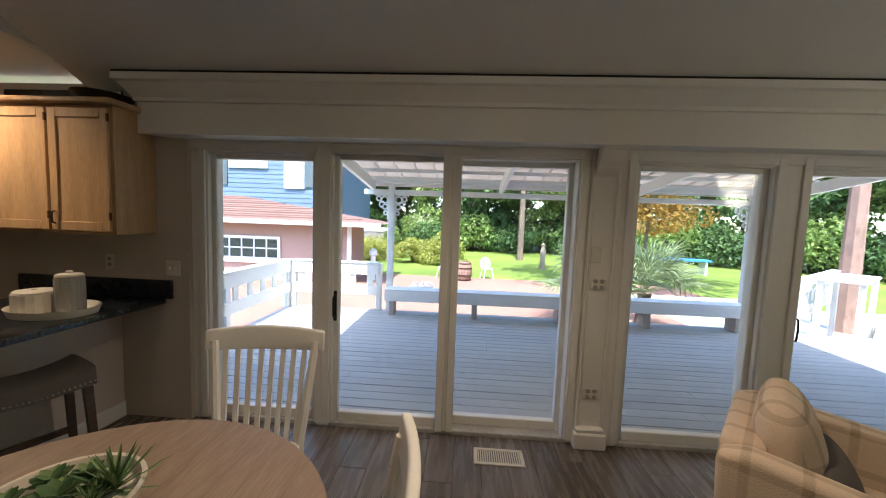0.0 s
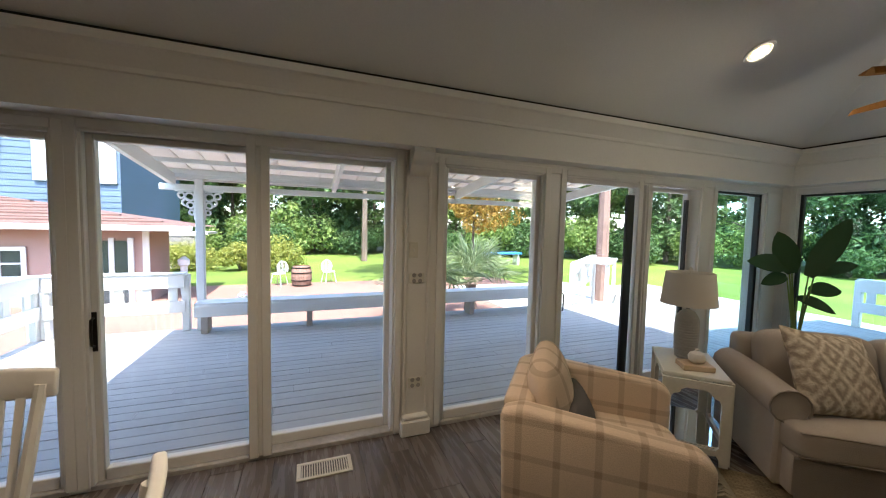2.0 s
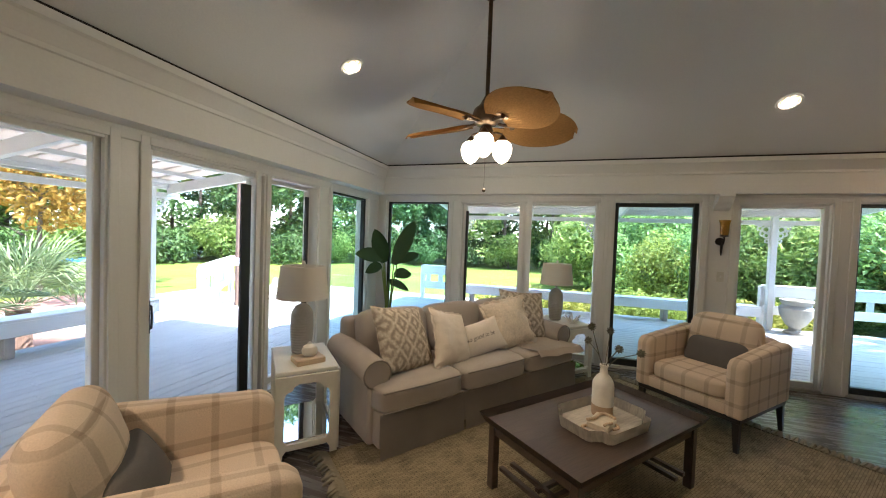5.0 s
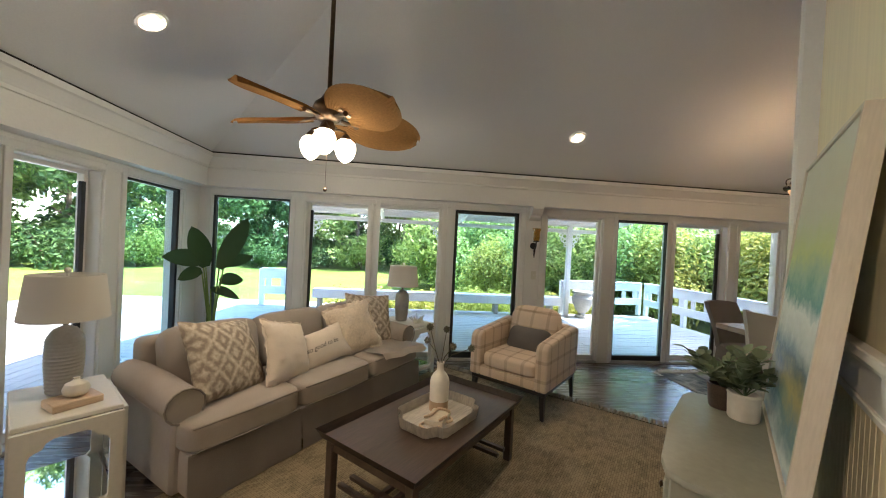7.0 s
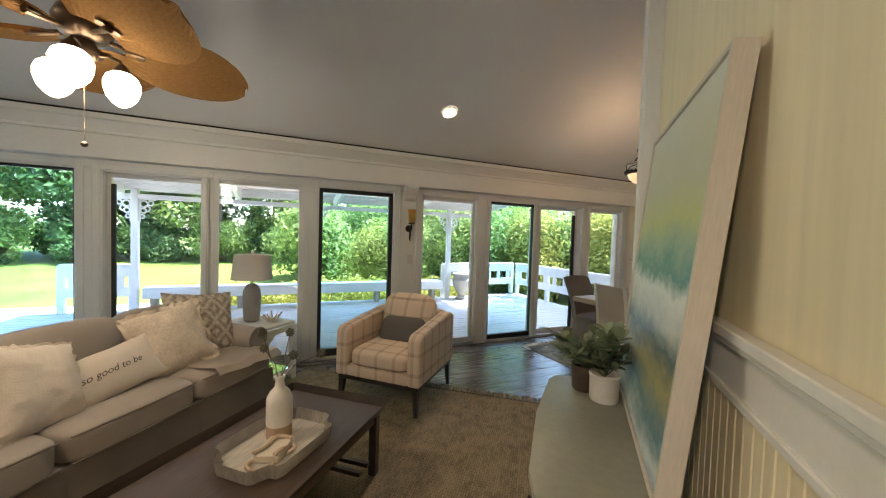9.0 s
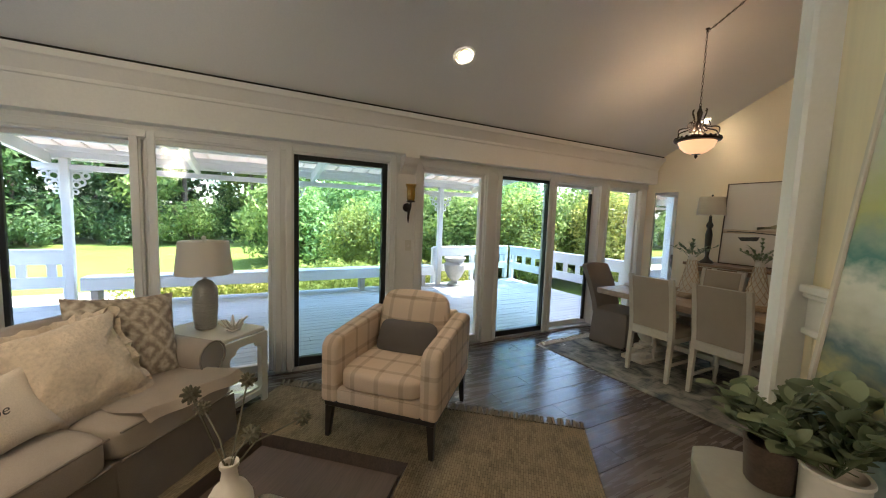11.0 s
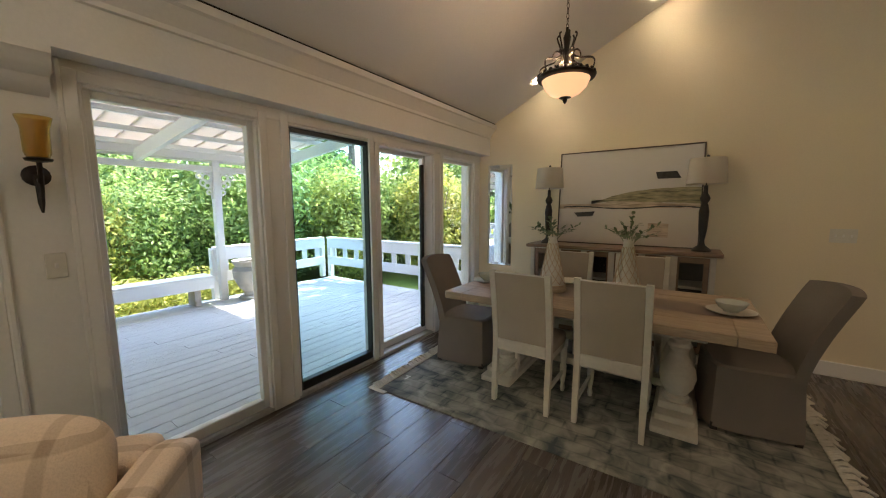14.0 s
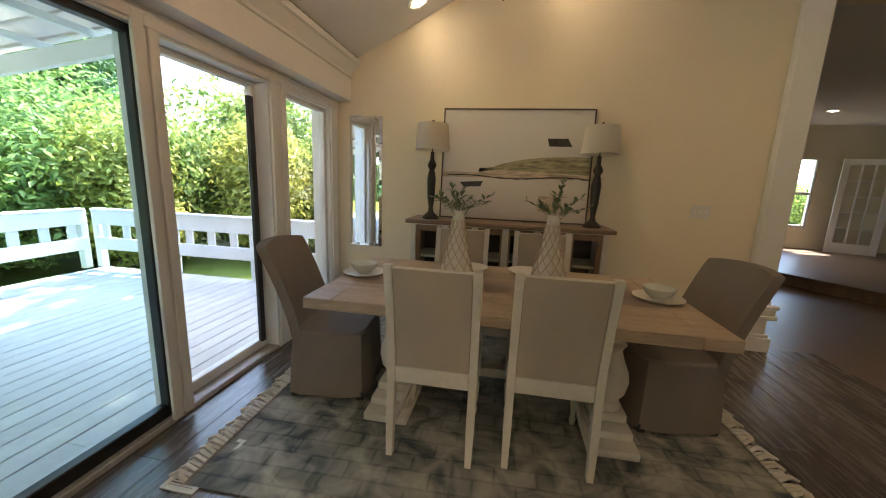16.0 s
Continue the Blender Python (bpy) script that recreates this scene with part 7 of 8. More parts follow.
# runner, plates, bowls, vases on the table
bm = nb()
nx = 60
rowsv = [[bm.verts.new((-0.90 + 1.80 * i / nx, y, 0.7635 + 0.0012 * math.sin(i * 0.9 + y * 20))) for y in (-0.16, -0.05, 0.05, 0.16)] for i in range(nx + 1)]
for p, q in zip(rowsv, rowsv[1:]):
    for j in range(3):
        bm.faces.new((p[j], p[j + 1], q[j + 1], q[j]))
bmesh.ops.solidify(bm, geom=bm.faces[:], thickness=0.002)
solid("table_runner", bm, surface("rosy_linen", (0.55, 0.44, 0.36), 0.9, 0.08, 200, 4, 0.3), "rosy beige linen runner along the dining table", "runner", m=Matrix.Translation((4.145, -3.78, 0)))
GLAZE = surface("pale_celadon_glaze", (0.62, 0.64, 0.58), 0.25, 0.05, 30, 5, 0.04)
def setting(x, y, z, bowl=True):
    p = solid("plate", (lambda b: (lathe(b, [(0.05, 0), (0.10, 0.004), (0.135, 0.016), (0.137, 0.019), (0.10, 0.010), (0.0, 0.007)], 32), b)[1])(nb()), CERAMIC, "round white dinner plate on the dining table", "plate", group="place settings", m=Matrix.Translation((x, y, z)))
    if bowl:
        solid("bowl", (lambda b: (lathe(b, [(0.04, 0), (0.042, 0.008), (0.07, 0.028), (0.088, 0.062), (0.091, 0.066), (0.084, 0.064), (0.064, 0.03), (0.0, 0.014)], 32), b)[1])(nb()), GLAZE, "pale celadon bowl on a white plate", "bowl", group="place settings", m=Matrix.Translation((x, y, z + 0.008)))
setting(5.06, -3.79, 0.761)
setting(3.262, -3.775, 0.761)
setting(4.40, -4.17, 0.761, False)
setting(3.98, -4.18, 0.761, False)


def lattice_vase(m, seed):
    v = thing("lattice_vase", m, "cream bottle vase wrapped in a woven lattice with leafy sprigs", "vase", group="dining table vases")
    def rad(z):
        t = z / 0.40
        return 0.098 - 0.012 * t if z < 0.05 else 0.032 + 0.064 * (1 - (z - 0.05) / 0.33) ** 1.25 if z < 0.38 else 0.032
    bm = nb()
    zs = [i * 0.02 for i in range(21)]
    lathe(bm, [(rad(0) * 0.92, 0.0)] + [(rad(z), z + 0.002) for z in zs] + [(0.036, 0.408), (0.030, 0.41), (0.026, 0.38)], 24)
    part("body", bm, CERAMIC, v)
    bm = nb()
    for k in range(10):
        for s in (-1, 1):
            pts = []
            for i in range(19):
                z = 0.06 + 0.30 * i / 18
                a = 2 * math.pi * k / 10 + s * i / 18 * 2.4
                pts.append(((rad(z) + 0.003) * math.cos(a), (rad(z) + 0.003) * math.sin(a), z))
            tube(bm, pts, 0.0028, 4)
    part("lattice", bm, PALEWOOD, v, "pale woven lattice")
    bm = nb()
    for i in range(4):
        z = 0.008 + i * 0.013
        k = 28
        tube(bm, [((rad(z) + 0.004) * math.cos(2 * math.pi * j / k), (rad(z) + 0.004) * math.sin(2 * math.pi * j / k), z) for j in range(k + 1)], 0.007, 5)
    part("rope_band", bm, PALEWOOD, v, "tan rope band at the foot")
    g = random.Random(seed)
    for k in range(9):
        a, e, L = k * 2.4 + seed, g.uniform(0.35, 1.35), g.uniform(0.12, 0.24)
        d = Vector((math.cos(a) * math.cos(e), math.sin(a) * math.cos(e), math.sin(e) * 0.8))
        bm = nb()
        o = Vector((0, 0, 0.40))
        end = o + d * L
        tube(bm, [o - Vector((0, 0, 0.05)), o + d * L * 0.5 + Vector((0, 0, 0.015)), end], [0.002, 0.002, 0.001], 4)
        for j in range(11):
            c = o + (end - o) * (0.2 + 0.08 * j)
            ld = (d * 0.6 + Vector((g.uniform(-1, 1), g.uniform(-1, 1), g.uniform(-0.3, 0.7)))).normalized()
            paddle(bm, c, c + ld * g.uniform(0.03, 0.05), g.uniform(0.008, 0.012), 0.004, 0.2)
        part("sprig", bm, EUCALYPT, v)
    return v


lattice_vase(Matrix.Translation((4.44, -3.74, 0.7655)) @ Matrix.Scale(1.1, 4), 1)
lattice_vase(Matrix.Translation((3.885, -3.77, 0.7655)) @ Matrix.Scale(1.1, 4), 2)

# sideboard with glazed doors
sb = thing("sideboard", Matrix.Translation((4.15, SY, 0)), "white sideboard with a wooden top and glazed doors", "sideboard")
SBH, SBD = 1.045, 0.44
BROWNTOP = surface("brown_wood_top", (0.235, 0.15, 0.095), 0.45, 0.2, 26, 4, 0.06, stretch=(0.5, 6, 6))
block("top", -0.89, 0.89, 0.0, SBD, SBH - 0.035, SBH, BROWNTOP, sb, bevel=0.006)
for x0, x1 in ((-0.84, -0.80), (0.80, 0.84), (-0.285, -0.26), (0.26, 0.285)):
    block("side_panel", x0, x1, 0.015, SBD - 0.04, 0.10, SBH - 0.035, CHALK, sb)
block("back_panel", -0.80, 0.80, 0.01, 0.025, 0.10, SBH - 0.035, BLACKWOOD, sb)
for z in (0.10, 0.42, 0.70):
    block("shelf", -0.80, 0.80, 0.026, SBD - 0.07, z, z + 0.022, CHALK, sb)
for k, (x0, x1) in enumerate(((-0.80, -0.53), (-0.53, -0.27), (-0.265, 0.0), (0.0, 0.265), (0.27, 0.53), (0.53, 0.80))):
    d = thing("door", Matrix(), "", "")
    d.parent = sb
    DF = BROWNTOP
    block("stile", x0 + 0.003, x0 + 0.045, SBD - 0.06, SBD - 0.04, 0.11, SBH - 0.045, DF, d, bevel=0.003)
    block("stile", x1 - 0.045, x1 - 0.003, SBD - 0.06, SBD - 0.04, 0.11, SBH - 0.045, DF, d, bevel=0.003)
    block("rail", x0 + 0.045, x1 - 0.045, SBD - 0.06, SBD - 0.04, SBH - 0.10, SBH - 0.045, DF, d)
    block("rail", x0 + 0.045, x1 - 0.045, SBD - 0.06, SBD - 0.04, 0.11, 0.17, DF, d)
    g = block("pane", x0 + 0.044, x1 - 0.044, SBD - 0.052, SBD - 0.048, 0.17, SBH - 0.10, CLEAR, d)
block("plinth", -0.84, 0.84, 0.015, SBD - 0.04, 0.0, 0.10, CHALK, sb, bevel=0.004)
block("face_frame", -0.845, -0.80, SBD - 0.06, SBD - 0.035, 0.10, SBH - 0.035, CHALK, sb, bevel=0.003)
block("face_frame", 0.80, 0.845, SBD - 0.06, SBD - 0.035, 0.10, SBH - 0.035, CHALK, sb, bevel=0.003)
block("face_frame", -0.80, 0.80, SBD - 0.04, SBD - 0.035, SBH - 0.046, SBH - 0.036, CHALK, sb)
for x in (-0.53, -0.268, 0.0, 0.268, 0.53):
    block("face_frame", x - 0.028, x + 0.028, SBD - 0.0395, SBD - 0.031, 0.10, SBH - 0.046, CHALK, sb, bevel=0.002)

# landscape painting leaning above it
lean2 = 4.0
pt = thing("landscape_painting", Matrix.Translation((4.115, SY + 0.095, SBH + 0.001)) @ pose(0, 0, 0, lean2, 0, 0), "wide pale coastal landscape painting in a thin dark frame", "painting")
PW, PH = 1.36, 1.02
SKYP = paint_material("painted_pale_sky", [(0.0, (0.50, 0.43, 0.37)), (0.3, (0.60, 0.55, 0.49)), (0.45, (0.64, 0.60, 0.55)), (1.0, (0.60, 0.585, 0.56))], 0.7, (1, 1, 2), 0.15)
block("canvas", -PW / 2 + 0.008, PW / 2 - 0.008, -0.02, 0.004, 0.008, PH - 0.008, SKYP, pt)
HILL = surface("painted_hill", (0.36, 0.32, 0.20), 0.7, 0.55, 18, 7, 0.2, stretch=(0.6, 1, 3.5), tint=(0.05, 0.06, 0.035))
DUNE = surface("painted_dune", (0.58, 0.48, 0.37), 0.7, 0.3, 16, 6, 0.2, stretch=(0.6, 1, 4), tint=(0.20, 0.14, 0.10))
def daub(name, outl, mat, y, label=""):
    bm = nb()
    extrude_xz(bm, outl, y, y + 0.002)
    part(name, bm, mat, pt, label)
def band(x0, x1, top, bot, n=24):
    up, dn = [], []
    for i in range(n + 1):
        u = i / n
        x = x0 + (x1 - x0) * u
        up.append((x, top(u) + 0.008 * noise.noise(Vector((x * 13, 2, 0)))))
        dn.append((x, bot(u) + 0.006 * noise.noise(Vector((x * 17, 5, 0)))))
    return up + dn[::-1]
daub("painted_shore", band(-0.67, 0.67, lambda u: 0.44 + 0.10 * math.exp(-((u - 0.45) / 0.14) ** 2), lambda u: 0.40 - 0.01 * u), DUNE, 0.0045)
daub("painted_hill", band(-0.67, 0.32, lambda u: 0.60 - 0.16 * u ** 3, lambda u: 0.44 + 0.04 * u), HILL, 0.007)
INK = surface("painted_dark_stroke", (0.045, 0.045, 0.045), 0.7, 0.4, 30, 6, 0.1)
daub("painted_waterline", band(-0.67, 0.62, lambda u: 0.408 + 0.012 * math.sin(u * 9), lambda u: 0.396 + 0.012 * math.sin(u * 9)), INK, 0.0095)
daub("painted_roof", [(-0.46, 0.76), (-0.28, 0.76), (-0.30, 0.69), (-0.50, 0.69)], INK, 0.007)
daub("painted_house", [(-0.32, 0.69), (-0.49, 0.69), (-0.48, 0.655), (-0.32, 0.655)], SKYP, 0.0075)
daub("painted_boat", [(0.28, 0.36), (0.50, 0.345), (0.46, 0.30), (0.30, 0.31)], INK, 0.007)
daub("painted_reflection", band(-0.42, -0.24, lambda u: 0.24, lambda u: 0.10), DUNE, 0.005)
for x0, x1, z0, z1 in ((-PW / 2, -PW / 2 + 0.012, 0, PH), (PW / 2 - 0.012, PW / 2, 0, PH), (-PW / 2 + 0.012, PW / 2 - 0.012, 0, 0.012), (-PW / 2 + 0.012, PW / 2 - 0.012, PH - 0.012, PH)):
    block("frame", x0, x1, -0.03, 0.014, z0, z1, DARKWOOD, pt, bevel=0.002)


def buffet_lamp(m):
    l = thing("buffet_lamp", m, "tall turned black lamp with a white drum shade", "lamp", group="sideboard lamps")
    bm = nb()
    lathe(bm, [(0.075, 0.0), (0.078, 0.012), (0.06, 0.03), (0.03, 0.055), (0.022, 0.08), (0.02, 0.10), (0.034, 0.20), (0.040, 0.36), (0.030, 0.42), (0.022, 0.44), (0.036, 0.465), (0.040, 0.485), (0.030, 0.51), (0.018, 0.53), (0.016, 0.60)], 20)
    part("base", bm, BLACKWOOD, l)
    bm = nb()
    K = 32
    for rr in (0.0, 0.004):
        lo = [bm.verts.new(((0.155 - rr) * math.cos(2 * math.pi * i / K), (0.155 - rr) * math.sin(2 * math.pi * i / K), 0.615)) for i in range(K)]
        hi = [bm.verts.new(((0.135 - rr) * math.cos(2 * math.pi * i / K), (0.135 - rr) * math.sin(2 * math.pi * i / K), 0.84)) for i in range(K)]
        for i in range(K):
            bm.faces.new((lo[i], lo[(i + 1) % K], hi[(i + 1) % K], hi[i]))
    part("shade", bm, SHADE, l, "white drum shade")
    bm = nb()
    lathe(bm, [(0.005, 0.60), (0.005, 0.85), (0.012, 0.856), (0.012, 0.868), (0.0, 0.876)], 10)
    part("finial", bm, BLACKWOOD, l)
    return l


bl1 = buffet_lamp(Matrix.Translation((4.85, SY + 0.26, SBH)))
copy_thing(bl1, Matrix.Translation((3.42, SY + 0.25, SBH)))

# bevelled mirror
mr = thing("wall_mirror", Matrix.Translation((5.585, SY, 1.345)), "tall narrow mirror with cut edges on the dining wall", "mirror")
bm = nb()
w, hh, bv = 0.17, 0.65, 0.03
o = [bm.verts.new(p) for p in ((-w, 0.006, -hh), (w, 0.006, -hh), (w, 0.006, hh), (-w, 0.006, hh))]
i_ = [bm.verts.new(p) for p in ((-w + bv, 0.012, -hh + bv), (w - bv, 0.012, -hh + bv), (w - bv, 0.012, hh - bv), (-w + bv, 0.012, hh - bv))]
for k in range(4):
    j = (k + 1) % 4
    bm.faces.new((o[k], o[j], i_[j], i_[k]))
bm.faces.new(i_)
bk = [bm.verts.new((v.co.x, 0.001, v.co.z)) for v in o]
for k in range(4):
    j = (k + 1) % 4
    bm.faces.new((o[j], o[k], bk[k], bk[j]))
part("glass", bm, MIRROR, mr, smooth=0)

# pendant lamp on its chain
PX, PY = 4.235, -3.24
pz = CROWN + LIFT + SLOPE * (CE - PX)
pd = thing("pendant_lamp", Matrix.Translation((PX, PY, 0)), "black wrought-iron pendant with a lit alabaster bowl on a chain", "pendant lamp")
bm = nb()
lathe(bm, [(0.0, 2.115), (0.012, 2.125), (0.02, 2.14), (0.014, 2.15), (0.05, 2.155), (0.0, 2.16)], 14)
lathe(bm, [(0.195, 2.262), (0.225, 2.268), (0.235, 2.28), (0.215, 2.295), (0.185, 2.30), (0.19, 2.285)], 32)
for k in range(24):
    a = 2 * math.pi * k / 24
    bmesh.ops.create_uvsphere(bm, u_segments=8, v_segments=6, radius=0.017, matrix=Matrix.Translation((0.218 * math.cos(a), 0.218 * math.sin(a), 2.288)))
bmesh.ops.scale(bm, vec=(0.78, 0.78, 1.0), verts=bm.verts)
part("rim", bm, IRON, pd)
bm = nb()
lathe(bm, [(0.0, 2.152), (0.06, 2.158), (0.12, 2.180), (0.165, 2.215), (0.19, 2.262), (0.186, 2.264), (0.16, 2.22), (0.11, 2.185), (0.0, 2.16)], 32)
bmesh.ops.scale(bm, vec=(0.78, 0.78, 1.0), verts=bm.verts)
part("bowl", bm, glow("lit_alabaster", (1.0, 0.52, 0.26), 0.10), pd, "lit amber alabaster bowl")
bm = nb()
tube(bm, [(0, 0, 2.29), (0, 0, 2.58)], [0.02, 0.012], 8)
lathe(bm, [(0.02, 2.30), (0.045, 2.33), (0.02, 2.36), (0.035, 2.42), (0.02, 2.46), (0.03, 2.52), (0.012, 2.56)], 14)
for k in range(6):
    a = 2 * math.pi * k / 6
    pts = []
    for i in range(25):
        t = i / 24
        r = 0.185 * (1 - t) + 0.02 + 0.045 * math.sin(t * math.pi * 2.6)
        pts.append((r * math.cos(a), r * math.sin(a), 2.295 + 0.24 * t + 0.02 * math.sin(t * 9)))
    tube(bm, pts, 0.0065, 6)
    tube(bm, [((0.075 + 0.035 * math.cos(s)) * math.cos(a + 0.3), (0.075 + 0.035 * math.cos(s)) * math.sin(a + 0.3), 2.40 + 0.045 * math.sin(s)) for s in np.linspace(0, 5.2, 14)], 0.006, 6)
bmesh.ops.scale(bm, vec=(0.78, 0.78, 1.0), verts=bm.verts)
part("scrollwork", bm, IRON, pd)
bm = nb()
def chain(bm, a, b, sag=0.0):
    a, b = Vector(a), Vector(b)
    n = max(3, int((b - a).length / 0.03))
    for i in range(n):
        t = (i + 0.5) / n
        c = a.lerp(b, t) - Vector((0, 0, sag * 4 * t * (1 - t)))
        d = (b - a).normalized()
        u = d.orthogonal().normalized()
        if i % 2:
            u = d.cross(u)
        tube(bm, [c + d * 0.019 * math.cos(s) + u * 0.008 * math.sin(s) for s in np.linspace(0, 6.283, 9)], 0.0022, 4)
chain(bm, (0, 0, 2.57), (0, 0, pz - 0.02))
hx, hy = 2.35 - PX, -2.75 - PY
hz = CROWN + LIFT + SLOPE * (CE - 2.35) - 0.03
chain(bm, (0, 0, pz - 0.03), (hx, hy, hz), 0.12)
tube(bm, [Vector((0, 0, pz - 0.03)).lerp(Vector((hx, hy, hz)), t) - Vector((0, 0, 0.12 * 4 * t * (1 - t))) for t in np.linspace(0, 1, 20)], 0.003, 5)
part("chain", bm, IRON, pd)
bm = nb()
lathe(bm, [(0.018, 0.0), (0.016, -0.008), (0.006, -0.012), (0.006, -0.03)], 10, Matrix.Translation((0, 0, pz - 0.004)))
part("hook", bm, IRON, pd)
pl = new("pendant_bulb", bpy.data.lights.new("pendant_bulb", "POINT"))
pl.data.energy, pl.data.color, pl.data.shadow_soft_size = 4, (1.0, 0.62, 0.33), 0.06
pl.matrix_basis = Matrix.Translation((PX, PY, 2.36))

# ---- kitchen end ----
bm = nb()
box(bm, -2.30, -2.14, -0.4, 3.165, 0, 0.90)
structure("wall_bar", bm, GREIGE, "warm grey half wall below the breakfast bar", "wall")
bm = nb()
box(bm, -2.14, -2.125, -0.4, 3.165, 0, 0.12, 0.004)
structure("baseboard_bar", bm, WHITE, "white baseboard below the bar", "baseboard")
DARKTOP = surface("dark_blue_granite", (0.018, 0.022, 0.030), 0.16, 0.5, 90, 12, 0.02)
bm = nb()
box(bm, -2.78, -1.78, -0.45, 3.165, 0.90, 0.94, 0.008, None, 2)
solid("bar_counter", bm, DARKTOP, "polished dark granite breakfast bar counter", "counter")
bm = nb()
box(bm, -2.95, -1.72, 3.14, 3.166, 0.9405, 1.08, 0.004)
solid("backsplash", bm, DARKTOP, "dark granite upstand behind the bar counter", "backsplash")
cab = thing("wall_cabinet", Matrix.Translation((-1.84, 3.165, 0.02)), "golden oak wall cabinet with two panelled doors", "cabinet")
CW, CD = 1.40, 0.33
block("body", -CW, 0, -CD + 0.022, 0, 1.405, 2.24, OAK, cab, bevel=0.003)
for k in range(3):
    x1 = -0.02 - k * 0.43
    x0 = x1 - 0.41
    d = thing("door", Matrix(), "", "")
    d.parent = cab
    y0, y1 = -CD, -CD + 0.02
    block("stile", x0, x0 + 0.055, y0, y1, 1.425, 2.215, OAK, d, bevel=0.003)
    block("stile", x1 - 0.055, x1, y0, y1, 1.425, 2.215, OAK, d, bevel=0.003)
    block("rail", x0 + 0.055, x1 - 0.055, y0, y1, 1.425, 1.485, OAK, d, bevel=0.003)
    block("rail", x0 + 0.055, x1 - 0.055, y0, y1, 2.155, 2.215, OAK, d, bevel=0.003)
    block("panel", x0 + 0.05, x1 - 0.05, y0 + 0.010, y1, 1.48, 2.16, OAK, d)
    bm = nb()
    tube(bm, [(x0 + 0.028, y0, 1.47), (x0 + 0.028, y0 - 0.02, 1.478), (x0 + 0.028, y0 - 0.022, 1.51), (x0 + 0.028, y0 - 0.02, 1.542), (x0 + 0.028, y0, 1.55)], 0.007, 6)
    part("handle", bm, BRONZE, d, "dark bronze pull")
    for z in (1.50, 2.13):
        block("hinge", x1 - 0.004, x1 + 0.008, y0 - 0.004, y0 + 0.006, z, z + 0.05, BRONZE, d)
block("cornice", -CW, 0.03, -CD - 0.03, 0, 2.24, 2.275, OAK, cab, bevel=0.008)
bm = nb()
g = random.Random(6)
lathe(bm, [(0.0, 0.0), (0.10, 0.0), (0.16, 0.05), (0.165, 0.06), (0.10, 0.02), (0.0, 0.015)], 24, Matrix.Translation((0, 0, 0)))
solid("dark_bowl", bm, BLACKWOOD, "dark bowl on top of the wall cabinet", "bowl", m=Matrix.Translation((-2.03, 2.98, 2.296)))
bm = nb()
box(bm, -0.45, 0.45, -0.02, 0.0, 0, 0.13, 0.006)
for k in range(4):
    box(bm, -0.36 + k * 0.2, -0.345 + k * 0.2, -0.028, -0.02, 0.07, 0.10, 0.002)
solid("dark_platter", bm, BLACKWOOD, "long dark tray standing on top of the wall cabinet", "tray", m=Matrix.Translation((-2.45, 3.10, 2.296)))

bt = thing("bar_tray", Matrix.Translation((-2.06, 2.66, 0.9405)), "oval cream metal tray on the bar counter", "tray")
bm = nb()
lathe(bm, [(0.0, 0.004), (0.21, 0.004), (0.235, 0.045), (0.245, 0.047), (0.225, 0.0), (0.0, 0.0)], 36, None, 0.75)
part("dish", bm, CERAMIC, bt)
def canister(x, y, r, h, mat, label):
    c = thing("canister", Matrix.Translation((-2.06 + x, 2.66 + y, 0.946)), label, "canister", group="bar canisters")
    bm = nb()
    k = 36
    prof = [(r * 0.9, 0), (r, 0.01), (r, h * 0.86), (r * 0.92, h * 0.92), (r * 0.85, h * 0.93)]
    rings = []
    for rr, z in prof:
        rings.append([bm.verts.new(((rr + 0.0025 * math.cos(i * math.pi)) * math.cos(2 * math.pi * i / k), (rr + 0.0025 * math.cos(i * math.pi)) * math.sin(2 * math.pi * i / k), z)) for i in range(k)])
    for a, b in zip(rings, rings[1:]):
        for i in range(k):
            bm.faces.new((a[i], a[(i + 1) % k], b[(i + 1) % k], b[i]))
    bm.faces.new(rings[0][::-1]); bm.faces.new(rings[-1])
    part("jar", bm, mat, c)
    bm = nb()
    lathe(bm, [(r * 0.95, h * 0.93), (r * 0.97, h * 0.95), (r * 0.9, h * 0.99), (0.02, h), (0.012, h * 1.02), (0.018, h * 1.06), (0.0, h * 1.09)], 24)
    part("lid", bm, mat if mat is not GREYCER else CERAMIC, c, "lid with a small knob")
    return c
canister(0.06, 0.04, 0.07, 0.24, GREYCER, "tall grey ribbed ceramic canister with a lid")
canister(-0.10, -0.02, 0.10, 0.14, CERAMIC, "low cream ribbed ceramic canister with a lid")


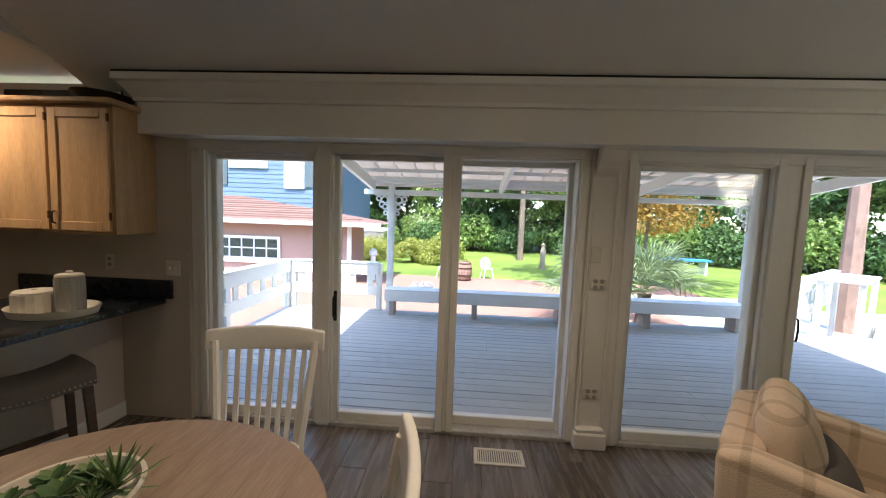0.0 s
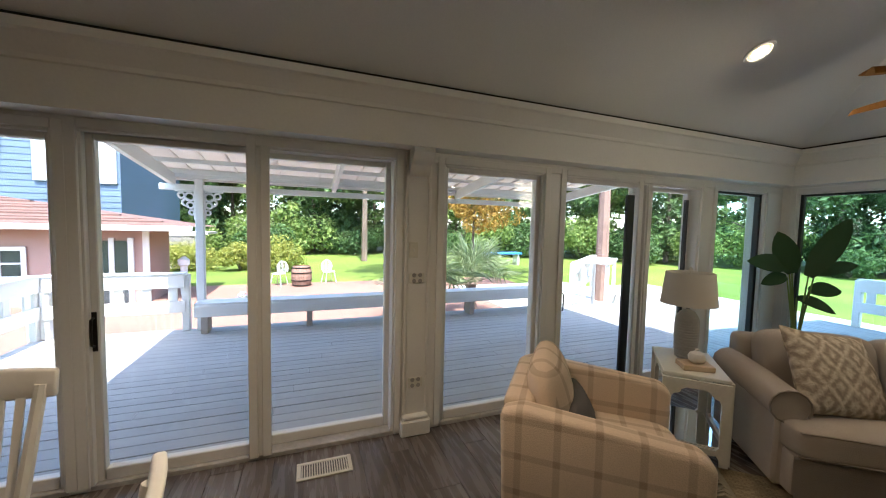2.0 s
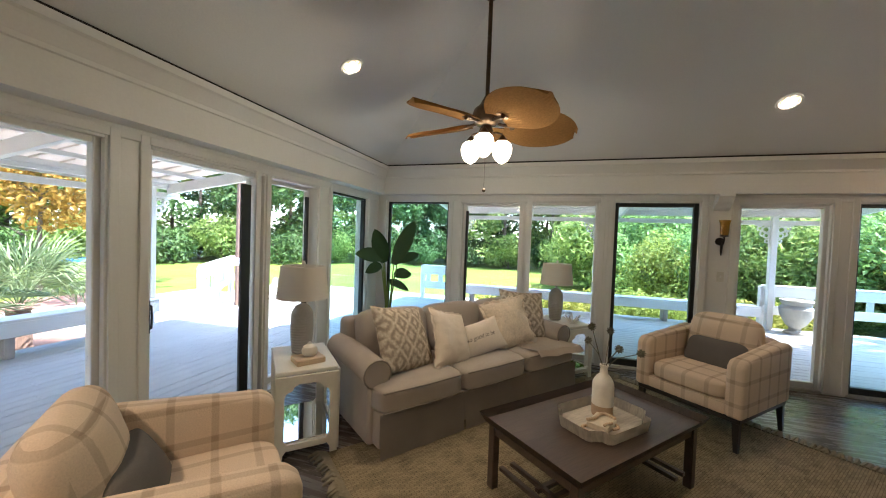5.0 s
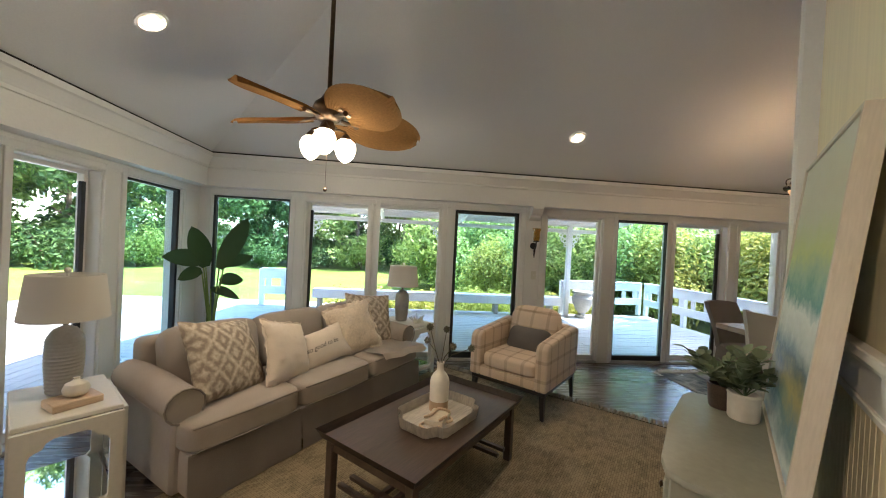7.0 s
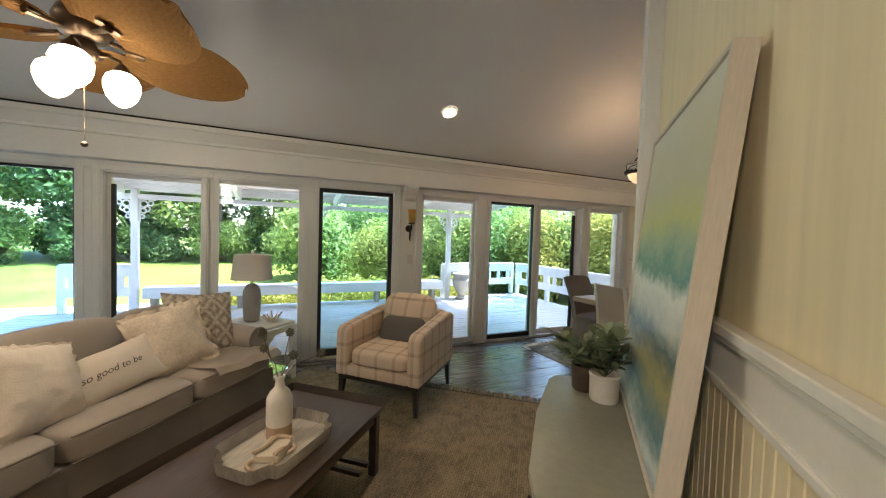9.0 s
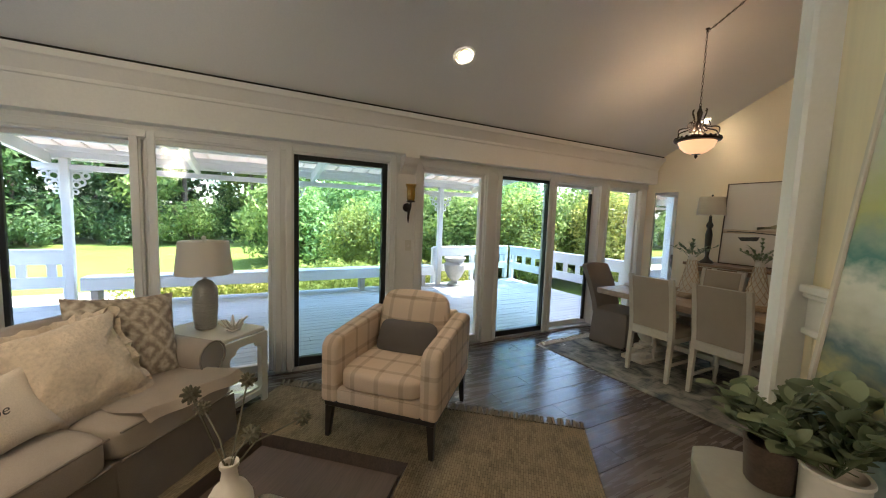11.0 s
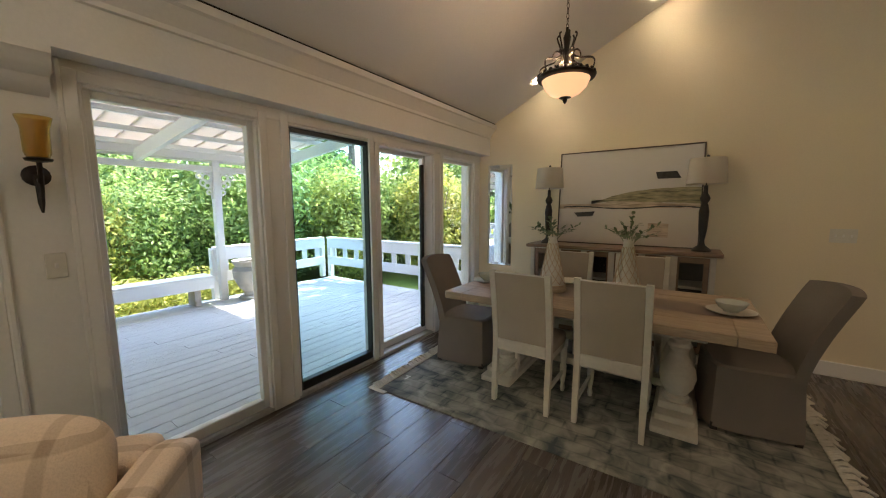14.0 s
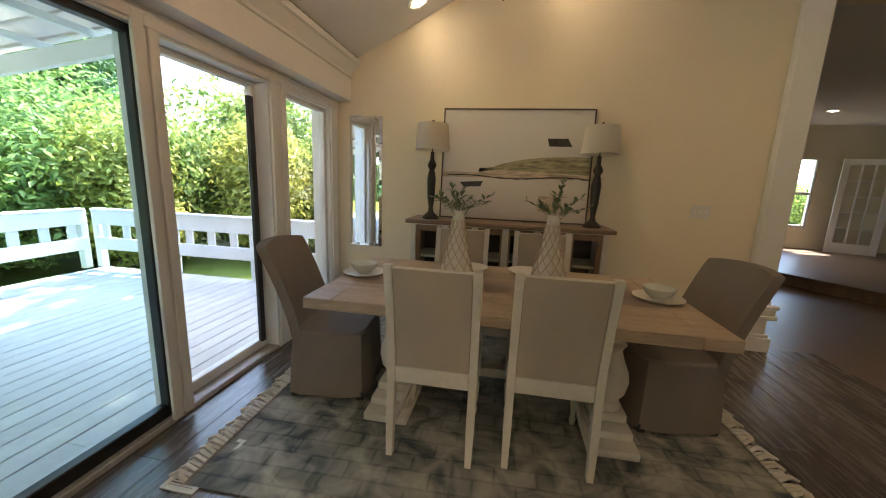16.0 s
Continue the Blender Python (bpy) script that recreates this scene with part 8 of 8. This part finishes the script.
def bar_stool(m):
    s = thing("bar_stool", m, "charcoal saddle-seat bar stool with nailhead trim and dark legs", "stool")
    bm = nb()
    N = 10
    g = [[bm.verts.new((0.23 * (2 * i / N - 1), 0.17 * (2 * j / N - 1), 0.655 + 0.045 * (2 * i / N - 1) ** 2 - 0.012 * (2 * j / N - 1) ** 4)) for j in range(N + 1)] for i in range(N + 1)]
    for i in range(N):
        for j in range(N):
            bm.faces.new((g[i][j], g[i + 1][j], g[i + 1][j + 1], g[i][j + 1]))
    rim = [g[i][0] for i in range(N + 1)] + [g[N][j] for j in range(1, N + 1)] + [g[i][N] for i in range(N - 1, -1, -1)] + [g[0][j] for j in range(N - 1, 0, -1)]
    low = [bm.verts.new((v.co.x * 1.02, v.co.y * 1.02, 0.565 + 0.02 * abs(v.co.x) / 0.23)) for v in rim]
    for i in range(len(rim)):
        j = (i + 1) % len(rim)
        bm.faces.new((rim[i], rim[j], low[j], low[i]))
    bm.faces.new(low)
    seat = part("seat", bm, GREYFAB, s, smooth=50)
    bm = nb()
    for i in range(22):
        for sy in (-1, 1):
            bmesh.ops.create_uvsphere(bm, u_segments=6, v_segments=4, radius=0.006, matrix=Matrix.Translation((-0.225 + 0.45 * i / 21, sy * 0.175, 0.585 + 0.02 * abs(-0.225 + 0.45 * i / 21) / 0.23)))
    part("nailheads", bm, surface("pewter", (0.5, 0.48, 0.45), 0.3, 0.1, metal=0.9), seat)["kind"] = "stuff"
    for x in (-1, 1):
        for y in (-1, 1):
            bm = nb()
            tube(bm, [(x * 0.20, y * 0.145, 0.575), (x * 0.225, y * 0.165, 0.0)], [0.028, 0.022], 4)
            part("leg", bm, DARKWOOD, s, smooth=20)
    for y in (-1, 1):
        block("stretcher", -0.21, 0.21, y * 0.157 - 0.012, y * 0.157 + 0.012, 0.20, 0.235, DARKWOOD, s)
    return s
bar_stool(pose(-1.90, 2.38, 0, 0, 0, 66))

rt = thing("round_table", Matrix.Translation((-0.52, 1.31, 0)), "round greyed oak breakfast table on a pedestal", "table")
bm = nb()
lathe(bm, [(0.60, 0.722), (0.665, 0.730), (0.672, 0.745), (0.665, 0.758), (0.62, 0.76), (0.0, 0.76)], 64)
part("tabletop", bm, surface("greyed_oak", (0.30, 0.22, 0.165), 0.5, 0.22, 24, 4, 0.08, stretch=(6, 0.5, 1)), rt)
bm = nb()
lathe(bm, [(0.30, 0.0), (0.30, 0.04), (0.12, 0.08), (0.08, 0.15), (0.11, 0.35), (0.07, 0.55), (0.10, 0.70), (0.25, 0.722)], 24)
part("pedestal", bm, CHALK, rt)


def slat_chair(m, h=1.0):
    """Faces local +y: white kitchen chair with a slatted back."""
    c = thing("kitchen_chair", m, "white painted kitchen chair with a slatted back", "chair", group="kitchen chairs")
    def lean(z):
        return -0.20 - 0.10 * max(0, z - 0.45) / 0.55
    for s in (-1, 1):
        bm = nb()
        zz = (0.0, 0.45, 0.7, h - 0.05)
        tube(bm, [(s * (0.20 + 0.055 * max(0, z - 0.45) / 0.55), lean(z), z) for z in zz], [0.02, 0.022, 0.021, 0.02], 8)
        part("back_post", bm, WHITE, c)
        bm = nb()
        tube(bm, [(s * 0.18, 0.19, 0.0), (s * 0.175, 0.18, 0.44)], [0.016, 0.022], 10)
        part("front_leg", bm, WHITE, c)
    bm = nb()
    n = 14
    gr = [[bm.verts.new((0.295 * (2 * i / n - 1), lean(z) - 0.035 * (1 - (2 * i / n - 1) ** 2) + o, z + 0.018 * (1 - (2 * i / n - 1) ** 2) * (z > h - 0.03))) for z, o in ((h - 0.10, -0.014), (h, -0.016), (h, 0.016), (h - 0.10, 0.014))] for i in range(n + 1)]
    for a, b in zip(gr, gr[1:]):
        for j in range(4):
            k = (j + 1) % 4
            bm.faces.new((a[j], a[k], b[k], b[j]))
    bm.faces.new(gr[0]); bm.faces.new(gr[-1][::-1])
    bmesh.ops.recalc_face_normals(bm, faces=bm.faces)
    bmesh.ops.bevel(bm, geom=[e for e in bm.edges if e.calc_face_angle(0) > 0.5], offset=0.010, segments=3, profile=0.5, affect="EDGES", clamp_overlap=True)
    part("crest_rail", bm, WHITE, c)
    for i in range(8):
        u = (i + 0.5) / 8 * 2 - 1
        bm = nb()
        def at(z):
            return Vector((u * (0.20 + 0.05 * (z - 0.45)), lean(z) - 0.03 * (1 - u * u), z))
        for z0, z1 in ((0.46, 0.72), (0.72, h - 0.09)):
            a, b = at(z0), at(z1)
            va = [bm.verts.new(a + Vector((dx * 0.012, dy * 0.006, 0))) for dx, dy in ((-1, -1), (1, -1), (1, 1), (-1, 1))]
            vb = [bm.verts.new(b + Vector((dx * 0.012, dy * 0.006, 0))) for dx, dy in ((-1, -1), (1, -1), (1, 1), (-1, 1))]
            for j in range(4):
                k = (j + 1) % 4
                bm.faces.new((va[j], va[k], vb[k], vb[j]))
        part("slat", bm, WHITE, c, smooth=0)
    bm = nb()
    cushion(bm, 0.44, 0.44, 0.035, Matrix.Translation((0, 0, 0.445)), 6, 6)
    part("seat", bm, WHITE, c)
    return c


kc = slat_chair(pose(-0.511, 2.088, 0, 0, 0, 188))
copy_thing(kc, pose(0.02, 1.38, 0, 0, 0, 96))

bw = thing("planter_bowl", Matrix.Translation((-0.58, 1.45, 0.761)), "white ceramic bowl planted with green succulents", "planter")
bm = nb()
lathe(bm, [(0.10, 0), (0.13, 0.008), (0.175, 0.05), (0.185, 0.085), (0.172, 0.085), (0.16, 0.055), (0.0, 0.05)], 32)
part("bowl", bm, CERAMIC, bw)
SUCC = leaf_material("succulent_leaves", (0.05, 0.12, 0.05), (0.22, 0.32, 0.13), 0.1)
g = random.Random(12)
for k, (x, y, r, nn, pt_) in enumerate(((0.0, 0.0, 0.075, 26, 0.7), (-0.08, 0.06, 0.06, 22, 0.6), (0.06, 0.08, 0.05, 20, 0.5), (-0.05, -0.08, 0.06, 22, 0.6), (0.10, 0.0, 0.05, 30, 1.2), (0.05, -0.09, 0.05, 22, 0.5), (-0.11, -0.02, 0.05, 20, 0.5), (0.09, 0.07, 0.085, 34, 1.25), (-0.02, 0.10, 0.05, 20, 0.6))):
    bm = nb()
    for i in range(nn):
        a = i * 2.4
        e = 0.15 + pt_ * i / nn
        d = Vector((math.cos(a) * math.cos(e), math.sin(a) * math.cos(e), math.sin(e)))
        o = Vector((x, y, 0.06 + 0.02 * i / nn))
        L = r * (1.1 - 0.4 * i / nn) * (1.5 if pt_ > 1 else 1)
        paddle(bm, o, o + d * L, r * (0.06 if pt_ > 1 else 0.24), -0.004, 0.35)
    part("succulent", bm, SUCC, bw)

# ---- garden pieces ----
def wire_chair(m):
    c = thing("garden_chair", m, "white metal garden chair with a round mesh back", "chair", group="garden chairs")
    bm = nb()
    tube(bm, [(0.22 * math.cos(a), -0.22, 0.62 + 0.26 * math.sin(a)) for a in np.linspace(-0.6, 3.74, 20)], 0.016, 6)
    for k in range(7):
        x = -0.18 + k * 0.06
        tube(bm, [(x, -0.22, 0.46), (x, -0.22, 0.62 + 0.26 * math.sqrt(max(0, 1 - (x / 0.22) ** 2)))], 0.009, 4)
    part("backrest", bm, OUTWHITE, c)
    bm = nb()
    lathe(bm, [(0.0, 0.43), (0.23, 0.43), (0.24, 0.445), (0.0, 0.45)], 20)
    part("seat", bm, OUTWHITE, c)
    for x in (-1, 1):
        for y in (-1, 1):
            bm = nb()
            tube(bm, [(x * 0.15, y * 0.15, 0.43), (x * 0.22, y * 0.22, 0.0)], 0.014, 5)
            part("leg", bm, OUTWHITE, c)
    return c


wc = wire_chair(pose(-0.35, 15.2, -0.735, 0, 0, 150))
copy_thing(wc, pose(1.45, 15.6, -0.75, 0, 0, 200))
brl = thing("wine_barrel", Matrix.Translation((0.44, 14.9, -0.75)), "weathered wooden barrel with iron hoops on the patio", "barrel")
STAVE = surface("barrel_oak", (0.24, 0.14, 0.10), 0.8, 0.25, 20, 4, 0.3, stretch=(4, 4, 0.4))
for k in range(18):
    bm = nb()
    a0, a1 = 2 * math.pi * k / 18 + 0.01, 2 * math.pi * (k + 1) / 18 - 0.01
    prev = None
    for z, r in ((0, 0.30), (0.2, 0.355), (0.38, 0.37), (0.56, 0.355), (0.76, 0.30)):
        row = [bm.verts.new((q * math.cos(a), q * math.sin(a), z)) for q, a in ((r, a0), (r, a1), (r - 0.03, a1), (r - 0.03, a0))]
        if prev:
            for j in range(4):
                bm.faces.new((prev[j], prev[(j + 1) % 4], row[(j + 1) % 4], row[j]))
        prev = row
    part("stave", bm, STAVE, brl, smooth=0)
for z, r in ((0.06, 0.322), (0.24, 0.364), (0.52, 0.364), (0.70, 0.322)):
    bm = nb()
    lathe(bm, [(r, z - 0.02), (r + 0.008, z - 0.018), (r + 0.008, z + 0.018), (r, z + 0.02)], 28)
    part("hoop", bm, IRON, brl)
bm = nb()
lathe(bm, [(0.0, 0.70), (0.285, 0.70), (0.285, 0.73), (0.0, 0.73)], 24)
part("head", bm, STAVE, brl)

urn = thing("garden_urn", Matrix.Translation((9.76, -3.92, DZ)) @ Matrix.Scale(0.86, 4), "fluted weathered stone urn on the deck", "urn")
bm = nb()
K = 32
rings = []
for r, z in ((0.20, 0.0), (0.20, 0.05), (0.12, 0.08), (0.10, 0.14), (0.17, 0.22), (0.27, 0.42), (0.29, 0.58), (0.24, 0.66), (0.26, 0.70), (0.30, 0.76), (0.29, 0.78), (0.22, 0.74)):
    f = 0.012 if 0.2 < z < 0.6 else 0.0
    rings.append([bm.verts.new(((r + f * (i % 2)) * math.cos(2 * math.pi * i / K), (r + f * (i % 2)) * math.sin(2 * math.pi * i / K), z)) for i in range(K)])
for a, b in zip(rings, rings[1:]):
    for i in range(K):
        bm.faces.new((a[i], a[(i + 1) % K], b[(i + 1) % K], b[i]))
bm.faces.new(rings[0][::-1])
part("vase", bm, surface("weathered_white_stone", (0.36, 0.345, 0.31), 0.85, 0.15, 20, 4, 0.4), urn)

def bar_chair(m):
    c = thing("high_chair", m, "white outdoor bar chair with a curved back", "chair", group="white bar chairs")
    bm = nb()
    vs = [[bm.verts.new((0.2 * u, -0.18 + 0.05 * u * u - 0.10 * v, 0.70 + 0.42 * v)) for v in (0, 0.35, 0.7, 1.0)] for u in np.linspace(-1, 1, 9)]
    for a, b in zip(vs, vs[1:]):
        for j in range(3):
            bm.faces.new((a[j], b[j], b[j + 1], a[j + 1]))
    bmesh.ops.solidify(bm, geom=bm.faces[:], thickness=0.03)
    part("backrest", bm, OUTWHITE, c)
    block("seat", -0.21, 0.21, -0.2, 0.2, 0.66, 0.70, OUTWHITE, c, bevel=0.012)
    for x in (-1, 1):
        for y in (-1, 1):
            bm = nb()
            tube(bm, [(x * 0.18, y * 0.17, 0.66), (x * 0.23, y * 0.22, 0)], 0.017, 6)
            part("leg", bm, OUTWHITE, c)
    return c
bc = bar_chair(pose(8.1, 7.3, DZ, 0, 0, 60))
bc.location.z = -0.728
copy_thing(bc, pose(8.9, 7.7, -0.728, 0, 0, 40))
bt2 = thing("bar_table", pose(7.3, 7.35, -0.728, 0, 0, 38), "long white outdoor bar table", "table")
block("tabletop", -0.8, 0.8, -0.3, 0.3, 1.55, 1.60, OUTWHITE, bt2, bevel=0.008)
for x in (-0.72, 0.72):
    for y in (-0.24, 0.24):
        block("leg", x - 0.04, x + 0.04, y - 0.04, y + 0.04, 0, 1.55, OUTWHITE, bt2, bevel=0.006)
gt = thing("garden_table", Matrix.Translation((12.2, 20.5, GZ)), "bright blue garden table on the lawn", "table")
BLUEP = surface("bright_blue_paint", (0.05, 0.22, 0.60), 0.5, 0.1)
block("tabletop", -1.3, 1.3, -0.4, 0.4, 0.70, 0.80, BLUEP, gt, bevel=0.01)
for x in (-1.1, 1.1):
    block("leg", x - 0.06, x + 0.06, -0.3, 0.3, 0, 0.70, OUTWHITE, gt)
bm = nb()
lathe(bm, [(0.16, 0), (0.18, 0.1), (0.12, 0.5), (0.17, 0.8), (0.12, 1.05), (0.09, 1.15), (0.12, 1.3), (0.0, 1.42)], 14)
solid("stone_ornament", bm, surface("mossy_stone", (0.24, 0.19, 0.14), 0.9, 0.3, 14, 4, 0.5), "plain weathered stone garden ornament on the lawn", "ornament", m=Matrix.Translation((4.6, 19.6, GZ)))
bm = nb()
lathe(bm, [(0.10, 0.0), (0.10, 0.9), (0.16, 0.95), (0.16, 1.1), (0.05, 1.2), (0.0, 1.22)], 12)
solid("garden_lantern", bm, OUTWHITE, "small white post lantern beside the annex", "lantern", m=Matrix.Translation((-3.0, 14.0, -0.735)))

fb = thing("flower_bed", Matrix.Translation((-0.9, 12.2, -0.735)), "low round bed of white and purple flowers on the patio", "flower bed")
bm = nb()
lathe(bm, [(0.0, 0.05), (0.42, 0.05), (0.45, 0.0), (0.5, 0.0), (0.5, 0.10), (0.44, 0.11), (0.42, 0.06)], 24)
part("edging", bm, surface("pale_edging_stone", (0.42, 0.38, 0.34), 0.85, 0.15), fb)
for nm, mt, sd in (("leaves", LEAFDARK, 71), ("flowers", leaf_material("purple_white_petals", (0.22, 0.12, 0.40), (0.70, 0.66, 0.72), 0.2), 72)):
    fo = new(nm, leaf_cloud(nm, [(0.25 * math.cos(k * 1.3), 0.25 * math.sin(k * 1.3), 0.16 + 0.05 * (nm == "flowers"), 0.16, 0.16, 0.09) for k in range(6)], 2500, 0.035, mt, sd))
    fo.parent = fb

# ---- floor planks of the living and dining room ----
floor_ob = bpy.data.objects["floor"]
PLW, PLL = 0.182, 1.22
pm = {}
def plank_mesh(w, L):
    key = (round(w, 3), round(L, 2))
    if key not in pm:
        bm = nb()
        box(bm, -w / 2 + 0.0008, w / 2 - 0.0008, -L / 2 + 0.0008, L / 2 - 0.0008, -0.012, 0.0, 0.0012)
        pm[key] = finish(bm, "plank", FLOOR, 0)
    return pm[key]


col, x = 0, -2.12
pr = random.Random(2)
while x < 5.95:
    w = min(PLW, 5.97 - x)
    y = -5.12 - (col * 0.43) % PLL
    while y < 3.22:
        y0, y1 = max(y, -5.12), min(y + PLL, 3.22)
        if y1 - y0 > 0.05 and not (x < 1.2 and y1 < -1.0):
            ob = new("plank", plank_mesh(w, y1 - y0))
            ob.parent = floor_ob
            ob.matrix_basis = Matrix.Translation((x + w / 2, (y0 + y1) / 2, pr.uniform(-0.0006, 0)))
        y += PLL
    x += PLW
    col += 1
